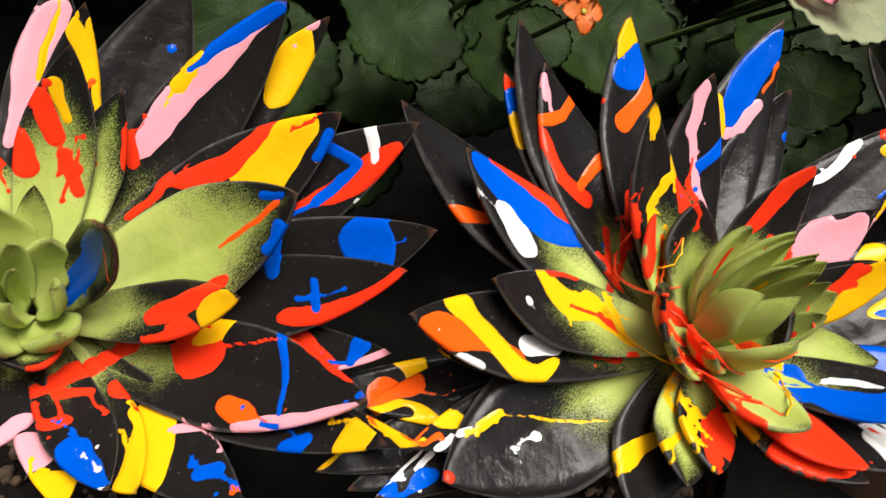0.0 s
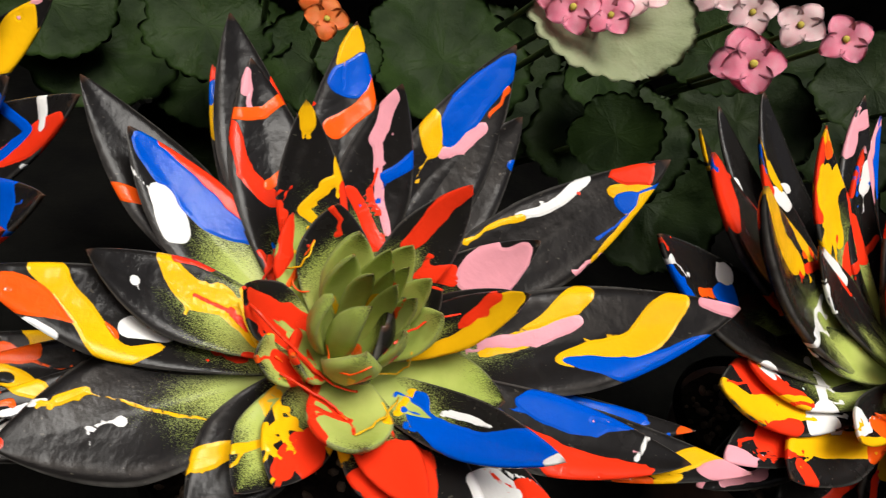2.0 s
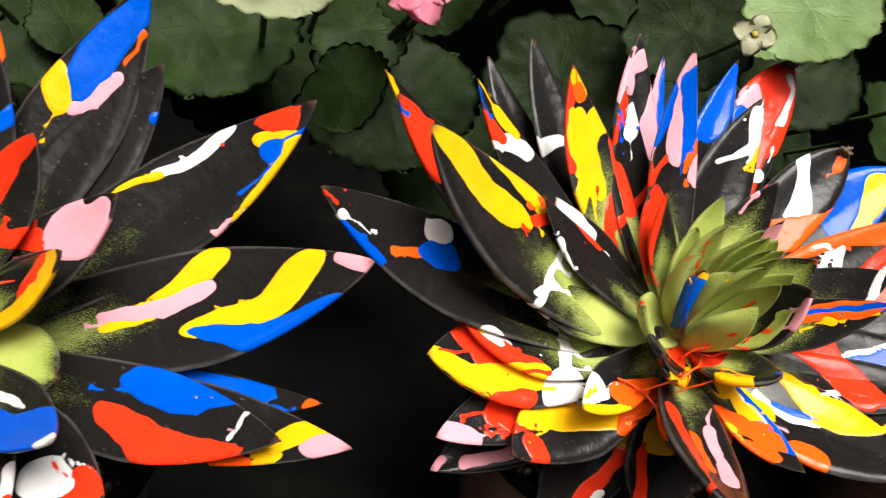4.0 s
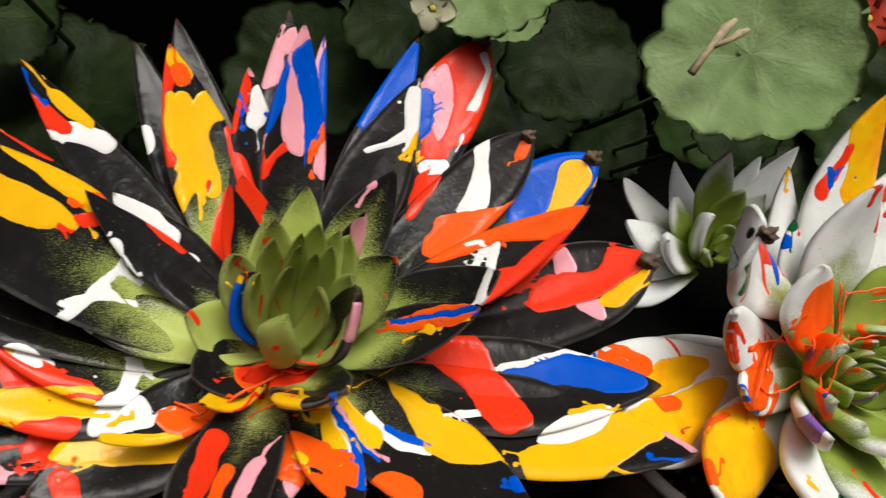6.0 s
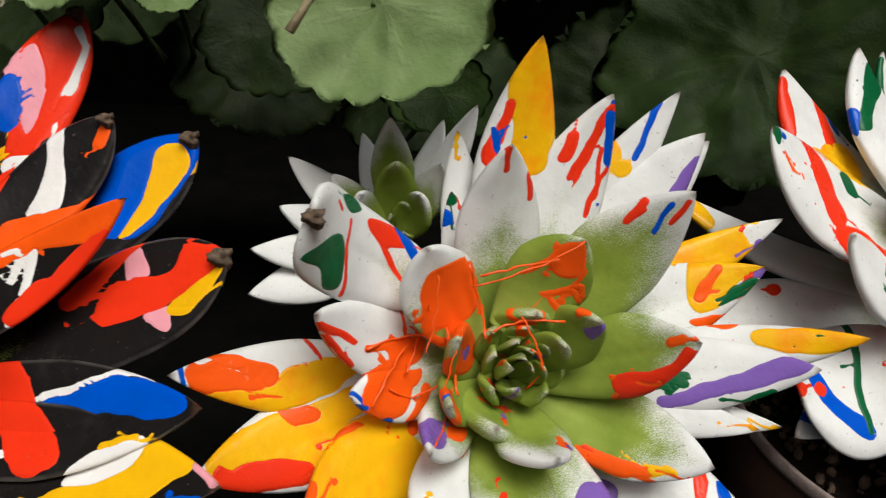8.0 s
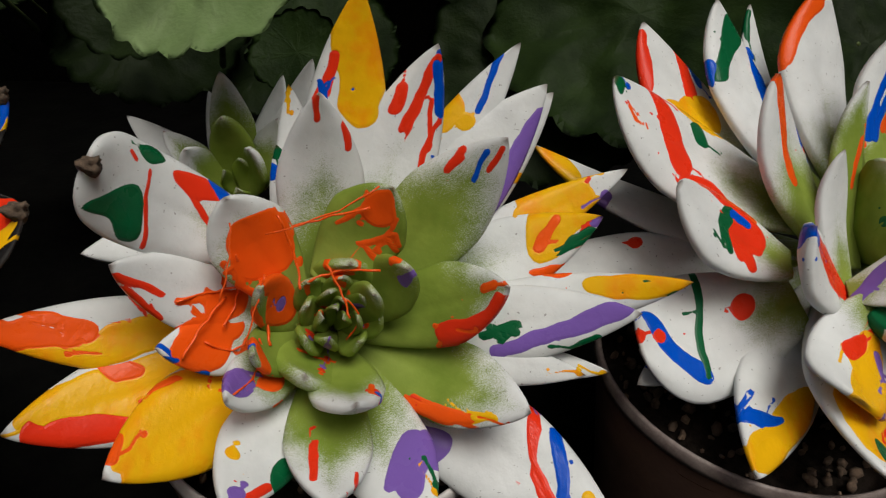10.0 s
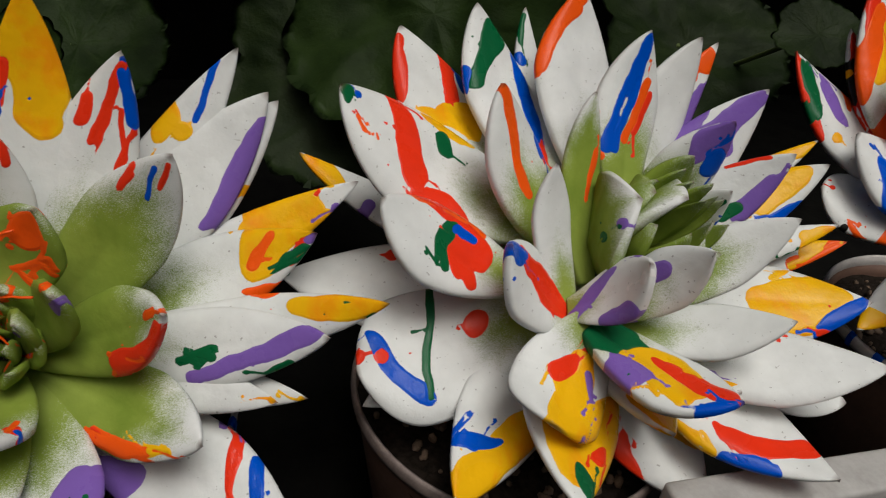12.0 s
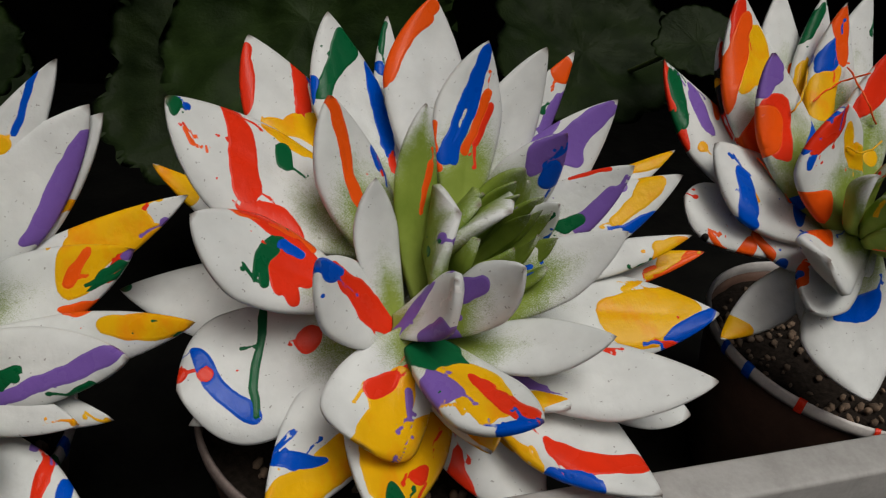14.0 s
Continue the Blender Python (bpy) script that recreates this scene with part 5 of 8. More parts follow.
leaf(plant, (-5.7, -35.7, -19.0), 21.9, 0.14, "p", 0.2, [("r", "area", (15.6, 10.4), (14.2, 9.6), (18.8, 4.9), (24.8, 8.6), (25.7, 9.7), (22.0, 11.0)), ("o", "area", (13.8, 1.5), (13.3, -5.4), (21.6, -7.7), (22.9, -10.8), (24.8, -10.1), (25.2, -5.0), (21.6, -1.1)), ("r", 1.7, (24.3, 3.6), (30.7, 2.9)), ("r", 3.1, (17.9, 9.1), (14.2, 3.0)), ("y", 1.7, (17.4, 2.1)), ("o", "area", (14.7, 10.2), (11.5, 9.3), (26.1, 9.5), (24.3, 10.3), (20.2, 11.0))] + [("p", 2.7, (23.7, -6.5), (26.7, -8.2)), ("y", 1.8, (16.8, 0.5), (16.9, -4.3), (18.8, -8.5)), ("o", "area", (26.9, 13.1), (16.8, 13.1), (10.6, 9.8), (10.1, 2.4), (19.3, 6.0), (24.9, 13.1)), ("y", "area", (10.2, 13.1), (7.3, 12.9), (4.3, -0.1), (7.3, -0.9), (11.3, 7.2), (11.9, 13.1)), ("o", "area", (21.2, 8.2), (13.1, -2.1), (16.5, -6.2), (22.5, -4.4), (23.8, -13.1), (27.8, -13.1), (27.0, -12.3), (23.0, -2.0))] + [("r", "area", (25.3, 7.5), (24.2, 2.8), (31.3, 1.3), (32.3, 5.2)), ("y", "area", (18.8, 4.2), (14.8, 2.2), (17.4, -1.3), (20.1, 0.9))])
leaf(plant, (-52.2, -21.8, -26.6), 26.3, 0.14, "p", 0.2, [("y", "area", (50.4, 5.1), (45.5, 8.2), (34.3, 2.6), (21.7, -3.0), (13.3, -7.5), (18.9, -11.5), (24.5, -8.2), (32.9, -3.3)), ("o", 2.5, (19.6, -1.2), (15.4, -10.6))] + [("w", 1.4, (29.3, 0.3), (27.6, 0.2)), ("r", "area", (52.3, 15.8), (37.4, 9.0), (49.3, 3.3), (55.4, 7.0)), ("y", "area", (40.0, 5.3), (14.9, -9.6), (20.8, -13.4), (42.3, 0.4)), ("r", 2.5, (48.6, -0.4), (49.8, -4.9)), ("y", "area", (50.7, 5.8), (45.6, 8.9), (31.0, -0.0), (24.0, -3.7), (24.6, -8.1), (33.3, -2.4), (43.0, 1.8)), ("o", "area", (27.2, -11.2), (20.2, -4.3), (12.0, -3.1), (6.6, -8.5), (14.1, -12.7), (23.6, -11.8))])
leaf(plant, (-75.0, -4.3, -10.2), 29.6, 0.14, "p", 0.2, [("y", "area", (69.2, 1.1), (60.4, -3.9), (46.4, -4.2), (35.0, -1.5), (46.4, -11.2), (57.8, -9.3), (68.3, -2.0)), ("r", "area", (58.7, 5.7), (49.1, 2.0), (36.8, -1.5), (46.4, -4.2), (56.1, -2.5)), ("r", "area", (51.7, -12.2), (42.9, -11.0), (45.6, -14.2), (49.9, -12.8))] + [("w", 1.4, (30.8, -8.7), (30.6, -13.2)), ("r", "area", (63.9, 6.5), (52.9, 9.1), (39.9, -0.8), (42.1, -2.2), (59.0, 0.9)), ("y", "area", (74.0, 1.5), (70.0, 2.4), (54.4, -5.0), (35.4, -4.2), (38.3, -10.7), (52.1, -9.6), (65.3, -4.3)), ("r", "area", (53.9, -9.6), (38.3, -10.7), (47.5, -17.8), (53.7, -17.8)), ("r", "area", (58.2, 3.4), (50.7, 2.3), (35.7, -3.0), (45.0, -4.1), (53.5, -2.2))] + [("y", "area", (57.1, -2.3), (50.0, -1.6), (34.6, -3.8), (40.3, -9.6), (48.3, -9.1), (56.5, -6.1)), ("r", "area", (51.7, -15.1), (47.1, -9.9), (39.2, -10.4), (45.0, -16.1), (50.6, -17.8)), ("w", "area", (39.4, -14.5), (34.6, -5.2), (28.9, -3.9), (26.0, -11.4), (29.4, -12.0), (33.9, -14.6))])
leaf(plant, (-64.7, 1.9, -5.0), 24.6, 0.14, "p", 0.49, [("y", 1.2, (58.7, -0.5), (48.3, -4.8)), ("w", 1.5, (52.7, -0.3), (46.8, -3.5))] + [("w", 1.4, (32.5, 4.0), (29.8, -3.9), (32.4, -12.1)), ("r", "area", (63.2, -1.8), (54.8, 1.7), (42.3, -6.6), (44.5, -8.4), (60.8, -6.6)), ("r", "area", (56.7, -4.1), (49.7, -4.7), (35.8, -8.3), (44.4, -10.6), (52.7, -9.4)), ("y", "area", (56.2, -9.7), (49.3, -8.6), (34.6, -8.8), (39.2, -14.8), (47.1, -14.8), (55.7, -13.4)), ("w", "area", (37.4, -14.8), (34.4, -10.2), (28.7, -8.0), (24.2, -14.6), (27.6, -14.8), (31.9, -14.8))] + [("w", "area", (57.1, 0.3), (50.1, 0.6), (47.4, -3.9), (52.1, -2.9))])
leaf(plant, (-70.9, -15.7, -27.6), 20.5, 0.14, "p", 0.2, [("p", 3.9, (69.6, -0.8), (62.6, -4.1))] + [("r", "area", (50.6, 6.0), (38.0, 2.7), (46.5, -6.3), (52.5, -4.0)), ("p", 2.8, (68.2, 0.3), (68.1, -0.9)), ("r", "area", (55.0, 1.3), (49.6, 6.0), (41.5, 4.9), (48.3, -0.3), (54.7, -2.9))])
leaf(plant, (-51.5, 5.1, 6.3), 15.6, 0.14, "p", 0.64, [("w", 1.6, (43.8, 0.4), (37.8, 5.3)), ("y", 1.1, (46.2, -1.0))] + [("w", 1.3, (40.5, -3.9), (39.3, -4.5))])
leaf(plant, (-37.7, -20.6, -10.9), 14.5, 0.14, "p", 0.2, [("w", "area", (34.3, 3.8), (30.4, 5.6), (29.4, 4.8), (27.9, -1.3), (33.9, 0.6), (39.8, 0.0), (39.3, 0.6)), ("y", 0.8, (36.8, 2.4)), ("w", "area", (32.4, 4.8), (29.4, 6.0), (32.9, 1.6), (39.3, 0.6), (38.8, 1.0), (36.3, 2.7))] + [("w", 1.3, (37.6, 2.2), (28.5, -0.6)), ("o", "area", (27.3, 1.5), (8.6, -4.2), (14.4, -8.7), (25.0, -8.7), (24.7, -6.5)), ("y", "area", (43.6, 1.7), (43.6, 4.2), (31.0, -3.4), (23.8, -6.6), (24.3, -8.7), (33.0, -5.7), (43.2, -2.4)), ("w", "area", (41.8, 2.6), (34.6, 8.4), (28.7, 7.0), (27.5, -0.4), (30.9, 0.6), (36.0, 0.6))])
leaf(plant, (-10.8, -7.2, 23.3), 14.7, 0.14, "p", 0.34, [("b", 3.2, (20.3, -2.0), (4.1, 0.9)), ("y", 1.5, (28.4, -1.4), (24.7, -4.4)), ("o", 1.5, (23.6, 1.3))] + [("b", "area", (20.2, -1.2), (30.8, -2.6), (23.3, -8.3), (14.1, -8.1), (13.4, -4.9)), ("o", 1.3, (25.3, -4.0), (23.8, -5.0)), ("b", "area", (22.4, -7.1), (27.7, -3.0), (25.1, 0.8), (13.1, 0.7), (3.9, 2.2), (6.2, -2.5), (16.8, -7.2))])
leaf(plant, (-16.8, -21.3, 0.5), 10.4, 0.14, "p", 0.2, [("y", "area", (22.7, 1.6), (11.5, 0.0), (7.5, -4.4), (10.0, -4.8), (22.4, -2.1)), ("r", 1.2, (18.1, -4.4))] + [("y", "area", (24.0, 0.8), (18.7, 1.8), (5.1, -6.2), (8.1, -6.2), (18.3, -4.6), (24.7, -1.4))])
leaf(plant, (-19.6, -16.1, 4.2), 15.1, 0.14, "p", 0.34, [("o", "area", (8.9, 0.0), (0.0, 1.2), (0.0, -3.0), (2.1, -4.1), (11.6, -6.7)), ("r", "area", (0.9, -0.3), (0.0, -3.0), (0.0, -3.0)), ("o", "area", (8.6, -3.0), (0.0, -3.0), (7.4, -6.4), (10.7, -7.2))] + [("r", "area", (10.2, -1.8), (0.0, 2.5), (0.0, -5.2), (0.0, -7.3), (8.9, -5.2))])
leaf(plant, (14.4, 6.4, 33.8), 7.8, 0.14, "p", 0.69, [("p", 2.3, (36.4, 1.0), (29.1, 3.1))])
leaf(plant, (-16.1, 15.3, 33.0), 10.6, 0.14, "p", 0.49, [("r", 1.9, (31.6, -3.7), (21.2, -5.3)), ("r", "area", (39.5, -0.0), (39.5, 0.0), (39.5, -0.0), (33.6, -3.0), (31.6, -3.7))] + [("r", "area", (23.2, -6.4), (33.9, -4.7), (39.6, 0.4), (27.8, -3.0), (19.1, -5.5))])
leaf(plant, (1.6, 16.8, 33.5), 12.0, 0.14, "p", 0.99, [])
leaf(plant, (11.8, -16.1, 26.7), 18.0, 0.14, "p", 0.34, [("p", 1.8, (35.1, 2.2), (30.4, 5.7))])
leaf(plant, (22.6, 24.8, 36.5), 15.5, 0.14, "p", 0.64, [("p", 1.3, (43.6, -3.5))])
leaf(plant, (-42.4, 23.1, 24.1), 16.5, 0.14, "p", 0.24, [("w", 2.0, (49.1, 1.5), (41.4, 3.5), (35.1, 2.6))] + [("w", "area", (54.1, -2.2), (45.6, 5.5), (36.0, 3.6), (33.0, 2.5), (39.8, 1.7), (47.4, -0.7))])
leaf(plant, (-47.6, 19.6, 26.0), 12.3, 0.14, "p", 0.2, [("r", 1.1, (40.1, 5.2), (30.4, 6.2))] + [("w", 1.3, (42.7, -4.3), (41.8, -5.1))])
strand(plant, "o", 0.3, [(-24.1, -9.4, -10.5), (-13.2, -10.9, -12.7), (-15.2, -21.8, -14.0)])
strand(plant, "o", 0.24, [(-8.7, -9.4, -9.3), (-12.5, -14.5, -18.4), (-16.4, -13.7, -20.5)])
strand(plant, "r", 0.24, [(-4.0, -3.0, -4.2), (6.7, -6.3, -6.5), (6.9, -10.5, 7.3)])
strand(plant, "y", 0.2, [(-14.3, -5.8, 20.4), (-10.1, -2.8, 12.9), (-8.4, -11.6, 24.8)])
strand(plant, "r", 0.3, [(-9.5, -9.7, -2.4), (-5.6, -11.0, 6.6), (6.0, -13.0, 5.3)])
strand(plant, "o", 0.3, [(-19.8, -12.8, -11.8), (-10.1, -22.6, 4.2), (-0.9, -6.2, -3.3)])
strand(plant, "o", 0.24, [(-17.0, -14.2, -20.7), (-7.4, -8.5, -13.4), (1.5, -19.4, 1.9)])
strand(plant, "y", 0.2, [(13.0, -3.6, -10.2), (16.3, -6.6, -7.5), (27.6, 4.7, -9.3)])
leaf(plant, (-67.7, -10.6, -45.9), 22, 0.14, "p", 0.2, [("p", 2.0, (64, -3), (50, -5)), ("w", 1.0, (40, 5), (48, 4)), ("p", 1.6, (72, 0), (69, 1))])
leaf(plant, (-32.6, -18.6, -66.0), 24, 0.14, "p", 0.2, [("r", 2.6, (30, -6), (52, -5)), ("y", "area", (18, -9), (28, -9), (30, 9), (20, 10)), ("w", 1.2, (44, -8), (50, -6))])
leaf(plant, (-0.5, -26.6, -56.1), 24, 0.14, "p", 0.2, [("r", 2.4, (28, 7), (48, 7)), ("y", "area", (16, -9), (26, -9), (28, 6), (18, 8))])
leaf(plant, (-16.9, -58.6, -2.0), 20, 0.14, "p", 0.2, [("p", 1.8, (26, -5), (48, -3)), ("r", 2.2, (24, 5), (46, 4)), ("o", 1.6, (30, 0), (44, 1))])
bud(plant, 15, 15, 23, 1.0, (0, 3, 11), ('r', 'o'))

plant = rosette((0.1449, 0.1920, 0.0517), (-0.15, -0.60, 0.78), 'white', "small white-dusted green rosette tucked behind a larger one")
leaf(plant, (-31.6, 18.9, 15.6), 12.5, 0.14, "n", 0.35, [])
leaf(plant, (-8.9, 29.7, 19.6), 11, 0.14, "n", 0.3, [])
leaf(plant, (-4.2, 7.9, 33.5), 13, 0.14, "n", 0.75, [])
leaf(plant, (21.3, 10.6, 37.0), 11.5, 0.14, "n", 0.25, [])
leaf(plant, (-34.3, 3.0, 7.6), 13, 0.14, "n", 0.3, [])
leaf(plant, (-42.3, -6.0, -1.0), 13, 0.14, "n", 0.2, [])
leaf(plant, (-42.9, -12.0, -12.1), 16, 0.14, "n", 0.2, [])
leaf(plant, (-3.7, -6.0, 25.8), 13, 0.14, "n", 1.0, [])
leaf(plant, (-19.7, 4.0, 17.5), 11, 0.14, "n", 0.75, [])
leaf(plant, (13.3, 16.0, 30.1), 10, 0.14, "n", 0.3, [])
leaf(plant, (-12.8, -10.0, 18.4), 14, 0.14, "n", 0.7, [])
leaf(plant, (11.0, 3.0, 21.9), 12, 0.14, "n", 0.6, [])
leaf(plant, (-24.5, -9.0, 8.1), 15, 0.14, "n", 0.45, [])
leaf(plant, (2.8, -9.0, 18.0), 12, 0.14, "n", 0.9, [])
bud(plant, 4, 8, 12, 1.0, (0, 0, 0), ())

plant = rosette((0.1685, 0.1447, 0.0373), (0.0, -0.722, 0.692), 'white', "white-sprayed rosette with green heart and orange splashes, in a pot")
leaf(plant, (9.1, 44.6, 76.1), 23.0, 0.14, "p", 0.2, [("y", 6.5, (85.0, 1.3), (68.5, 1.7), (56.3, 3.6)), ("r", 1.7, (70.7, -5.1), (54.1, -7.8)), ("b", 1.2, (62.9, -8.0), (57.4, -5.7))])
leaf(plant, (-9.1, 49.9, 46.8), 14.9, 0.14, "p", 0.2, [("y", 1.3, (63.5, -0.1))])
leaf(plant, (-13.0, 32.4, 36.6), 12.8, 0.14, "p", 0.2, [("b", 2.6, (39.7, -3.6)), ("gr", 1.9, (44.9, -1.2)), ("r", 0.8, (42.0, 0.8))])
leaf(plant, (-3.2, 18.3, 56.7), 22.9, 0.14, "p", 0.5, [("r", 1.0, (58.8, -0.2), (53.5, -0.8)), ("r", 0.9, (50.5, 6.1), (45.2, 6.8))])
leaf(plant, (30.0, 39.6, 62.9), 23.9, 0.14, "p", 0.37, [("r", 0.8, (73.9, 0.7), (54.2, 1.1)), ("r", 0.8, (62.1, 7.3), (46.3, 7.8)), ("b", 1.0, (75.8, 1.8), (62.1, 7.3)), ("r", 1.5, (65.0, -5.2), (59.1, -4.8)), ("b", 1.0, (50.2, 10.5))] + [("r", 1.2, (74.8, 1.8), (70.0, 0.6), (65.3, -0.1), (60.3, -0.7), (53.7, -0.7)), ("r", 0.9, (64.8, 3.6), (61.6, 4.1), (57.1, 6.8), (52.4, 8.7)), ("b", 1.4, (73.2, 2.0), (70.6, 3.0), (67.1, 4.7), (63.4, 6.8))])
leaf(plant, (58.9, 55.5, 59.3), 18.7, 0.14, "p", 0.2, [("b", 0.9, (90.8, -2.6), (73.8, 0.4)), ("y", 2.9, (69.0, -0.8))] + [("y", "area", (68.8, -11.2), (75.7, -10.4), (72.7, -2.4), (60.4, -3.7))])
leaf(plant, (66.5, 47.9, 49.4), 27.6, 0.14, "p", 0.2, [("v", 2.7, (83.9, 5.1), (71.2, 7.7))] + [("v", "area", (50.1, 10.6), (57.1, 9.1), (80.9, 2.8), (85.9, 2.6), (80.5, 7.1), (65.7, 12.2), (57.2, 13.5))])
leaf(plant, (69.6, 49.5, 46.2), 25.4, 0.14, "p", 0.2, [("y", 1.8, (67.3, 10.7))])
leaf(plant, (41.7, 7.4, 50.2), 25.7, 0.14, "p", 0.77, [("r", 1.0, (55.2, -4.8), (50.2, -5.6)), ("b", 0.6, (61.1, -1.7), (51.9, 1.4)), ("r", 0.6, (64.4, 0.5), (56.9, 2.5))] + [("r", 0.8, (56.9, -5.9), (54.0, -5.7), (49.4, -5.8))])
leaf(plant, (91.1, 32.4, 28.8), 17.6, 0.14, "p", 0.2, [("y", 4.7, (66.5, -7.6), (81.0, -3.4)), ("y", 2.9, (83.4, 4.6)), ("v", 1.5, (87.0, 3.6)), ("r", 0.7, (85.8, -3.4), (81.0, -0.3))] + [("y", "area", (64.4, -8.1), (70.8, -9.2), (82.2, -5.4), (82.2, 0.7), (76.2, 1.3), (65.1, -5.7)), ("y", "area", (63.9, -8.2), (70.2, -8.8), (81.6, -4.8), (83.8, 3.8), (79.4, 7.7), (71.8, 4.5), (70.5, -2.6)), ("y", "area", (61.0, -5.8), (71.2, -7.7), (82.7, -5.3), (84.6, 2.8), (76.8, 6.1), (67.9, 5.8), (59.5, 10.5), (53.4, 9.1))])
leaf(plant, (77.0, 14.9, 22.7), 24.7, 0.14, "p", 0.47, [("r", 1.2, (75.6, 0.6), (68.7, 3.9))] + [("v", 1.5, (75.7, 1.3), (76.8, 0.3)), ("gr", 1.9, (63.3, 2.9), (68.1, 3.0), (73.1, 3.7)), ("y", "area", (60.0, -10.8), (69.2, -13.1), (80.7, -11.1), (82.2, -3.4), (77.8, -0.1), (69.1, 0.2), (61.9, 5.0), (55.6, 4.1)), ("o", "area", (52.1, 6.2), (64.0, 7.7), (59.4, 10.7)), ("o", 1.4, (59.4, 0.7), (62.6, -2.3), (66.1, -4.7))])
leaf(plant, (76.2, -17.5, 13.2), 20.8, 0.14, "p", 0.29, [("v", 2.1, (40.6, 7.2), (58.4, 3.0), (75.2, -1.6))] + [("v", "area", (39.5, 6.6), (57.3, 3.1), (69.9, -4.2), (77.2, -0.4), (69.9, 0.2), (55.5, 6.1), (40.6, 8.2)), ("gr", 1.0, (60.9, 7.5), (68.0, 5.0)), ("gr", 1.1, (42.0, 4.5), (46.5, 0.5), (44.9, 0.4), (37.5, 2.9))])
leaf(plant, (91.5, -13.2, 19.2), 16.7, 0.14, "p", 0.2, [("y", 2.8, (68.6, -3.5), (82.8, -1.4), (92.2, 0.1)), ("gr", 1.1, (87.5, 2.7), (82.8, -1.4)), ("gr", 1.1, (59.1, 8.2), (73.3, 6.2)), ("b", 0.6, (73.3, 6.2), (72.1, 6.4))] + [("y", "area", (66.9, -4.0), (76.5, -2.4), (93.7, 0.4), (85.4, 3.0), (75.8, 0.5)), ("o", "area", (53.8, -9.2), (66.6, -10.0), (62.3, -6.1))])
leaf(plant, (63.8, -19.7, -4.8), 13.6, 0.14, "p", 0.2, [("y", 1.1, (63.2, 0.0))])
leaf(plant, (38.7, -17.4, 23.4), 21.8, 0.14, "p", 0.89, [("r", 1.1, (46.1, 1.6), (34.9, 8.7), (26.2, 10.9)), ("r", 1.4, (28.7, 7.1)), ("o", 1.2, (42.4, -1.8), (45.5, -1.4)), ("o", 0.9, (25.0, 5.4), (31.8, 7.4), (36.1, 6.0)), ("o", 0.6, (23.1, 10.6), (28.7, 8.2))] + [("r", "area", (25.0, 5.3), (38.7, 5.2), (49.7, 0.6), (36.5, 9.2), (25.3, 11.0))])
leaf(plant, (12.9, 1.0, 40.2), 21.4, 0.14, "p", 1, [("o", "area", (22.6, -3.8), (31.8, -0.8), (26.2, 5.6), (21.7, 3.0), (20.1, -1.1)), ("o", 0.9, (14.9, 1.6), (21.7, 6.9), (18.9, 9.2)), ("o", 0.7, (14.5, 2.6), (12.9, 8.5)), ("o", 0.6, (14.5, -6.7), (22.6, -2.9))] + [("o", "area", (22.9, -2.5), (32.2, -0.4), (28.7, 3.3), (22.5, 3.3), (20.6, 0.2)), ("o", 0.9, (15.4, 1.8), (19.7, 5.8), (17.2, 9.2))], (-2.9, 2.4, 12.2))
leaf(plant, (-25.0, 1.0, 38.1), 21.4, 0.14, "p", 0.67, [("o", "area", (26.7, -1.9), (25.8, 4.1), (22.9, 8.9), (13.1, 6.9), (13.1, 1.0), (13.1, -5.4), (19.9, -4.8)), ("o", 1.1, (14.4, -6.6), (11.0, -9.2))] + [("o", "area", (25.7, -3.6), (25.3, 4.4), (19.5, 10.2), (8.2, 5.1), (12.0, -9.5)), ("o", 0.7, (16.5, -6.9), (16.3, -9.9)), ("o", 1.0, (10.4, -9.0), (5.8, -4.7)), ("o", 2.2, (9.1, -2.4), (7.2, -0.1))], (-9.9, 1.4, 7.8))
leaf(plant, (-51.3, -4.2, 50.1), 24.1, 0.28, "c", 0.2, [("gr", "area", (43.3, -3.4), (36.0, 1.8), (33.3, -10.3), (37.3, -11.5), (42.0, -7.0), (48.7, -8.2)), ("r", 0.6, (36.0, 5.5), (31.3, -10.9)), ("r", "area", (30.7, 8.5), (20.7, 10.9), (14.0, 7.0), (23.3, 5.1), (27.3, 6.5)), ("r", 0.6, (23.3, 5.1), (12.7, -2.2)), ("b", "area", (20.7, 10.9), (15.3, 9.7), (9.3, 2.0), (12.0, 4.0)), ("gr", "area", (40.0, 9.0), (34.7, 11.5), (32.7, 9.7), (36.7, 7.3)), ("r", 0.6, (42.0, 7.6), (40.0, 6.0)), ("k", 1.5, (49.3, 0.4))], (-14.3, 14.1, 16.4))
leaf(plant, (-49.8, -5.7, 25.7), 19.2, 0.14, "p", 0.27, [("r", 0.8, (53.4, -1.6), (41.4, -3.2)), ("r", 0.7, (49.9, -3.9), (39.3, -8.5)), ("o", "area", (30.2, -0.5), (20.4, 4.3), (19.0, -2.9), (28.1, -4.7)), ("o", 0.8, (31.6, 1.9), (25.3, 1.4)), ("o", 0.7, (28.8, 9.5), (26.0, 2.3))] + [("o", 0.8, (22.3, 4.8), (22.0, 2.4), (22.8, -0.6)), ("o", 1.0, (37.4, -3.4), (32.4, -1.0), (27.0, 1.7), (20.1, 2.7)), ("o", "area", (36.9, -11.5), (29.9, -4.4), (20.1, -5.3), (22.8, -11.5), (27.4, -11.5), (34.5, -11.5))])
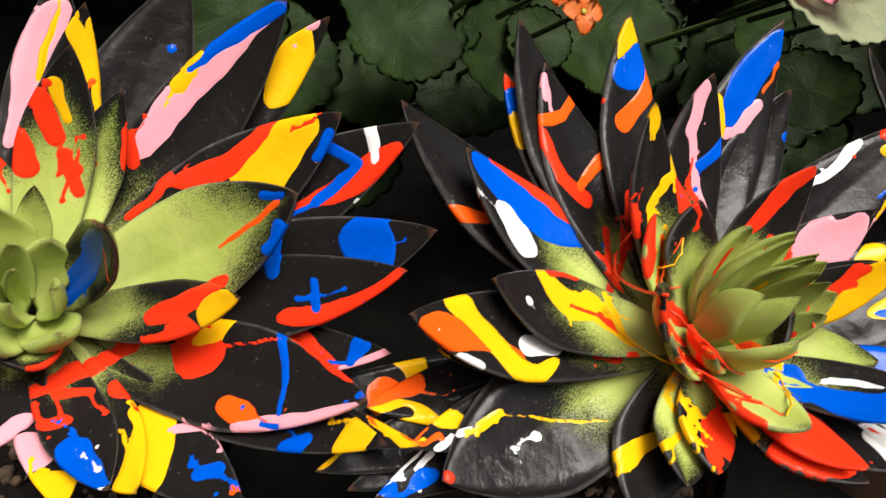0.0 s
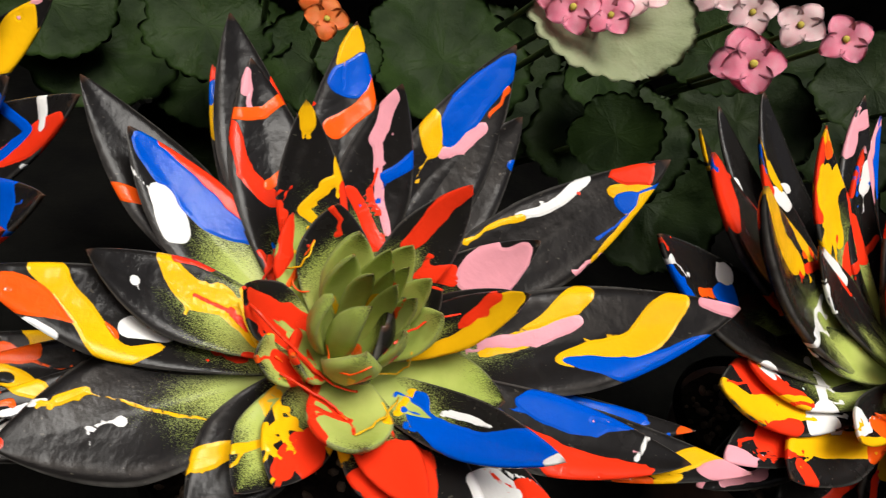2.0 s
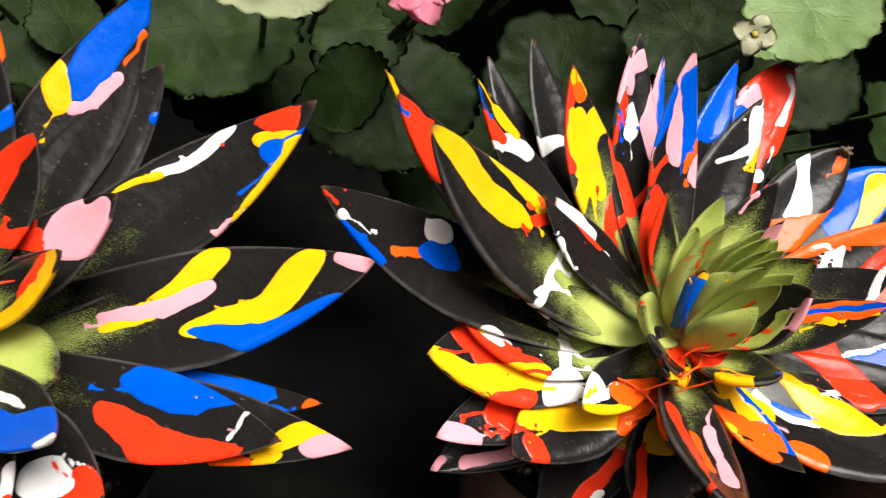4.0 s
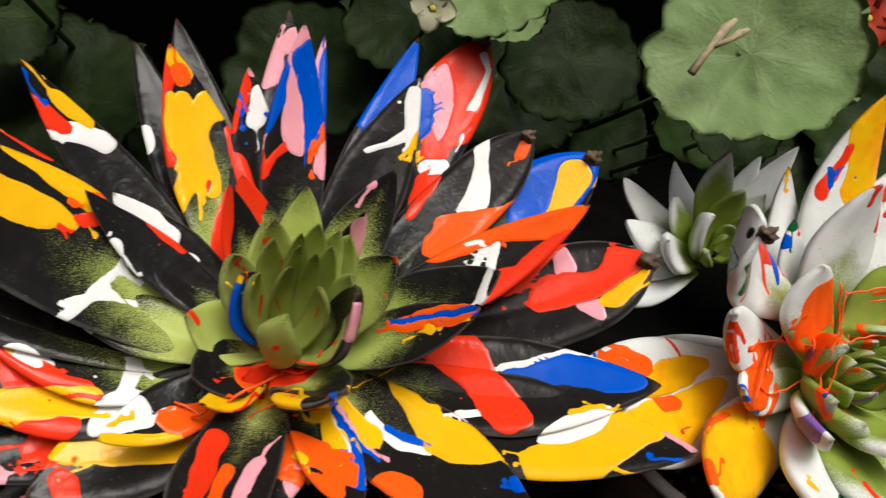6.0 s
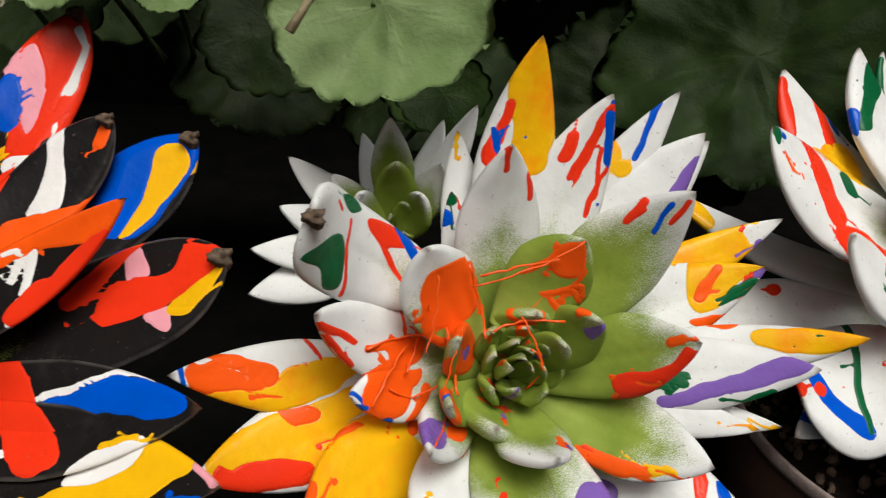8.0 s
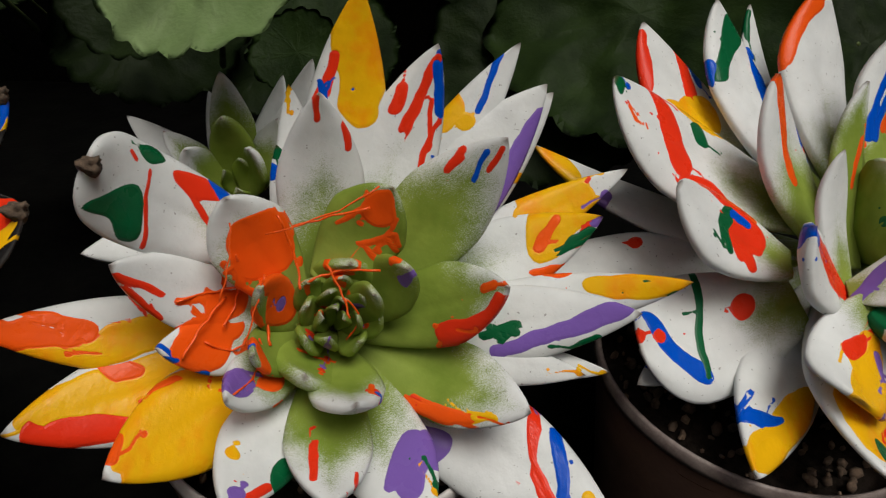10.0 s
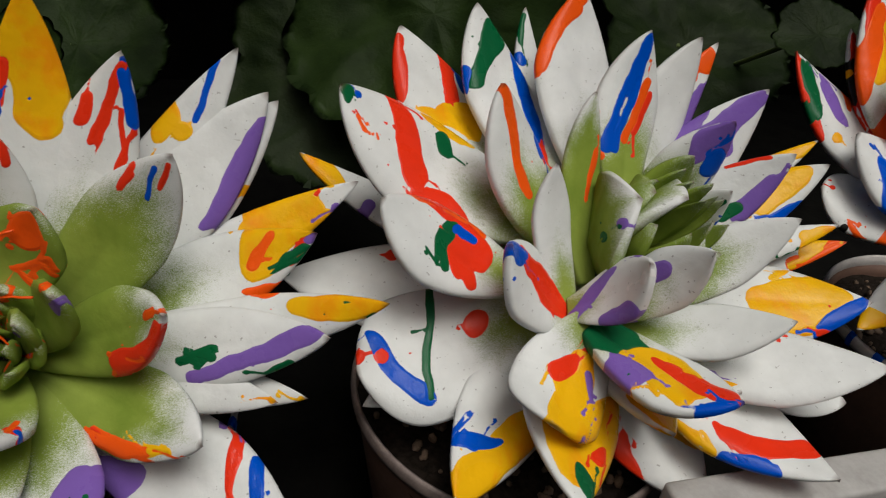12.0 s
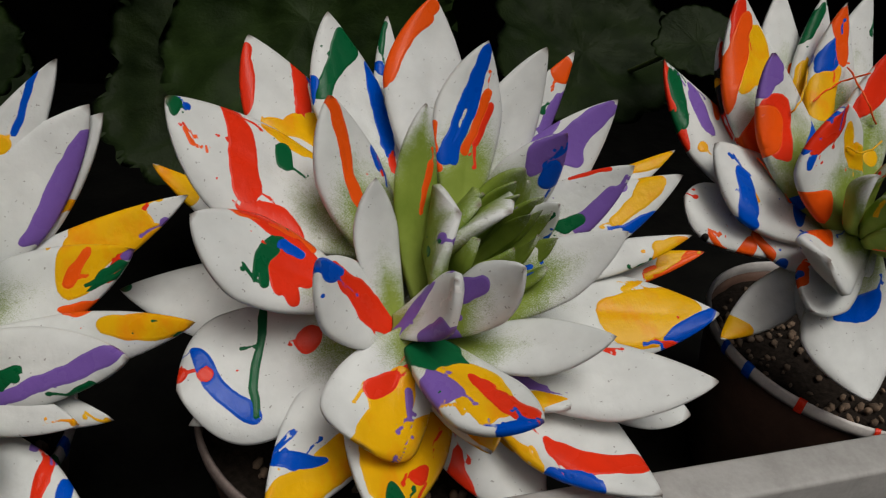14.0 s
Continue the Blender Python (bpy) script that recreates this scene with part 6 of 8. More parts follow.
leaf(plant, (-83.4, 0.4, 4.3), 19.8, 0.14, "p", 0.2, [("o", "area", (76.1, 1.8), (68.1, 4.7), (62.1, 4.4), (59.1, 0.8), (52.1, -0.9), (52.1, -4.7), (69.1, -5.2), (74.1, -3.2)), ("y", "area", (53.1, -0.9), (42.1, 4.4), (30.0, 4.9), (36.0, -0.5), (49.1, -8.3), (66.1, -6.2), (74.1, -3.2), (71.1, -4.4), (54.1, -5.5)), ("b", 0.7, (77.1, 1.8), (76.1, -2.3)), ("r", 0.6, (47.1, 9.9), (42.1, 3.4))] + [("w", 1.1, (73.0, 3.3), (68.4, 1.9), (61.0, 0.8), (53.6, -1.0)), ("o", "area", (74.5, -4.9), (73.4, 1.8), (62.7, 4.4), (52.3, 2.5), (55.2, -3.0), (70.7, -4.3)), ("y", "area", (74.6, -7.6), (69.4, -4.3), (53.7, -3.0), (50.9, 2.4), (34.9, 2.8), (38.1, -3.3), (49.8, -7.5), (64.5, -10.1))])
leaf(plant, (-77.2, -15.2, -14.0), 25.7, 0.14, "p", 0.2, [("y", "area", (72.4, 3.0), (65.8, 6.4), (53.4, 8.0), (40.0, 8.3), (22.9, 9.1), (31.4, -1.2), (43.8, -1.3), (58.1, -0.5), (71.5, 0.2)), ("r", "area", (69.6, 2.1), (55.3, -1.6), (41.0, -1.9), (50.5, -10.9), (65.8, -6.7), (72.4, -2.9)), ("o", "area", (54.3, 9.5), (47.7, 9.5), (41.9, 5.2), (49.6, 3.7))] + [("y", "area", (71.0, 5.7), (61.5, 7.0), (55.3, 3.5), (34.7, 4.4), (32.0, 0.5), (40.9, -4.9), (52.4, -9.1), (68.3, 0.4)), ("r", "area", (69.4, -3.2), (65.7, -0.0), (50.7, -5.1), (48.6, -7.2), (57.8, -8.6), (65.5, -7.2))])
leaf(plant, (-52.8, -31.0, -13.6), 25.7, 0.14, "p", 0.2, [("y", "area", (60.9, 0.1), (47.9, 9.2), (37.3, 12.8), (24.3, 10.2), (22.8, -7.6), (35.0, -12.9)), ("o", 2.1, (53.3, 6.3), (56.3, 3.2)), ("o", 1.6, (36.5, 6.5)), ("o", "area", (41.8, 11.7), (33.5, 11.6), (38.8, 5.6), (46.4, 5.5)), ("o", 0.7, (25.1, 9.7), (32.7, 1.9))] + [("y", "area", (54.9, 4.6), (42.9, 10.6), (32.6, 10.2), (26.7, -0.2), (31.2, -13.0)), ("o", 1.4, (21.3, 2.5), (22.1, 1.7)), ("y", "area", (58.7, -3.4), (53.4, 2.2), (45.0, 5.1), (35.8, 7.3), (31.4, -3.3), (39.2, -12.7), (50.9, -13.2))])
leaf(plant, (-41.9, -11.0, 5.4), 16.1, 0.14, "p", 0.37, [("o", "area", (34.2, 5.0), (27.5, 7.6), (21.8, 4.8), (23.9, -4.4), (30.6, -6.6), (36.9, -3.1)), ("b", 0.8, (40.5, 0.2), (36.9, -3.4), (28.5, -6.9)), ("o", "area", (25.9, 7.1), (20.8, 7.9), (17.2, 3.8), (21.8, 0.0))] + [("o", 0.8, (22.1, 8.1), (23.3, 7.4)), ("o", "area", (38.5, -0.3), (28.4, 7.5), (19.7, 3.7), (24.4, -2.6), (30.7, -6.0), (37.6, -4.4)), ("o", 1.4, (17.0, -0.7), (19.3, -3.8), (22.2, -7.4))])
leaf(plant, (-25.9, -28.8, 5.0), 15.3, 0.14, "p", 0.67, [("v", 2.3, (31.4, 2.2)), ("r", 0.8, (26.4, 0.7)), ("o", "area", (18.9, 1.5), (15.4, -3.2), (21.9, -4.2), (26.9, -0.7)), ("o", 1.0, (24.9, -7.5), (21.4, -7.6))] + [("v", "area", (33.2, 4.7), (28.1, 4.3), (26.6, -0.9), (33.9, -1.7), (37.4, 2.0))])
leaf(plant, (1.5, -33.2, 5.5), 18.5, 0.14, "p", 0.77, [("r", 1.6, (26.5, -5.9)), ("b", 0.8, (26.9, -7.2)), ("o", 0.7, (23.3, -5.9), (27.8, -5.4))])
leaf(plant, (45.5, -29.5, -6.1), 23.0, 0.14, "p", 0.77, [("o", 1.3, (24.0, 8.9), (32.7, 8.6)), ("y", 1.1, (32.7, 9.1), (43.5, 4.5)), ("r", 0.8, (20.7, 8.5), (29.4, 10.9)), ("o", "area", (20.7, 7.4), (28.1, 8.6), (33.4, 7.4), (36.1, 9.0), (28.1, 11.4)), ("r", 0.6, (22.0, 8.1), (30.7, 7.5))] + [("o", "area", (19.5, 10.5), (29.8, 7.5), (40.7, 5.4), (37.4, 8.3), (27.9, 10.9)), ("y", 1.3, (39.7, 5.9), (41.7, 5.1), (44.8, 4.8))])
leaf(plant, (-4.8, -48.0, -8.3), 21.5, 0.14, "p", 0.72, [("r", 0.9, (30.9, 3.2), (42.2, 3.5)), ("r", 0.6, (39.1, -6.4), (42.8, -6.0))] + [("r", 0.9, (31.7, 3.9), (35.9, 3.0), (40.9, 3.5))])
leaf(plant, (67.6, -47.5, -31.6), 30.8, 0.14, "p", 0.2, [("r", 1.1, (53.1, -15.3), (59.6, -4.2), (69.4, 3.7)), ("b", 1.2, (60.7, -13.7), (69.4, -1.6)), ("v", 1.8, (47.7, -15.4)), ("y", 1.8, (76.9, -2.1))] + [("v", "area", (27.5, 16.9), (27.3, 8.4), (37.2, 3.2), (41.0, 8.4), (33.5, 18.3), (30.4, 18.5)), ("r", 1.0, (53.8, -15.0), (58.0, -11.1), (60.1, -5.2), (62.1, -0.1), (67.4, 4.4)), ("b", 1.2, (61.8, -13.7), (65.7, -9.2), (68.4, -4.8), (70.6, 1.1))])
leaf(plant, (-26.5, -46.2, -9.5), 21.0, 0.14, "p", 0.2, [("gr", 3.2, (39.8, -8.9)), ("r", 0.9, (50.1, -2.1), (43.3, -5.3)), ("y", 1.7, (39.8, 5.3)), ("v", 1.7, (49.5, -0.4))] + [("gr", "area", (41.3, -4.2), (32.9, -6.1), (35.9, -11.3), (43.6, -10.4))])
leaf(plant, (16.6, -49.6, -19.9), 24.2, 0.14, "p", 0.47, [("v", 3.5, (33.5, -10.9), (42.5, -1.9)), ("gr", 1.4, (46.0, -7.6)), ("y", 1.1, (47.4, -6.8))] + [("v", "area", (33.8, -0.9), (29.2, -7.4), (37.2, -14.5), (42.8, -14.5), (40.4, -3.4), (42.5, 4.5))])
leaf(plant, (71.3, -18.7, -5.4), 12.4, 0.14, "p", 0.2, [("y", 1.1, (70.7, 0.5))])
leaf(plant, (-50.0, -4.3, 24.6), 17.7, 0.14, "p", 0.2, [])
leaf(plant, (15.7, -10.4, 24.7), 17.0, 0.14, "p", 1, [("v", 1.4, (27.8, 1.5))] + [("o", 0.9, (28.9, -4.3), (28.7, -3.7)), ("v", 1.2, (27.2, 2.3), (29.4, 1.8))])
leaf(plant, (-18.1, -11.9, 21.7), 14.5, 0.14, "p", 0.97, [("o", "area", (28.5, 2.5), (14.6, 7.0), (9.8, -1.2), (18.3, -7.2)), ("v", 1.6, (17.9, -0.4)), ("o", 1.9, (28.0, 1.5), (15.0, 4.9)), ("o", 0.7, (28.0, -3.8), (20.3, -7.1))] + [("o", 2.2, (29.6, 3.4), (16.4, 4.3))])
leaf(plant, (-8.4, -20.3, 2.6), 20.8, 0.14, "p", 1, [("r", 1.0, (7.3, -2.6)), ("v", 1.1, (12.2, -2.1)), ("o", 0.6, (11.1, 5.1), (6.1, -7.0)), ("o", 1.4, (8.7, -2.8))])
leaf(plant, (7.6, -12.4, 19.0), 11.4, 0.14, "p", 1, [("o", 0.7, (12.8, -4.7), (4.4, 3.0))])
leaf(plant, (-20.1, -19.3, 9.0), 13.9, 0.14, "p", 0.97, [("o", 1.6, (25.6, 2.9), (24.1, -4.8)), ("b", 0.7, (26.7, 2.2))])
leaf(plant, (3.2, -2.2, 20.9), 17.5, 0.14, "p", 1, [("o", 1.2, (10.9, 1.3)), ("o", 0.7, (14.9, -4.5), (20.5, 2.3)), ("o", 0.9, (18.8, -5.2), (18.5, -1.4)), ("o", 0.6, (10.4, 0.0), (4.8, 6.4))])
strand(plant, "o", 0.18, [(-24.1, -7.4, 36.7), (-23.8, -12.0, 29.5), (-26.9, -16.0, 22.0)])
strand(plant, "o", .2, [(8.2, -7.9, 45.6), (-2.2, -9.6, 38.5), (-16.7, -8.4, 34.3)])
strand(plant, "o", 0.18, [(-17.1, -8.9, 23.8), (-19.0, -11.9, 18.2), (-22.0, -16.8, 9.3)])
strand(plant, "o", .25, [(-3.1, -8.1, 25.1), (0.6, -12.0, 20.6), (1.8, -15.7, 15.2)])
strand(plant, "o", 0.3, [(-10.4, 5.0, 27.8), (-3.3, 5.8, 29.7), (7.9, 2.6, 34.1)])
strand(plant, "o", 0.3, [(-23.5, -0.4, 23.6), (-22.1, 12.6, 3.1), (-27.3, -1.6, 3.8)])
strand(plant, "o", 0.36, [(-18.4, 0.3, 16.1), (-17.3, -5.0, 9.8), (-16.3, -10.7, 4.1)])
strand(plant, "o", 0.3, [(-37.7, -2.3, 12.0), (-26.6, 11.4, 7.5), (-16.8, -0.5, 13.2)])
strand(plant, "o", 0.27, [(-31.8, -4.9, 1.5), (-24.4, -2.8, -7.5), (-16.2, -2.9, 4.3)])
strand(plant, "o", 0.3, [(-7.2, -1.4, 15.3), (-1.8, 1.6, 18.1), (10.5, -3.1, 19.6)])
strand(plant, "o", 0.24, [(0.9, -8.3, 15.4), (8.3, -8.5, 10.8), (2.3, -7.0, 1.4)])
strand(plant, "o", 0.24, [(-18.8, -13.2, 8.4), (-16.7, -7.6, -6.6), (-24.6, -26.0, 3.8)])
strand(plant, "o", 0.3, [(-26.9, 4.2, 8.0), (-32.2, -3.8, 6.6), (-36.6, -10.6, 1.7)])
strand(plant, "o", 0.3, [(-13.8, 4.6, 31.4), (-8.5, 4.8, 18.7), (-8.8, -2.4, 14.4)])
bud(plant, 14, 11, 14, 1.0, (0, 0, 3), ('o', 'o', 'v', 'r'))

plant = rosette((0.3376, 0.1484, 0.0564), (0.22, -0.499, 0.838), 'white', "white-sprayed rosette with blue, red and violet drips, in brown pot")
leaf(plant, (-7.6, -51.4, -21.2), 24.9, 0.14, "p", 0.2, [("y", "area", (37.8, 10.8), (41.7, -8.5), (49.0, -4.1), (53.0, 0.0)), ("r", 1.2, (43.7, -7.8))] + [("y", "area", (42.0, 5.7), (44.3, -4.6), (51.4, -14.9), (54.7, -14.9), (54.3, -5.0))])
leaf(plant, (19.0, -41.7, -19.4), 32.6, 0.14, "p", 0.2, [("y", "area", (35.2, 8.5), (43.5, -5.3), (42.9, 6.0))])
leaf(plant, (-10.2, -11.4, 25.6), 34.1, 0.14, "p", 0.87, [("v", 1.6, (28.0, -5.0)), ("gr", 1.6, (20.3, -5.7))])
leaf(plant, (-2.7, -6.4, 24.4), 29.8, 0.14, "p", 1, [])
leaf(plant, (4.2, -11.5, 24.8), 33.5, 0.14, "p", 0.87, [("v", 1.1, (13.2, 7.6))])
leaf(plant, (24.7, 5.1, 40.2), 18.8, 0.14, "p", 0.62, [("v", "area", (42.0, -5.9), (50.3, -0.3), (41.4, 2.8), (31.8, 0.0)), ("b", "area", (38.8, 1.1), (41.4, 5.2), (33.7, 8.0))] + [("v", "area", (32.2, -0.6), (46.2, -2.9), (54.6, -0.6), (54.6, 2.0), (48.2, 1.8), (44.6, 8.1), (40.3, 1.1)), ("b", "area", (32.9, 3.3), (43.7, 2.1), (41.1, 7.1), (34.9, 8.4))])
leaf(plant, (12.5, 2.1, 30.7), 14.4, 0.14, "p", 0.97, [])
leaf(plant, (-57.2, 79.1, 40.2), 34.5, 0.14, "p", 0.2, [("r", 1.6, (63.0, -5.4), (50.6, -15.0)), ("r", 2.5, (56.8, 10.7), (38.1, 1.7)), ("y", 3.5, (42.6, -12.1), (32.8, -2.5)), ("b", 1.8, (50.6, 12.7)), ("y", 2.3, (41.7, -13.0), (34.6, -3.4))] + [("r", 1.4, (67.3, -1.9), (62.6, -6.4), (57.7, -11.9)), ("r", "area", (58.0, 10.9), (56.4, 14.8), (35.8, -0.4), (38.8, -1.7)), ("b", "area", (53.4, 13.9), (50.1, 18.2), (40.6, 10.4), (43.7, 9.1)), ("y", "area", (42.8, -8.2), (38.3, 9.7), (23.5, -0.3), (30.5, -5.2))], (-18.3, 33.4, 2.3))
leaf(plant, (-82.3, 42.5, 33.8), 38.5, 0.14, "p", 0.27, [("gr", 2.0, (72.3, 0.2)), ("b", 1.2, (69.5, 2.2)), ("r", 2.4, (60.1, 11.9), (51.7, 1.8), (42.3, -10.6)), ("r", 1.0, (62.0, -3.6)), ("gr", 2.2, (39.5, 10.6), (37.6, 6.7)), ("r", "area", (58.2, 9.3), (54.5, 12.2), (45.1, 0.0), (38.5, -6.7), (43.2, -13.6), (47.9, -10.3)), ("o", 0.8, (65.8, -3.8), (62.0, -6.0)), ("y", "area", (51.7, 14.0), (43.2, 19.4), (35.7, 18.8), (31.9, 13.7), (39.5, 13.4))] + [("r", "area", (60.0, 12.6), (56.3, 13.4), (50.6, 3.8), (41.9, -6.3), (43.5, -10.4), (50.2, -6.1)), ("gr", "area", (74.7, 0.0), (71.4, 2.5), (69.8, -3.5)), ("y", "area", (48.4, 16.4), (36.6, 23.1), (27.7, 14.6), (36.7, 14.3)), ("gr", "area", (43.6, 10.9), (40.0, 14.5), (36.2, 6.8), (39.4, 4.6)), ("r", "area", (45.1, -14.5), (33.3, -7.3), (24.6, -11.5), (16.0, -21.9), (16.6, -23.1), (26.7, -18.7))], (-20.3, 16.2, 0.5))
leaf(plant, (-31.7, 78.0, 49.6), 29.0, 0.14, "p", 0.2, [("gr", 3.9, (66.9, 4.2), (51.6, -9.4)), ("b", 2.0, (58.3, 9.5), (25.8, 3.8)), ("r", 1.2, (29.6, 5.3), (19.1, 2.3))] + [("b", "area", (58.4, -15.4), (56.8, -10.0), (45.7, -15.4), (48.2, -17.4)), ("gr", "area", (51.7, -11.1), (63.1, -3.5), (70.9, 9.3), (64.2, 8.6), (55.3, -4.5)), ("b", 2.2, (53.8, 11.3), (45.9, 10.3), (37.8, 7.2), (29.7, 4.6))], (-10.2, 21.5, 2.9))
leaf(plant, (-7.6, 93.1, 44.8), 17.1, 0.14, "p", 0.2, [("gr", 1.3, (94.6, -1.0), (84.7, -2.7))] + [("b", 2.4, (80.0, -4.9), (78.1, -4.1))])
leaf(plant, (1.0, 68.9, 59.3), 32.0, 0.14, "p", 0.2, [("o", 2.9, (63.4, -0.4), (46.7, -14.2), (40.9, -15.9))] + [("o", "area", (40.8, -19.2), (49.9, -14.9), (59.3, -3.7), (60.3, 2.0), (50.7, -9.0))], (-0.2, 26.2, 8.0))
leaf(plant, (8.4, 34.2, 56.4), 23.1, 0.14, "p", 0.47, [("b", 1.8, (50.0, 0.5), (32.0, -1.2), (18.0, -4.5)), ("r", 1.2, (34.7, 5.0), (24.0, 2.8)), ("o", 1.1, (27.3, -11.5), (14.0, -9.1))] + [("b", 1.8, (51.6, 0.6), (45.8, 0.2), (39.4, -2.0), (33.2, -4.9), (25.7, -5.8), (17.1, -7.4)), ("o", 1.7, (38.1, 3.3), (32.4, 2.0), (27.0, 1.4), (21.4, -0.5))], (-0.3, 9.5, 9.9))
leaf(plant, (30.5, 40.0, 53.3), 22.6, 0.14, "p", 0.37, [])
leaf(plant, (48.9, 55.1, 47.2), 17.5, 0.14, "p", 0.2, [("o", 3.7, (81.0, -0.7)), ("v", 1.8, (72.2, 3.8), (59.1, 4.9)), ("gr", 1.2, (64.6, 1.8))] + [("v", "area", (53.2, 7.7), (57.3, 4.8), (78.6, 4.1), (72.7, 8.5), (64.6, 10.5))])
leaf(plant, (53.7, 29.1, 41.0), 23.5, 0.14, "p", 0.2, [("v", "area", (75.2, 0.0), (66.7, 0.0), (58.3, 1.3), (43.2, -1.8), (41.4, -5.9), (41.4, -11.2), (53.6, -6.6), (65.8, -4.0)), ("r", 1.1, (54.5, 2.5))] + [("v", "area", (38.2, -7.2), (49.6, -12.3), (67.9, -14.1), (62.7, -11.2), (55.8, -8.4)), ("v", "area", (38.3, -2.0), (54.5, -4.5), (74.6, 0.5), (69.6, 3.0), (56.7, 0.8), (52.9, 7.1), (48.1, -0.7))])
leaf(plant, (80.7, 27.5, 23.9), 13.4, 0.14, "p", 0.2, [("y", 2.9, (67.7, -5.2), (85.5, 0.6))])
leaf(plant, (47.1, 1.6, 31.8), 18.9, 0.14, "p", 0.37, [("v", 2.8, (49.9, 4.5), (38.7, 5.4)), ("gr", 2.1, (32.8, 3.8)), ("r", 0.7, (41.7, -8.4), (53.7, -2.9)), ("v", "area", (50.7, 3.2), (54.4, 3.5), (37.3, 7.4), (33.5, 6.2))] + [("v", "area", (36.4, 5.3), (49.6, 2.7), (49.8, 5.0), (40.1, 8.0)), ("gr", 2.3, (33.2, 4.0), (37.4, 3.9))])
leaf(plant, (77.0, 15.3, 20.7), 22.4, 0.14, "p", 0.2, [("y", 2.8, (71.7, -1.6), (56.3, 3.6)), ("b", 2.8, (63.5, 7.9)), ("v", 1.4, (63.5, -5.8))] + [("y", "area", (69.0, -5.5), (77.7, -1.5), (72.0, 2.9), (61.7, 3.2)), ("b", "area", (56.1, 5.6), (69.8, 6.2), (66.0, 11.8), (59.7, 8.9))])
leaf(plant, (35.6, -20.3, 23.2), 18.1, 0.14, "p", 0.57, [("b", 1.0, (19.1, -6.0), (27.3, -4.9))], (-10.0, -16.0, -8.0))
leaf(plant, (78.5, 2.9, 5.0), 13.0, 0.14, "p", 0.2, [("y", 2.4, (67.5, 0.9)), ("gr", 1.2, (63.6, 4.3))] + [("y", "area", (67.7, -0.8), (77.9, 0.8), (72.2, 5.0), (61.0, 7.8))])
leaf(plant, (89.0, 5.6, -4.1), 15.1, 0.14, "p", 0.2, [("o", 3.1, (83.3, -0.2), (69.1, 4.6))] + [("y", "area", (76.2, -7.4), (87.1, -6.2), (81.7, -1.4), (69.7, 4.5)), ("o", "area", (70.7, 6.9), (85.8, -2.2), (88.5, 0.9), (77.0, 6.1)), ("y", 1.3, (67.1, 4.5), (73.2, 2.1), (79.2, 0.2))])
leaf(plant, (79.3, -20.2, -9.6), 31.8, 0.14, "p", 0.2, [("y", "area", (42.0, -1.6), (59.4, -9.4), (71.6, -4.3), (76.8, -0.2), (69.6, 8.0), (61.5, 11.4), (51.2, 11.0)), ("b", 1.9, (75.7, 3.6), (65.6, 10.9)), ("r", 1.5, (68.6, 9.4))] + [("y", "area", (43.5, 1.7), (56.5, -6.8), (69.4, -10.0), (79.0, -2.0), (64.5, 9.1), (49.1, 8.9)), ("b", "area", (63.5, 10.2), (70.6, 2.6), (81.6, -3.1), (79.0, 2.0), (69.7, 8.8)), ("r", 1.4, (65.8, 10.5), (67.2, 10.3)), ("y", 1.3, (53.6, -8.8), (58.4, -12.1))])
leaf(plant, (25.2, -42.1, 5.8), 17.0, 0.14, "p", 0.33, [], (-15.0, -20.0, -11.0))
leaf(plant, (57.8, -49.4, -8.0), 24.4, 0.14, "p", 0.2, [("v", 2.1, (13.3, 1.9), (21.3, 6.8)), ("v", "area", (11.3, 0.4), (14.6, 1.5), (16.6, 4.6), (22.6, 6.3), (13.3, 9.4))] + [("r", 1.3, (33.8, -8.7), (36.3, -9.6)), ("v", "area", (8.3, 2.8), (14.6, 0.6), (18.8, 4.2), (25.0, 5.9), (13.1, 9.3))], (-6.0, -22.0, -15.0))
leaf(plant, (65.1, -39.0, -33.2), 21.3, 0.14, "b", 0.2, [])
leaf(plant, (36.9, -66.6, -29.4), 34.7, 0.14, "p", 0.2, [("r", "area", (47.3, 10.5), (56.4, 8.5), (70.5, -7.2), (73.5, -4.5), (63.4, 10.0), (53.4, 12.3)), ("b", "area", (53.4, 16.4), (64.4, 8.4), (69.5, 9.1), (61.4, 13.4)), ("y", "area", (36.2, 16.7), (47.3, 16.6), (54.4, 16.1), (53.4, 16.4), (44.3, 17.4)), ("y", "area", (36.2, 16.7), (46.3, 17.4), (54.4, 16.1), (53.4, 16.4))] + [("r", "area", (48.8, 11.0), (61.8, 3.3), (70.4, -9.5), (73.4, -4.4), (63.3, 6.1), (54.2, 12.8)), ("b", "area", (55.0, 20.6), (55.3, 14.5), (67.6, 8.2), (70.4, 10.7), (63.1, 18.2))])
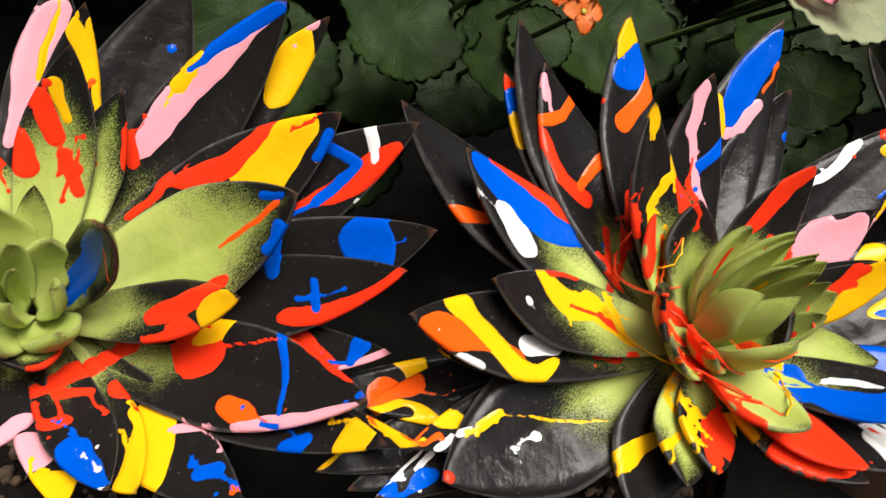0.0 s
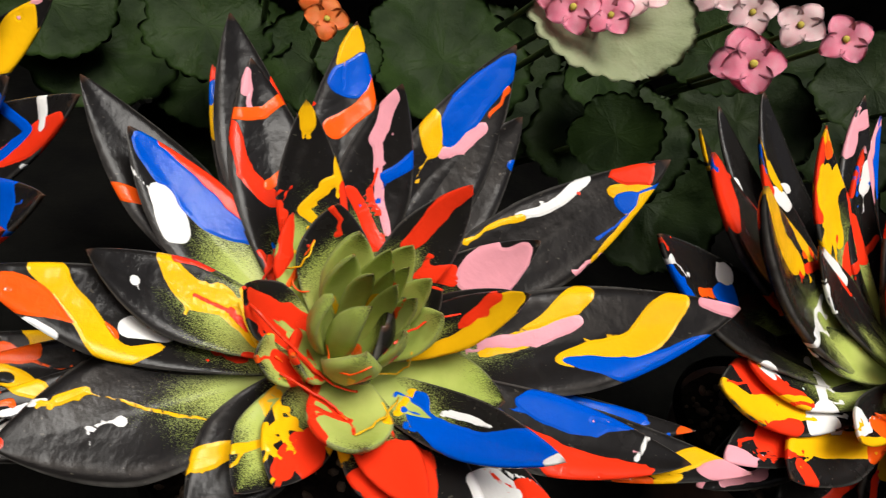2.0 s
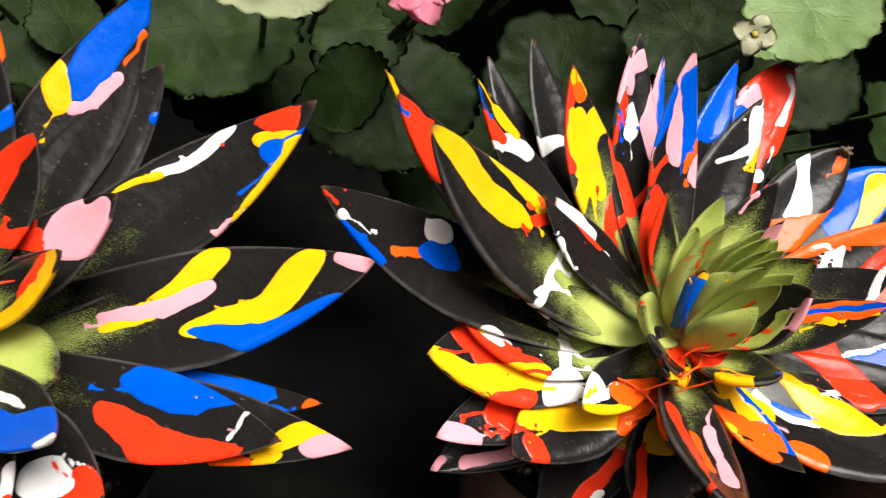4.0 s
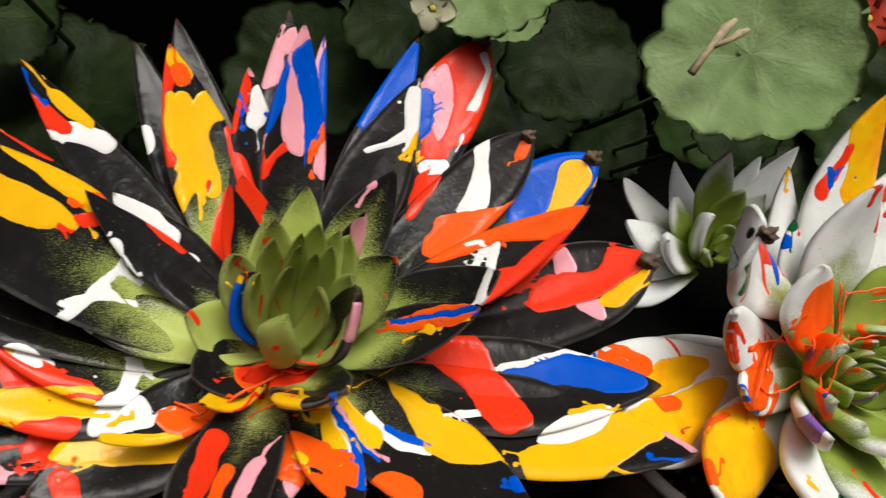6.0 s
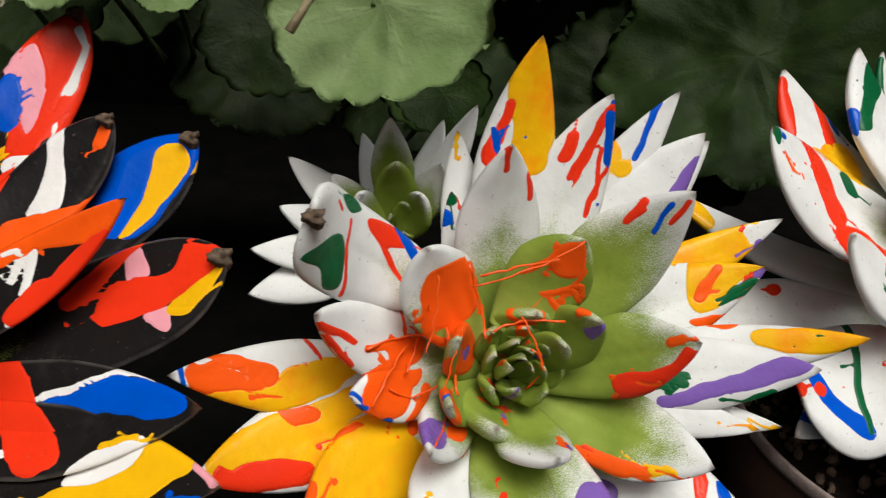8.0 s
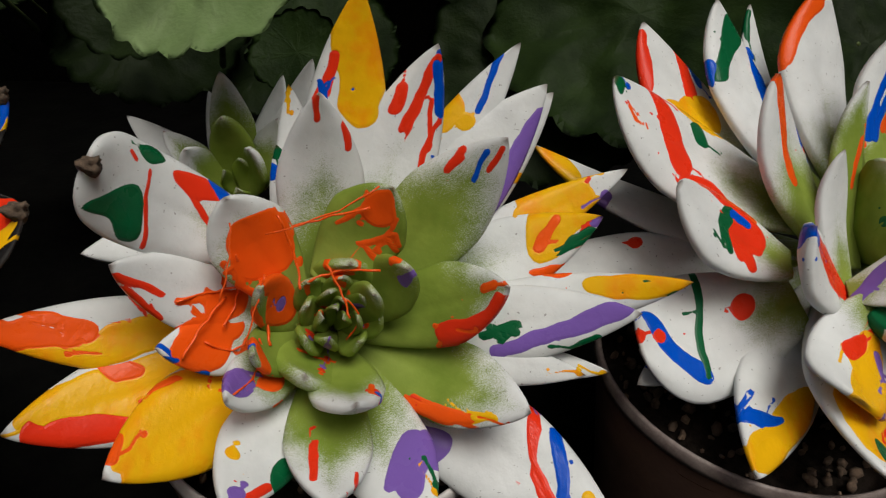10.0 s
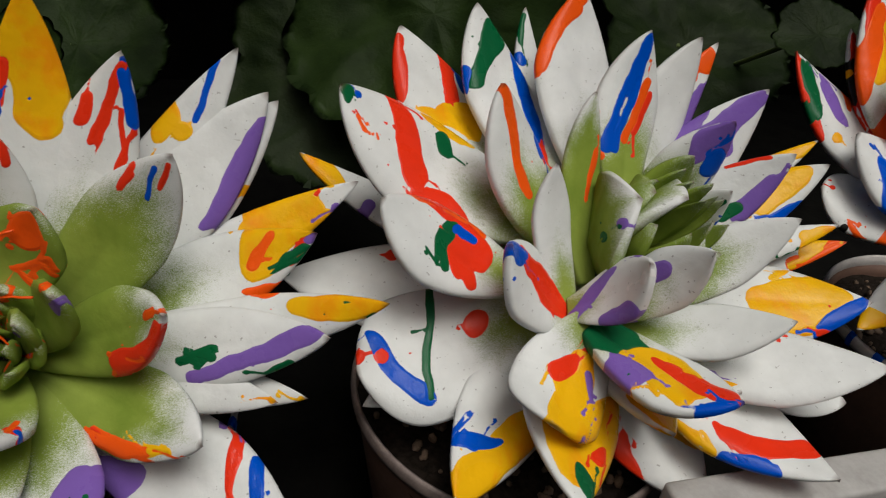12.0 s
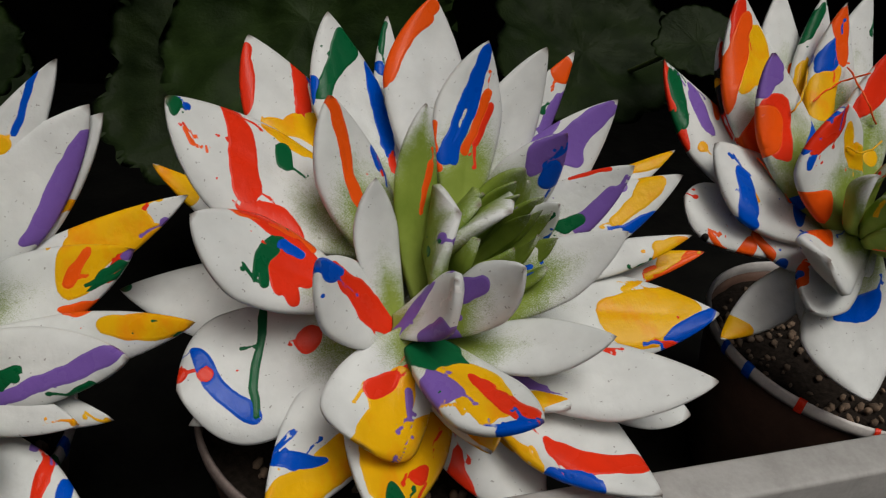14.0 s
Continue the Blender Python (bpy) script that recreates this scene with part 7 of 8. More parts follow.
leaf(plant, (-2.4, -61.3, 0.0), 23.5, 0.14, "p", 0.27, [("gr", "area", (0.0, 6.0), (6.5, -6.2), (18.9, -4.3), (28.1, -0.7), (22.7, 1.5), (12.4, -0.6), (4.9, 0.4)), ("y", "area", (13.5, -3.8), (25.4, -1.5), (32.9, 0.6), (34.0, 9.1), (20.0, 6.5), (27.0, 9.6)), ("v", "area", (4.3, 0.8), (11.3, 2.4), (20.5, 5.1), (21.6, 10.3), (17.3, 11.8)), ("r", "area", (16.7, -6.9), (30.2, -2.7), (40.5, -1.7), (42.1, 1.2), (32.4, 1.8)), ("b", "area", (35.1, 6.9), (40.5, 1.1), (42.1, 2.0), (38.3, 6.7))] + [("gr", "area", (0.0, 6.9), (1.3, -2.6), (8.6, -8.1), (13.3, -2.1), (8.4, 6.0)), ("y", "area", (9.1, 4.5), (13.0, -4.9), (21.8, -7.4), (30.1, -3.2), (36.6, -0.5), (33.2, 5.9), (22.3, 5.1)), ("r", "area", (14.9, -2.4), (23.3, -3.1), (34.5, -1.4), (40.0, -3.4), (41.0, -0.2), (32.8, 3.1)), ("v", "area", (11.7, 10.0), (9.9, 3.1), (20.8, 3.1), (21.5, 8.7), (15.7, 12.8)), ("b", "area", (35.3, 6.7), (41.0, -0.2), (42.0, 4.1), (37.8, 8.2))], (-21.1, -22.9, -6.5))
leaf(plant, (-39.9, -47.3, -17.5), 29.2, 0.2, "b", 0.2, [("y", "area", (29.8, 3.4), (22.1, 2.2), (14.3, -1.4), (8.2, -3.3), (11.4, -6.3), (20.0, -7.3), (27.8, -5.7), (31.5, -0.5)), ("r", "area", (17.2, 6.5), (11.0, 0.0), (5.7, -1.9), (10.2, -2.4), (16.3, 1.4), (19.2, 2.9)), ("v", "area", (24.1, -5.8), (20.4, -6.6), (22.1, -9.5), (26.1, -8.3))] + [("y", "area", (17.4, 7.1), (14.0, 2.5), (6.9, -0.2), (9.0, -5.7), (17.1, -4.1), (24.2, -10.5), (29.7, -1.5), (22.8, 1.9)), ("r", "area", (18.0, 7.9), (8.2, -0.9), (13.5, -1.1), (20.4, 3.8)), ("v", 1.1, (12.9, -4.9), (16.5, -6.5), (21.7, -8.9)), ("y", "area", (32.4, 2.7), (19.3, -9.7), (12.7, -14.3), (17.1, -17.5), (35.2, -17.5), (36.4, -17.5), (36.4, -14.4), (36.4, -6.6))], (-21.1, -22.9, -6.5))
leaf(plant, (-83.0, -11.8, -26.8), 39.3, 0.14, "r", 0.2, [("b", "area", (48.1, 10.7), (44.7, 8.7), (41.4, -3.6), (34.7, -10.8), (35.4, -14.8), (40.7, -12.0), (45.4, -2.3)), ("gr", 1.1, (24.7, 18.8), (30.0, 6.9), (34.7, -4.9), (36.1, -12.8)), ("r", 2.2, (51.4, 3.8)), ("r", 3.5, (16.0, 4.0))] + [("r", 2.0, (45.4, 2.6), (44.8, 1.7))], (-30.7, -7.0, -16.9))
leaf(plant, (-80.5, -12.7, -39.9), 20.7, 0.14, "p", 0.2, [("b", 2.5, (72.9, 2.9), (66.9, -5.5))])
leaf(plant, (-99.5, 36.4, -28.0), 33.3, 0.14, "p", 0.2, [("gr", 1.7, (94.8, 1.3)), ("r", 2.2, (60.0, 10.7))])
leaf(plant, (-89.2, 76.3, -5.0), 18.5, 0.14, "p", 0.2, [("y", 3.3, (99.0, 0.1), (85.9, -2.9))] + [("v", 1.9, (74.1, -7.9), (73.6, -4.7))])
leaf(plant, (-76.7, 2.6, 19.4), 26.9, 0.14, "p", 0.2, [("o", "area", (40.2, 8.0), (30.0, 13.3), (22.2, 13.1), (11.4, 8.7), (16.9, 9.0), (27.6, 10.8), (33.6, 11.4)), ("gr", "area", (27.6, 4.1), (25.2, 8.7), (19.2, 7.5), (24.6, 1.3), (22.8, -6.6), (25.2, -8.1)), ("r", "area", (24.0, 0.0), (21.7, 1.3), (12.6, -8.0), (15.0, -9.7)), ("r", "area", (21.7, 8.4), (12.6, 6.9), (8.4, 1.8), (13.2, 1.6)), ("b", 1.5, (18.6, 7.4)), ("r", "area", (26.5, 4.7), (21.7, 5.2), (14.4, -3.4), (12.6, -10.1), (18.0, -6.1)), ("o", "area", (36.6, 10.4), (27.0, 13.5), (10.8, 7.5), (20.4, 8.9), (30.6, 9.8)), ("o", 2.1, (36.6, 9.9), (25.2, 12.7), (15.6, 9.9))] + [("r", "area", (41.2, 10.1), (30.1, 15.3), (21.5, 12.3), (11.1, 5.5), (11.7, 1.7), (23.4, 7.8)), ("gr", "area", (27.0, -9.1), (28.2, 5.2), (22.2, 9.3), (23.4, 2.3), (26.8, -3.4)), ("r", "area", (24.6, -0.2), (19.0, 6.2), (8.4, 2.9), (10.7, -3.5), (14.5, -3.1), (19.6, -9.1)), ("b", 2.0, (21.9, 6.6), (16.4, 5.7))], (-35.8, -3.1, -5.1))
leaf(plant, (-47.8, -17.6, 16.9), 22.7, 0.14, "p", 0.2, [("r", "area", (33.2, 4.7), (20.3, 5.1), (6.0, 3.7), (5.5, -1.4), (15.7, -4.3), (19.9, 0.6), (27.2, 0.5)), ("b", "area", (36.5, -0.2), (30.9, 1.7), (28.2, 1.7), (34.2, -2.6)), ("r", "area", (30.0, 4.1), (17.1, 3.9), (7.4, 6.0), (3.7, -0.3), (9.7, -3.1), (20.3, 1.7))] + [("b", "area", (39.2, -2.4), (33.9, 3.1), (25.5, 5.2), (34.6, -1.6)), ("r", "area", (27.4, 3.1), (17.4, 6.6), (7.2, 1.0), (4.5, -0.7), (16.1, -3.1))], (-22.7, -18.4, -10.2))
leaf(plant, (-30.7, 0.4, 29.7), 14.5, 0.14, "p", 0.29, [], (-25.0, -15.0, -6.0))
leaf(plant, (-39.2, 26.4, 41.7), 24.2, 0.14, "p", 0.52, [("o", 1.6, (50.8, 0.8), (35.0, -2.9), (22.0, -2.3))] + [("b", 2.0, (35.5, 10.5), (31.3, 10.6)), ("o", 1.6, (52.9, 0.5), (46.7, 0.8), (39.2, 0.2), (33.2, -1.2), (24.8, -1.6)), ("r", 0.9, (34.0, 10.9), (28.5, 9.9))], (-17.8, 3.6, -3.4))
leaf(plant, (-13.0, 20.4, 42.2), 14.7, 0.14, "p", 0.92, [("o", 1.0, (38.7, 3.3), (23.9, 1.5))], (-15.0, -6.0, -6.0))
leaf(plant, (-18.2, -33.0, 20.2), 17.5, 0.2, "p", 0.2, [("v", 2.6, (20, 7), (12, 8)), ("w", 1.4, (27.8, 1.4))] + [("v", "area", (19.9, -7.2), (0.0, 4.6), (0.0, 1.9), (7.3, -4.0))], (-27.0, -17.0, -6.0))
leaf(plant, (-0.5, -33.0, 22.4), 16.9, 0.14, "p", 0.47, [("v", 2.3, (10.8, -6.6), (22.4, -3.2))] + [("v", "area", (9.5, -6.8), (15.8, -7.3), (24.1, -4.0), (23.1, -1.2), (13.2, -0.9)), ("v", "area", (0.0, 6.2), (8.1, 2.4), (10.1, 6.5), (5.4, 8.6))], (-18.0, -18.0, -8.0))
leaf(plant, (-37.2, -62.0, -29.8), 32.1, 0.14, "p", 0.2, [("y", "area", (47.1, 14.1), (32.3, -15.4), (47.1, -14.1), (62.8, -9.0), (71.1, 3.0)), ("r", "area", (43.4, -14.5), (44.3, -16.1), (56.3, -12.4), (59.1, -11.0)), ("gr", "area", (59.1, 0.0), (57.2, -3.0), (64.6, -6.3), (66.5, -0.7)), ("r", "area", (55.4, -4.5), (48.0, -10.8), (55.4, -9.6), (60.0, -6.3))] + [("y", "area", (53.0, 11.9), (40.7, -5.1), (34.5, -11.5), (40.8, -18.0), (59.2, -15.8), (66.3, -11.1), (69.3, -2.5), (66.2, 4.7)), ("r", "area", (56.5, -3.1), (50.2, -9.7), (57.4, -8.5)), ("gr", "area", (60.5, 0.9), (64.1, -5.5), (70.3, -4.3), (68.5, -0.7))])
leaf(plant, (-63.1, -48.8, -40.8), 28.0, 0.14, "p", 0.2, [("y", "area", (75.8, 4.6), (64.6, 0.5), (50.2, -0.7), (38.9, -10.3), (62.5, -10.8), (81.0, 1.1)), ("b", "area", (66.6, 9.2), (63.5, 4.7), (58.4, -3.6), (63.5, -2.6), (67.6, 3.9)), ("v", 1.2, (51.2, -9.0))] + [("y", "area", (81.4, 3.4), (73.2, 5.4), (65.9, 0.7), (53.8, -3.7), (45.0, -6.6), (47.7, -11.4), (56.7, -10.9), (64.5, -8.3), (71.9, -7.2)), ("b", "area", (68.0, 9.8), (63.4, 2.4), (57.1, -3.7), (64.1, -0.2), (68.7, 7.3))])
leaf(plant, (12.3, -54.4, -50.9), 40.4, 0.14, "p", 0.2, [("y", "area", (36.5, -17.2), (40.8, -20.4), (45.1, -17.5), (42.5, -12.1))] + [("r", "area", (39.1, 13.3), (48.7, 16.3), (64.5, 11.7), (60.4, 23.3), (50.5, 21.0)), ("y", "area", (34.5, 5.6), (40.5, -4.4), (53.8, -14.9), (57.4, -15.1), (51.6, -4.3))])
leaf(plant, (18.7, -9.9, 26.2), 13.2, 0.14, "p", 0.67, [("gr", 1.3, (27.5, 0.8)), ("b", 1.0, (27.9, 5.4))])
bud(plant, 17, 17, 24, 1.0, (6, 2, 4), ('v', 'b', 'gr'))

plant = rosette((0.4795, 0.1378, 0.0706), (0.0, -0.503, 0.865), 'white', "white-sprayed rosette with red and green stripes in striped-rim pot")
leaf(plant, (-48.0, 77.2, 27.6), 29.2, 0.14, "p", 0.2, [("r", 1.4, (85.5, -1.0), (71.1, -10.0), (57.7, -14.0)), ("gr", "area", (84.4, 1.6), (81.1, 4.0), (64.4, -9.2), (64.4, -12.3)), ("v", "area", (77.7, 5.3), (72.2, 6.2), (57.7, -1.4), (62.2, -3.2)), ("y", 1.8, (54.4, -9.4))] + [("gr", "area", (87.1, -0.0), (80.1, 0.8), (67.6, -5.7), (63.5, -16.1), (74.5, -8.9)), ("v", "area", (76.5, 2.7), (63.9, 1.4), (54.6, -1.5), (61.9, -4.8)), ("r", 1.4, (88.5, -1.3), (71.9, -9.2)), ("o", "area", (70.7, 13.0), (63.3, 11.9), (58.0, 2.3))])
leaf(plant, (-24.1, 80.0, 36.6), 24.1, 0.14, "p", 0.2, [("r", "area", (82.8, -2.3), (84.9, 0.9), (45.2, -12.0), (57.0, -11.4)), ("k", "area", (75.3, -5.9), (74.2, -2.8), (57.0, -11.4), (60.2, -10.7)), ("y", 1.4, (69.9, -7.9))])
leaf(plant, (-21.4, 80.5, 53.6), 34.8, 0.14, "p", 0.57, [("r", "area", (92.7, -3.3), (93.9, 2.3), (80.7, -1.0), (60.2, -17.1), (63.8, -16.4)), ("y", "area", (84.3, 1.3), (80.7, 6.7), (65.0, 3.2), (57.8, -14.0), (73.5, -5.4))] + [("o", "area", (71.9, -15.2), (87.5, -2.8), (88.3, 5.1), (68.8, -7.0), (52.0, -18.6), (58.8, -20.8)), ("y", "area", (81.1, -0.8), (84.0, 7.8), (71.4, 7.5), (59.5, -3.4), (70.6, -3.2)), ("o", "area", (41.3, -20.9), (55.2, -4.2), (49.5, 4.3), (36.4, -4.6), (31.0, -19.0))])
leaf(plant, (-26.1, 48.3, 41.5), 29.9, 0.14, "p", 0.57, [("v", "area", (66.8, -0.1), (56.8, 3.3), (56.0, -8.9), (59.3, -6.7)), ("r", "area", (55.1, -9.4), (50.1, 4.2), (28.4, -6.4), (35.9, -15.0), (46.8, -13.3)), ("w", 1.2, (49.3, -12.3), (43.4, -14.4), (37.6, -15.0))] + [("o", "area", (44.9, -17.9), (53.7, -12.3), (46.3, -2.3), (35.6, -9.2), (34.8, -17.9)), ("v", 4.1, (62.6, -0.2), (60.6, -3.6), (57.8, -7.9)), ("b", "area", (31.5, 2.6), (39.8, 16.5), (38.8, 17.9), (28.7, 10.4), (23.1, -4.1)), ("b", "area", (14.6, -17.9), (19.4, -14.1), (17.2, -5.8), (10.2, -17.9)), ("o", "area", (15.0, -6.0), (11.4, 7.5), (0.0, -10.9), (6.9, -8.6))])
leaf(plant, (3.3, 88.2, 55.2), 30.1, 0.14, "p", 0.57, [("o", 1.9, (69.5, 1.4), (50.5, -5.2)), ("y", "area", (61.9, -1.5), (59.4, 9.1), (36.6, 1.4), (32.8, -12.4))])
leaf(plant, (15.1, 77.4, 55.7), 23.1, 0.14, "p", 0.57, [("gr", "area", (77.9, -7.2), (90.8, -2.2), (92.0, 0.3), (76.7, -3.8)), ("y", "area", (64.9, -10.5), (69.6, -5.7), (47.2, -6.8), (40.1, -11.0)), ("o", 1.4, (50.7, -9.2), (36.6, -10.6))] + [("gr", "area", (73.5, -8.9), (87.9, -5.1), (91.2, 1.0), (79.0, -3.9))])
leaf(plant, (14.2, 65.1, 56.0), 22.3, 0.14, "p", 0.57, [("o", "area", (81.6, -2.6), (85.9, 0.0), (71.9, 3.3), (74.1, -3.2)), ("b", "area", (65.5, -8.6), (75.1, 0.5), (63.3, 0.0), (59.0, -9.1)), ("y", "area", (59.0, -10.1), (62.3, 0.0), (42.9, 0.0), (40.8, -10.9))] + [("y", "area", (60.0, -3.3), (64.9, 1.1), (54.1, -0.2), (44.3, -4.4)), ("o", "area", (66.5, -1.5), (82.9, -1.4), (81.5, 2.6), (63.2, 3.7))])
leaf(plant, (-17.4, 18.7, 35.4), 40.8, 0.14, "p", 0.42, [("b", "area", (39.7, -6.6), (43.0, -1.4), (31.5, -15.2), (26.1, -18.0)), ("r", "area", (43.5, -0.1), (34.3, 1.3), (31.0, -15.6), (35.3, -11.8)), ("y", "area", (37.5, 2.4), (32.6, 7.9), (20.7, 6.2), (21.2, 2.7))] + [("b", "area", (38.9, -22.5), (46.1, -12.2), (44.0, -2.1), (34.1, -12.1), (30.4, -24.5)), ("r", "area", (35.7, -15.6), (41.2, -5.1), (44.1, 2.7), (34.9, -4.8), (33.0, -14.2)), ("y", 4.3, (22.0, 8.1), (19.7, 11.7), (17.5, 17.4)), ("o", "area", (21.8, -24.5), (15.0, -5.8), (0.4, -19.3), (12.9, -23.3))])
leaf(plant, (41.1, 80.9, 57.4), 26.4, 0.14, "p", 0.57, [("o", "area", (63.2, 6.6), (69.8, 12.4), (48.7, 12.8), (40.8, 6.7)), ("gr", 1.9, (89.5, 5.5))])
leaf(plant, (22.1, 43.4, 47.8), 20.1, 0.14, "p", 0.57, [("r", "area", (64.3, -2.4), (66.8, -0.8), (48.2, 3.1), (37.2, -10.1)), ("y", 3.4, (27.1, 2.8))])
leaf(plant, (-45.4, 37.9, 12.5), 34.4, 0.14, "p", 0.2, [("b", "area", (45.3, -1.6), (37.7, 0.0), (30.9, -13.8), (26.1, -16.8), (35.0, -16.8)), ("y", 1.0, (36.4, -4.9), (32.3, -7.8))] + [("b", "area", (43.6, 0.1), (37.5, -3.1), (28.8, -14.2), (35.6, -10.4)), ("b", "area", (17.8, -5.1), (18.5, 5.3), (13.9, 10.8), (15.2, -9.5))])
leaf(plant, (-51.3, 37.1, -7.9), 28.2, 0.14, "b", 0.2, [("o", "area", (45.9, -10.3), (42.4, -13.8), (36.8, -14.2), (41.0, -14.0)), ("r", 1.3, (51.4, 0.9)), ("k", 1.3, (45.9, -12.9))] + [("o", "area", (34.7, -16.9), (30.8, -6.8), (28.0, -11.6), (29.6, -16.9))])
leaf(plant, (-33.1, -14.0, -2.5), 24.1, 0.25, "b", 0.2, [("o", "area", (17.5, 12.0), (11.4, 10.5), (8.5, 7.9), (15.0, 2.9), (19.5, 12.1)), ("b", "area", (23.1, 12.1), (17.0, 11.9), (24.4, 11.9), (25.6, 11.6)), ("b", 1.5, (0.0, 4.9))] + [("o", "area", (8.8, 14.5), (0.0, 14.5), (15.4, 2.1), (11.6, 11.6))])
leaf(plant, (-30.7, -14.7, -21.7), 21.4, 0.14, "p", 0.2, [("o", 2.3, (22.2, 10.3), (26.4, 8.0)), ("b", 1.5, (23.9, 9.5))])
leaf(plant, (-33.2, 19.0, -13.3), 25.0, 0.14, "p", 0.2, [("o", 2.9, (32.2, -1.7), (27.6, -7.4)), ("b", 1.7, (23.5, -10.8))])
leaf(plant, (-6.4, -31.6, -49.3), 40.2, 0.14, "p", 0.2, [("b", "area", (22.7, 12.6), (14.5, -1.7), (12.6, -8.6), (19.0, -9.2), (24.0, 0.0))] + [("b", "area", (22.0, 11.0), (11.8, -7.4), (15.6, -8.1))])
leaf(plant, (-41.6, 4.7, -49.0), 17.2, 0.14, "p", 0.2, [("y", 4.3, (49.8, 2.8), (47.1, -2.5))])
leaf(plant, (-15.4, -8.9, -40.4), 24.5, 0.14, "p", 0.2, [("b", 2.1, (33.9, 2.9))] + [("b", 2.8, (31.1, 2.2), (29.2, 1.3))])
strand(plant, "o", 0.3, [(13.9, 52.6, 35.9), (5.2, 31.9, 33.0), (15.3, 31.9, 22.6)])
strand(plant, "o", 0.3, [(-3.1, 45.1, 25.3), (13.8, 56.8, 28.7), (12.5, 41.2, 38.0)])
strand(plant, "y", 0.3, [(-18.0, 38.6, 23.6), (-18.8, 33.8, 29.4), (4.4, 61.1, 32.4)])
strand(plant, "o", 0.3, [(-28.6, 34.5, 8.1), (-20.9, 23.9, 0.1), (-20.0, 20.5, -2.5)])
strand(plant, "y", 0.3, [(-10.4, 17.4, 20.9), (-0.4, 17.1, 15.7), (7.0, 20.3, 21.5)])
bud(plant, 11, 18, 26, 0.85, (-4, 0, 2), ('o', 'y', 'r', 'y', 'o', 'y'))

# ---- pots, bench and rail ----
def striped_pot(x, y, z, radius, label, stripes):
    """A plastic nursery pot with a rolled rim, soil and dabs of paint on the rim."""
    pot = tagged(new("plant_pot"), label, "plant pot", "row of plant pots")
    pot.location = (x, y, z)
    r = radius
    dark = not stripes
    part("body", turned([(0.0005, -0.078), (r * 0.70, -0.078), (r * 0.72, -0.076), (r * 0.97, -0.006), (r * 0.975, -0.004), (r * 0.966, -0.003),
                         (r * 0.955, -0.010), (r * 0.72, -0.070), (0.0005, -0.072)]), POT, pot)
    rim = part("rim", turned([(r * 0.965, -0.005), (r * 0.993, -0.0048), (r * 1.0, -0.003), (r * 0.997, -0.0004), (r * 0.983, 0.0006), (r * 0.967, 0.0),
                              (r * 0.960, -0.003), (r * 0.965, -0.005)]), SHADE if dark else BROWN_RIM if len(stripes) == 1 else RIM, pot, "dark rim" if dark else "pale scuffed rim")
    part("soil", soil_bed(r * 0.955), SOIL, pot, "dark gritty potting soil")
    for key, angle, wide in stripes:
        bm = bmesh.new()
        rows = []
        for i in range(5):
            a = radians(angle + wide * (i / 4 - 0.5))
            rows.append([bm.verts.new((q * math.cos(a), q * math.sin(a), h)) for q, h in
                         ((r * 0.962, 0.0), (r * 0.983, 0.0011), (r * 1.001, -0.0001), (r * 1.006, -0.003), (r * 0.998, -0.0052))])
        for a, b in zip(rows, rows[1:]):
            for k in range(4):
                bm.faces.new((a[k], a[k + 1], b[k + 1], b[k]))
        part("paint_dab", bm, DROPS[key], rim)
    return pot


def soil_bed(r):
    bm = bmesh.new()
    rings = [[bm.verts.new((0, 0, -0.010))]]
    for k in range(1, 13):
        q = r * k / 12
        ring = []
        for i in range(48):
            p = Vector((q * math.cos(i * math.tau / 48), q * math.sin(i * math.tau / 48), -0.010))
            p.z += 0.003 * noise.noise(p * 320) + 0.0018 * noise.noise(p * 900)
            ring.append(bm.verts.new(p))
        rings.append(ring)
    for i in range(48):
        bm.faces.new((rings[0][0], rings[1][i], rings[1][(i + 1) % 48]))
    for a, b in zip(rings[1:], rings[2:]):
        for i in range(48):
            bm.faces.new((a[i], b[i], b[(i + 1) % 48], a[(i + 1) % 48]))
    return bm


def pebbles(x, y, z, r, count, seed):
    """Loose grit and bark on the soil of a pot."""
    rng = random.Random(seed)
    bm = bmesh.new()
    for i in range(count):
        a, q, s = rng.uniform(0, math.tau), r * math.sqrt(rng.random()), rng.uniform(0.0006, 0.0021)
        m = Matrix.LocRotScale((q * math.cos(a), q * math.sin(a), -0.009 + s * 0.4), Euler((rng.random() * 6, rng.random() * 6, rng.random() * 6)),
                               (s * rng.uniform(0.7, 1.7), s, s * rng.uniform(0.5, 0.9)))
        bmesh.ops.create_icosphere(bm, subdivisions=1, radius=1, matrix=m)
    ob = part("loose_grit", bm, GRIT)
    ob.location = (x, y, z)
    return tagged(ob, "brown grit and bark crumbs on potting soil", "grit", kind="stuff")


POTS = [(-0.325, 0.175, -0.020, 0.046), (-0.180, 0.150, -0.012, 0.046), (0.005, 0.165, -0.012, 0.046),
        (0.170, 0.165, -0.002, 0.054), (0.312, 0.152, 0.003, 0.054), (0.516, 0.155, 0.003, 0.056)]
DABS = [(), (), (), (("gr", -22, 5), ("y", -30, 5), ("b", -14, 4)), (("r", 150, 3),),
        (("b", 190, 4), ("r", 213, 3), ("b", 176, 3), ("r", 240, 2), ("gr", 160, 3))]
for index, ((x, y, z, r), dabs) in enumerate(zip(POTS, DABS)):
    striped_pot(x, y, z, r, "brown plastic pot with an off-white paint-dabbed rim on a bench" if dabs else "brown plastic pot with a dark rim on a bench", dabs)
    pebbles(x, y, z, r * 0.86, 240, index)


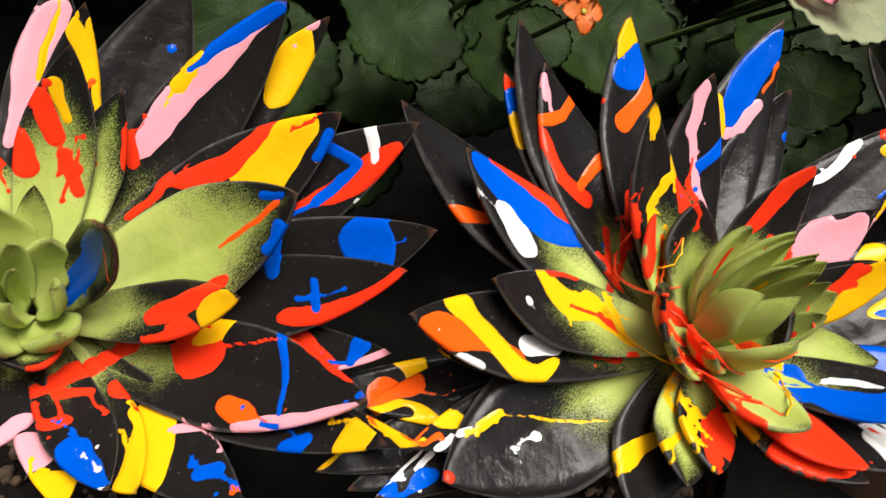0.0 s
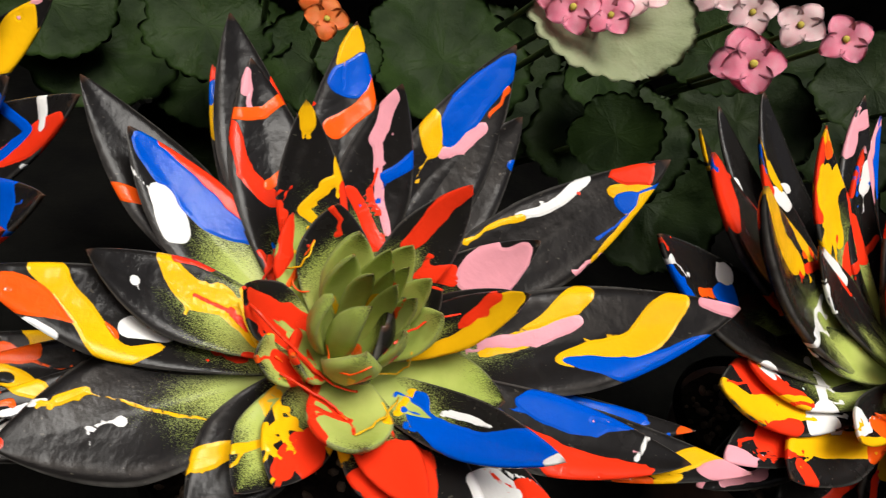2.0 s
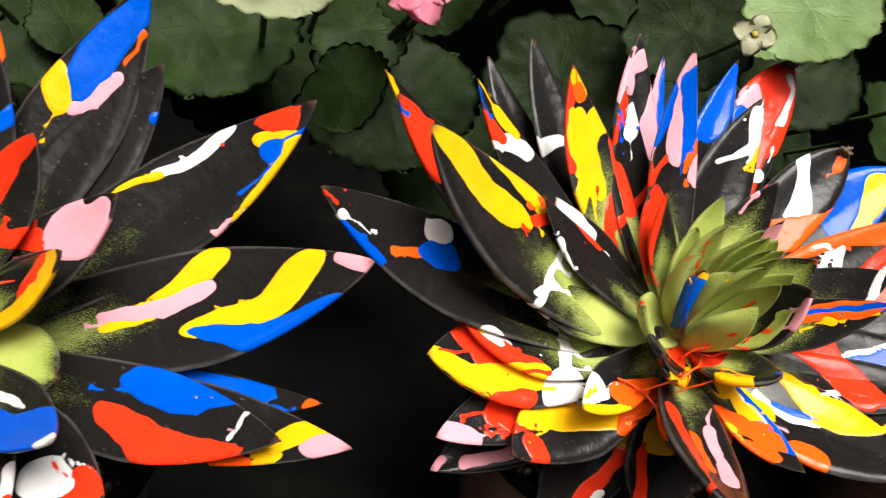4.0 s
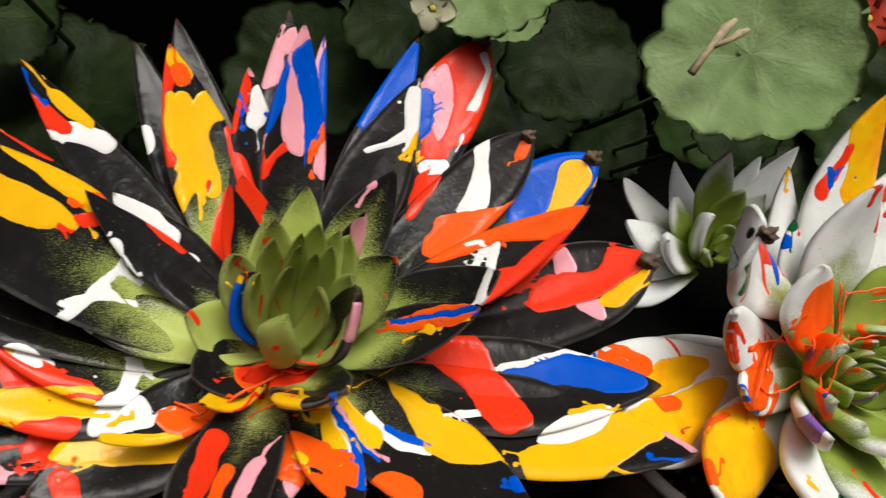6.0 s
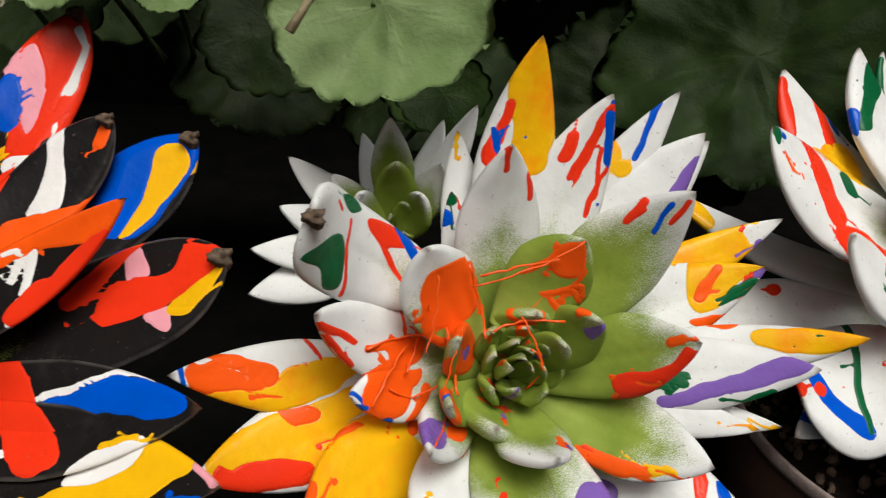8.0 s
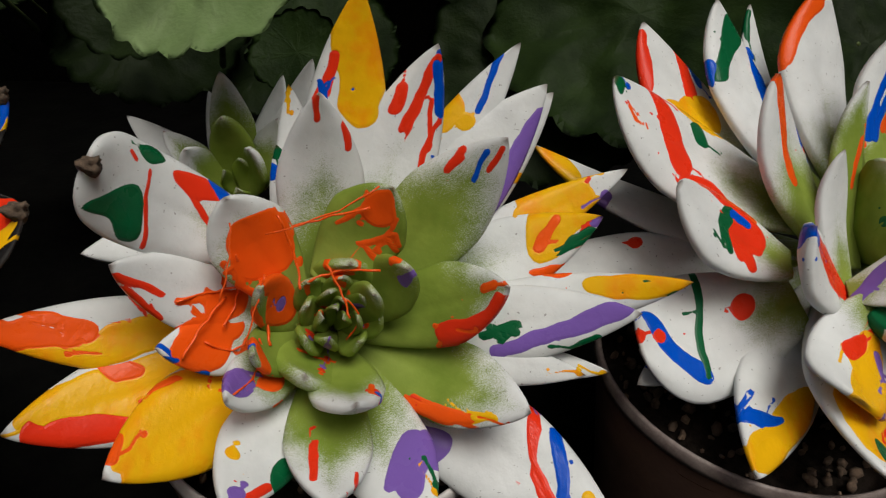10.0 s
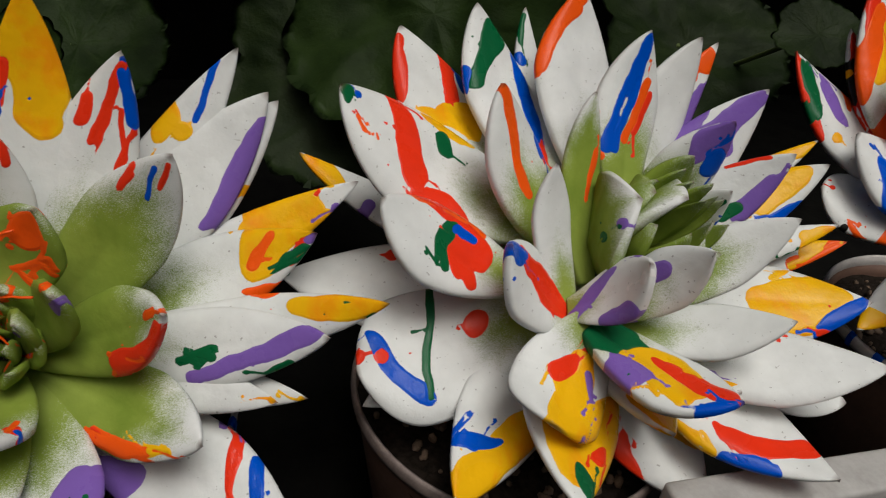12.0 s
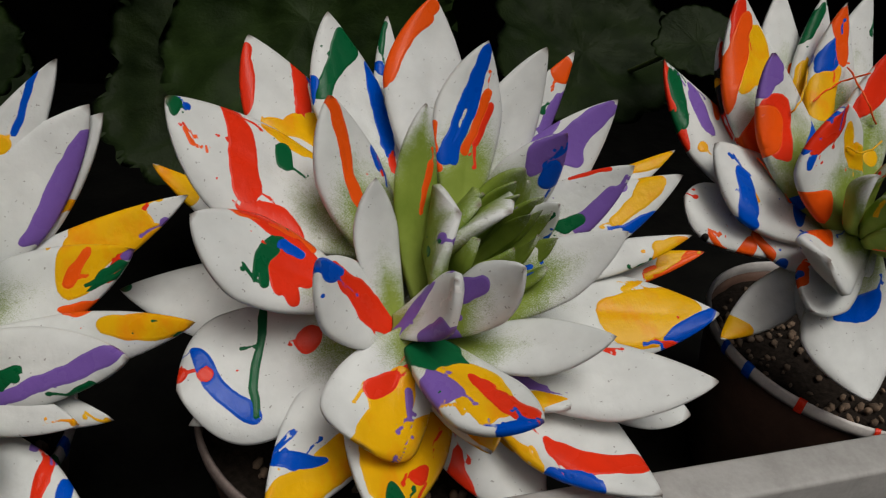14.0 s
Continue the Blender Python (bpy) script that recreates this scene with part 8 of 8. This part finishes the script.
def slab(name, x0, x1, y0, y1, z0, z1, mat, bevel=0.0):
    bm = bmesh.new()
    bmesh.ops.create_cube(bm, size=1, matrix=Matrix.LocRotScale(((x0 + x1) / 2, (y0 + y1) / 2, (z0 + z1) / 2), None, (x1 - x0, y1 - y0, z1 - z0)))
    if bevel:
        bmesh.ops.bevel(bm, geom=bm.edges[:], offset=bevel, segments=3, affect="EDGES", profile=0.5)
    return part(name, bm, mat)


# bench colour holds the shade between the pots
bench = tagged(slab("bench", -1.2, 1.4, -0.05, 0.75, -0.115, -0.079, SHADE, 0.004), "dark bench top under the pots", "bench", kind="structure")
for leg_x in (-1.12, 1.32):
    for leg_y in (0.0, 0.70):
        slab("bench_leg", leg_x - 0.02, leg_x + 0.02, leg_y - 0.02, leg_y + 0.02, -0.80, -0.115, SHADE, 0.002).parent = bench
rail = tagged(slab("rail", 0.334, 1.1, 0.084, 0.098, -0.079, 0.0151, RAIL, 0.0015), "pale grey tray edge in front of the pots", "rail", kind="structure")
ground = tagged(slab("ground", -60, 60, -60, 60, -0.95, -0.80, SOIL), "dark earth ground", "ground", kind="structure")
# added sheet, coloured near-black in place of the deep shade behind
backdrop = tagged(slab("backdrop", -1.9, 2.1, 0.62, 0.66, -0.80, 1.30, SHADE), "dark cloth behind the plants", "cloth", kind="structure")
# unseen panel, added to keep sky light off the back leaves
shade_board = tagged(slab("ceiling", -1.9, 2.1, 0.20, 0.62, 0.62, 0.66, SHADE), "dark awning over the back of the bench", "awning", kind="structure")
# unseen sheets added on three sides to cut low sky and darken reflections
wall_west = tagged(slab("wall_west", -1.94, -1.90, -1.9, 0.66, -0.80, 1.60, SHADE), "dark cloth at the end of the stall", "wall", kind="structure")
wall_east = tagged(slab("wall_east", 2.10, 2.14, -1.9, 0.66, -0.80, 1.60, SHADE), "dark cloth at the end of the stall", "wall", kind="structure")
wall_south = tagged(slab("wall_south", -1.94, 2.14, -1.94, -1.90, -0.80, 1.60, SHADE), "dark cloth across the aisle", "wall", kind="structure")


# ---- leaves and flowers behind ----
def round_leaf(x, y, z, radius, facing, mat, lobes=11, seed=0, label="round scalloped green leaf"):
    """A fleshy scalloped leaf on a stalk; facing is the way its upper side looks."""
    rng = random.Random(seed)
    holder = tagged(new("flowering_plant_leaf"), label, "leaf", "leaves behind the succulents")
    face = Vector(facing).normalized()
    holder.matrix_world = Matrix.Translation((x, y, z)) @ face.to_track_quat("Z", "Y").to_matrix().to_4x4()
    start, lean = rng.uniform(0, 6), rng.uniform(0.08, 0.2)
    rings, steps, pts, vein = 13, 110, [], []
    for side in (0, 1):
        for k in range(rings):
            f = k / (rings - 1)
            for i in range(steps):
                a = i * math.tau / steps
                scallop = 1 + (0.085 * abs(math.sin(a * lobes * 0.9 + start)) - 0.04 + 0.02 * math.sin(a * 2.0 + seed)) * f ** 3 - 0.16 * math.exp(-((a - math.pi) / 0.22) ** 2) * f
                r = radius * f * scallop * (1 + 0.06 * math.cos(2 * a))
                p = Vector((r * math.cos(a), r * math.sin(a), 0))
                p.z = radius * (lean * f * f + 0.07 * f * math.sin(3 * a + start) * f + 0.09 * noise.noise(p * 55 + Vector((seed, 0, 0))) + 0.03 * noise.noise(p * 170)) - side * radius * 0.035 * (1 - f ** 4)
                pts.append(p)
                ray = abs(math.sin(a * 3.5 + start * 0 + 0.35 * math.sin(f * 9 + i)))
                vein.append(max(0.0, 1 - ray * f * 7) if f > 0.08 else 0.5)
    faces = []
    for side in (0, 1):
        o = side * rings * steps
        for k in range(rings - 1):
            for i in range(steps):
                q = (o + k * steps + i, o + k * steps + (i + 1) % steps, o + (k + 1) * steps + (i + 1) % steps, o + (k + 1) * steps + i)
                faces.append(q[::-1] if side else q)
    o = rings * steps
    for i in range(steps):
        j = (i + 1) % steps
        faces.append(((rings - 1) * steps + i, (rings - 1) * steps + j, o + (rings - 1) * steps + j, o + (rings - 1) * steps + i))
    data = bpy.data.meshes.new("blade")
    data.from_pydata(pts, [], faces)
    data.attributes.new("vein", "FLOAT", "POINT").data.foreach_set("value", np.array(vein, np.float32))
    dressed("blade", data, mat, holder)
    root = holder.matrix_world.inverted() @ Vector((x + rng.uniform(-0.005, 0.005), y + 0.10, z - 0.065))
    mid = root * 0.5 + Vector((0, 0, -radius * 0.2))
    line = [(1 - f) ** 2 * Vector((-radius * 0.1, 0, -0.001)) + 2 * f * (1 - f) * mid + f * f * root for f in (0, 0.2, 0.4, 0.6, 0.8, 1)]
    part("stalk", tube(line, [0.0011, 0.0012, 0.0012, 0.0012, 0.0013, 0.0014]), STEM, holder)
    return holder


def floret(x, y, z, size, facing, mat, spin, label, petals=4):
    """A small four-petalled flower with an eye and a short stalk."""
    head = tagged(new("flower"), label, "flower", "flowers behind the succulents")
    face = Vector(facing).normalized()
    head.matrix_world = Matrix.Translation((x, y, z)) @ face.to_track_quat("Z", "Y").to_matrix().to_4x4() @ pose(0, 0, 0, 0, 0, spin)
    for k in range(petals):
        bm = bmesh.new()
        rows = []
        for i in range(9):
            f = i / 8
            w = size * 0.50 * math.sin(math.pi * min(0.97, 0.12 + 0.86 * f)) ** 0.7
            rows.append([bm.verts.new((size * (0.06 + 0.94 * f), w * u, size * (0.16 * math.sin(f * 2.6) - 0.12 * f * f + 0.07 * u * u))) for u in (-1, -0.6, -0.2, 0.2, 0.6, 1)])
        for a, b in zip(rows, rows[1:]):
            for j in range(5):
                bm.faces.new((a[j], b[j], b[j + 1], a[j + 1]))
        bmesh.ops.solidify(bm, geom=bm.faces[:], thickness=size * 0.05)
        bmesh.ops.rotate(bm, verts=bm.verts, cent=(0, 0, 0), matrix=Matrix.Rotation(k * math.tau / petals + 0.08 * k, 3, "Z"))
        part("petal", bm, mat, head)
    bm = bmesh.new()
    bmesh.ops.create_icosphere(bm, subdivisions=2, radius=size * 0.14, matrix=Matrix.Translation((0, 0, size * 0.10)) @ Matrix.Diagonal((1, 1, 0.6, 1)))
    part("eye", bm, POLLEN, head)
    back = head.matrix_world.inverted() @ Vector((x, y + 0.035, z - 0.023))
    part("stalk", tube([Vector((0, 0, 0)), Vector((0, 0, -size * 0.5)), back * 0.5 + Vector((0, 0, -size * 0.3)), back], [size * 0.13, size * 0.1, 0.0009, 0.001]), STEM, head)
    return head


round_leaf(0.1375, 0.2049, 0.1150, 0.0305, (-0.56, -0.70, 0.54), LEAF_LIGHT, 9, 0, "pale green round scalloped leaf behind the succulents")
round_leaf(0.1638, 0.2350, 0.0799, 0.0150, (-0.40, -0.62, 0.60), LEAF_HALF_SHADE, 9, 33, "deep green round scalloped leaf behind the succulents")
round_leaf(0.3086, 0.2833, 0.0851, 0.0624, (-0.63, -0.68, 0.58), LEAF_HALF_SHADE, 10, 1, "broad deep green scalloped leaf behind the succulents")
round_leaf(0.1742, 0.2778, 0.0685, 0.0287, (0.09, -0.63, 0.80), LEAF_HALF_SHADE, 11, 2, "deep green round scalloped leaf behind the succulents")
round_leaf(0.1045, 0.3436, 0.0577, 0.0434, (-0.15, -0.71, 0.58), LEAF_DEEP_SHADE, 12, 3, "shaded dark green scalloped leaf behind the succulents")
round_leaf(0.2752, 0.2988, 0.0516, 0.0533, (-0.29, -0.77, 0.60), LEAF_DEEP_SHADE, 13, 4, "shaded dark green scalloped leaf behind the succulents")
round_leaf(0.4466, 0.3006, 0.0715, 0.0474, (-0.16, -0.53, 0.76), LEAF_DEEP_SHADE, 9, 5, "shaded dark green scalloped leaf behind the succulents")
round_leaf(0.1620, 0.3434, 0.0376, 0.0307, (0.32, -0.75, 0.63), LEAF_DEEP_SHADE, 10, 6, "shaded dark green scalloped leaf behind the succulents")
round_leaf(0.4669, 0.2442, 0.0965, 0.0180, (-0.38, -0.53, 0.77), LEAF_DEEP_SHADE, 11, 7, "shaded dark green scalloped leaf behind the succulents")
round_leaf(-0.1170, 0.1927, 0.1136, 0.0217, (-0.19, -0.69, 0.63), LEAF_PALE, 12, 8, "pale grey-green cupped leaf under pink flowers")
round_leaf(-0.2260, 0.2496, 0.0677, 0.0204, (0.06, -0.70, 0.58), LEAF_HALF_SHADE, 13, 9, "deep green round scalloped leaf behind the succulents")
round_leaf(-0.2653, 0.2821, 0.0399, 0.0272, (0.05, -0.77, 0.91), LEAF_HALF_SHADE, 9, 10, "deep green round scalloped leaf behind the succulents")
round_leaf(-0.1889, 0.2464, 0.0633, 0.0193, (0.07, -0.68, 0.64), LEAF_HALF_SHADE, 10, 11, "deep green round scalloped leaf behind the succulents")
round_leaf(-0.1399, 0.2698, 0.0674, 0.0325, (-0.01, -0.65, 0.83), LEAF_HALF_SHADE, 11, 12, "deep green round scalloped leaf behind the succulents")
round_leaf(-0.0729, 0.2521, 0.0567, 0.0314, (-0.20, -0.58, 0.65), LEAF_DEEP_SHADE, 12, 13, "shaded dark green scalloped leaf behind the succulents")
round_leaf(-0.0732, 0.2056, 0.1088, 0.0157, (-0.42, -0.57, 0.45), LEAF_HALF_SHADE, 13, 14, "deep green round scalloped leaf behind the succulents")
round_leaf(-0.0383, 0.2589, 0.0284, 0.0322, (-0.56, -0.48, 0.54), LEAF_DEEP_SHADE, 9, 15, "shaded dark green scalloped leaf behind the succulents")
round_leaf(-0.2323, 0.2828, 0.0017, 0.0255, (-0.29, -0.63, 0.73), LEAF_DEEP_SHADE, 10, 16, "shaded dark green scalloped leaf behind the succulents")
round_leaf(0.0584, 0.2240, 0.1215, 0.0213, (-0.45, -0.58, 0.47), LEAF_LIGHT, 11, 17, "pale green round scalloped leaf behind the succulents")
round_leaf(-0.0882, 0.2450, 0.0832, 0.0174, (0.18, -0.78, 0.61), LEAF_HALF_SHADE, 12, 18, "deep green round scalloped leaf behind the succulents")
round_leaf(-0.1193, 0.2950, 0.0505, 0.0395, (-0.20, -0.68, 0.60), LEAF_DEEP_SHADE, 13, 19, "shaded dark green scalloped leaf behind the succulents")
round_leaf(0.0062, 0.2892, 0.0637, 0.0322, (-0.39, -0.61, 0.58), LEAF_DEEP_SHADE, 9, 20, "shaded dark green scalloped leaf behind the succulents")
round_leaf(0.0416, 0.2634, 0.0983, 0.0247, (-0.36, -0.54, 0.42), LEAF_DEEP_SHADE, 10, 21, "shaded dark green scalloped leaf behind the succulents")
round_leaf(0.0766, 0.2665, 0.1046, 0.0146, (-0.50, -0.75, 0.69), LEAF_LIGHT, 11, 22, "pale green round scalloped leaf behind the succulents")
round_leaf(-0.1188, 0.3309, 0.0449, 0.0312, (0.29, -0.73, 0.61), LEAF_DEEP_SHADE, 12, 23, "shaded dark green scalloped leaf behind the succulents")
round_leaf(-0.0823, 0.2969, 0.0441, 0.0180, (-0.03, -0.69, 0.53), LEAF_HALF_SHADE, 13, 24, "deep green round scalloped leaf behind the succulents")
round_leaf(0.0468, 0.3335, 0.0836, 0.0307, (-0.01, -0.64, 0.79), LEAF_DEEP_SHADE, 9, 25, "shaded dark green scalloped leaf behind the succulents")
round_leaf(0.1108, 0.2819, 0.0854, 0.0279, (-0.15, -0.58, 0.43), LEAF_DEEP_SHADE, 10, 26, "shaded dark green scalloped leaf behind the succulents")
round_leaf(-0.2124, 0.2572, 0.0656, 0.0155, (-0.38, -0.58, 0.78), LEAF_HALF_SHADE, 11, 27, "deep green round scalloped leaf behind the succulents")
round_leaf(-0.2271, 0.2807, 0.0332, 0.0195, (-0.24, -0.58, 0.78), LEAF_HALF_SHADE, 12, 28, "deep green round scalloped leaf behind the succulents")
round_leaf(-0.1790, 0.2443, 0.0700, 0.0116, (-0.16, -0.67, 0.53), LEAF_HALF_SHADE, 13, 29, "deep green round scalloped leaf behind the succulents")
round_leaf(-0.1847, 0.2772, 0.0383, 0.0224, (-0.33, -0.71, 0.66), LEAF_DEEP_SHADE, 9, 30, "shaded dark green scalloped leaf behind the succulents")
round_leaf(-0.2790, 0.2703, 0.0573, 0.0204, (0.22, -0.74, 0.50), LEAF_HALF_SHADE, 10, 31, "deep green round scalloped leaf behind the succulents")
round_leaf(-0.0927, 0.2064, 0.0755, 0.0155, (-0.82, -0.55, 0.74), LEAF_HALF_SHADE, 11, 32, "deep green round scalloped leaf behind the succulents")
floret(-0.1303, 0.1856, 0.1149, 0.0074, (-0.76, -1.12, 0.53), PINK, 26, "bright pink four-petalled flower among green leaves")
floret(-0.1225, 0.1884, 0.1194, 0.0068, (-0.75, -1.13, 0.48), PALE_PINK, 7, "pale pink four-petalled flower among green leaves")
floret(-0.1120, 0.1891, 0.1221, 0.0076, (-0.61, -1.03, 0.83), PALE_PINK, 77, "pale pink four-petalled flower among green leaves")
floret(-0.1362, 0.1920, 0.1176, 0.0064, (-0.91, -1.11, 0.57), PINK, 4, "bright pink four-petalled flower among green leaves")
floret(-0.1214, 0.1809, 0.1162, 0.0063, (-0.96, -1.04, 0.79), PINK, 52, "bright pink four-petalled flower among green leaves")
floret(-0.0891, 0.1923, 0.1275, 0.0074, (-0.74, -1.05, 0.48), PALE_PINK, 56, "pale pink four-petalled flower among green leaves")
floret(-0.0803, 0.1854, 0.1253, 0.0066, (-0.92, -1.04, 0.58), PALE_PINK, 31, "pale pink four-petalled flower among green leaves")
floret(-0.0803, 0.1743, 0.1144, 0.0083, (-0.81, -0.93, 0.56), PINK, 24, "bright pink four-petalled flower among green leaves")
floret(-0.0819, 0.1770, 0.1142, 0.0091, (-0.91, -1.16, 0.58), PINK, 26, "bright pink four-petalled flower among green leaves")
floret(-0.0528, 0.1804, 0.1256, 0.0074, (-0.59, -1.07, 0.51), PINK, 41, "bright pink four-petalled flower among green leaves")
floret(-0.0651, 0.1845, 0.1255, 0.0071, (-0.96, -1.00, 0.63), PALE_PINK, 72, "pale pink four-petalled flower among green leaves")
floret(-0.1048, 0.1875, 0.1090, 0.0056, (-0.55, -1.09, 0.78), PALE_PINK, 5, "pale pink four-petalled flower among green leaves")
floret(-0.1953, 0.2097, 0.0986, 0.0074, (-0.28, -1.31, 0.68), ORANGE, 73, "orange flower with narrow petals among green leaves")
floret(-0.1910, 0.2017, 0.0927, 0.0063, (-0.07, -1.12, 0.77), ORANGE, 84, "orange flower with narrow petals among green leaves")
floret(-0.2082, 0.2187, 0.0962, 0.0069, (-0.20, -1.16, 0.72), ORANGE, 53, "orange flower with narrow petals among green leaves")
floret(0.2067, 0.2470, 0.1251, 0.0113, (-0.81, -0.96, 0.65), RED, 34, "small red flower among green leaves")
floret(0.1949, 0.2514, 0.1233, 0.0091, (-0.89, -1.04, 0.59), RED, 35, "small red flower among green leaves")
floret(0.0410, 0.2223, 0.1101, 0.0074, (-0.49, -1.00, 0.46), CREAM, 79, "small cream flower among green leaves")
floret(0.3478, 0.2747, 0.0919, 0.0067, (-0.70, -1.07, 0.84), ORANGE, 7, "orange flower with narrow petals among green leaves")


def dry_stalk(points, radius):
    """A dried flower stalk lying on a leaf."""
    line = [Vector(p) for p in points]
    twig = part("dry_flower_stalk", tube(line, [radius, radius * 0.8, radius * 1.3, radius * 0.6][: len(line)]), HUSK)
    return tagged(twig, "dried pale brown flower stalk lying on a round leaf", "twig")


dry_stalk([(0.1131, 0.1925, 0.1097), (0.1177, 0.1954, 0.1166), (0.1215, 0.1976, 0.1222), (0.1246, 0.1986, 0.1252)], 0.0013)
dry_stalk([(0.1184, 0.1956, 0.1174), (0.1230, 0.1957, 0.1197), (0.1261, 0.1964, 0.1221), (0.1285, 0.1965, 0.1234)], 0.001)
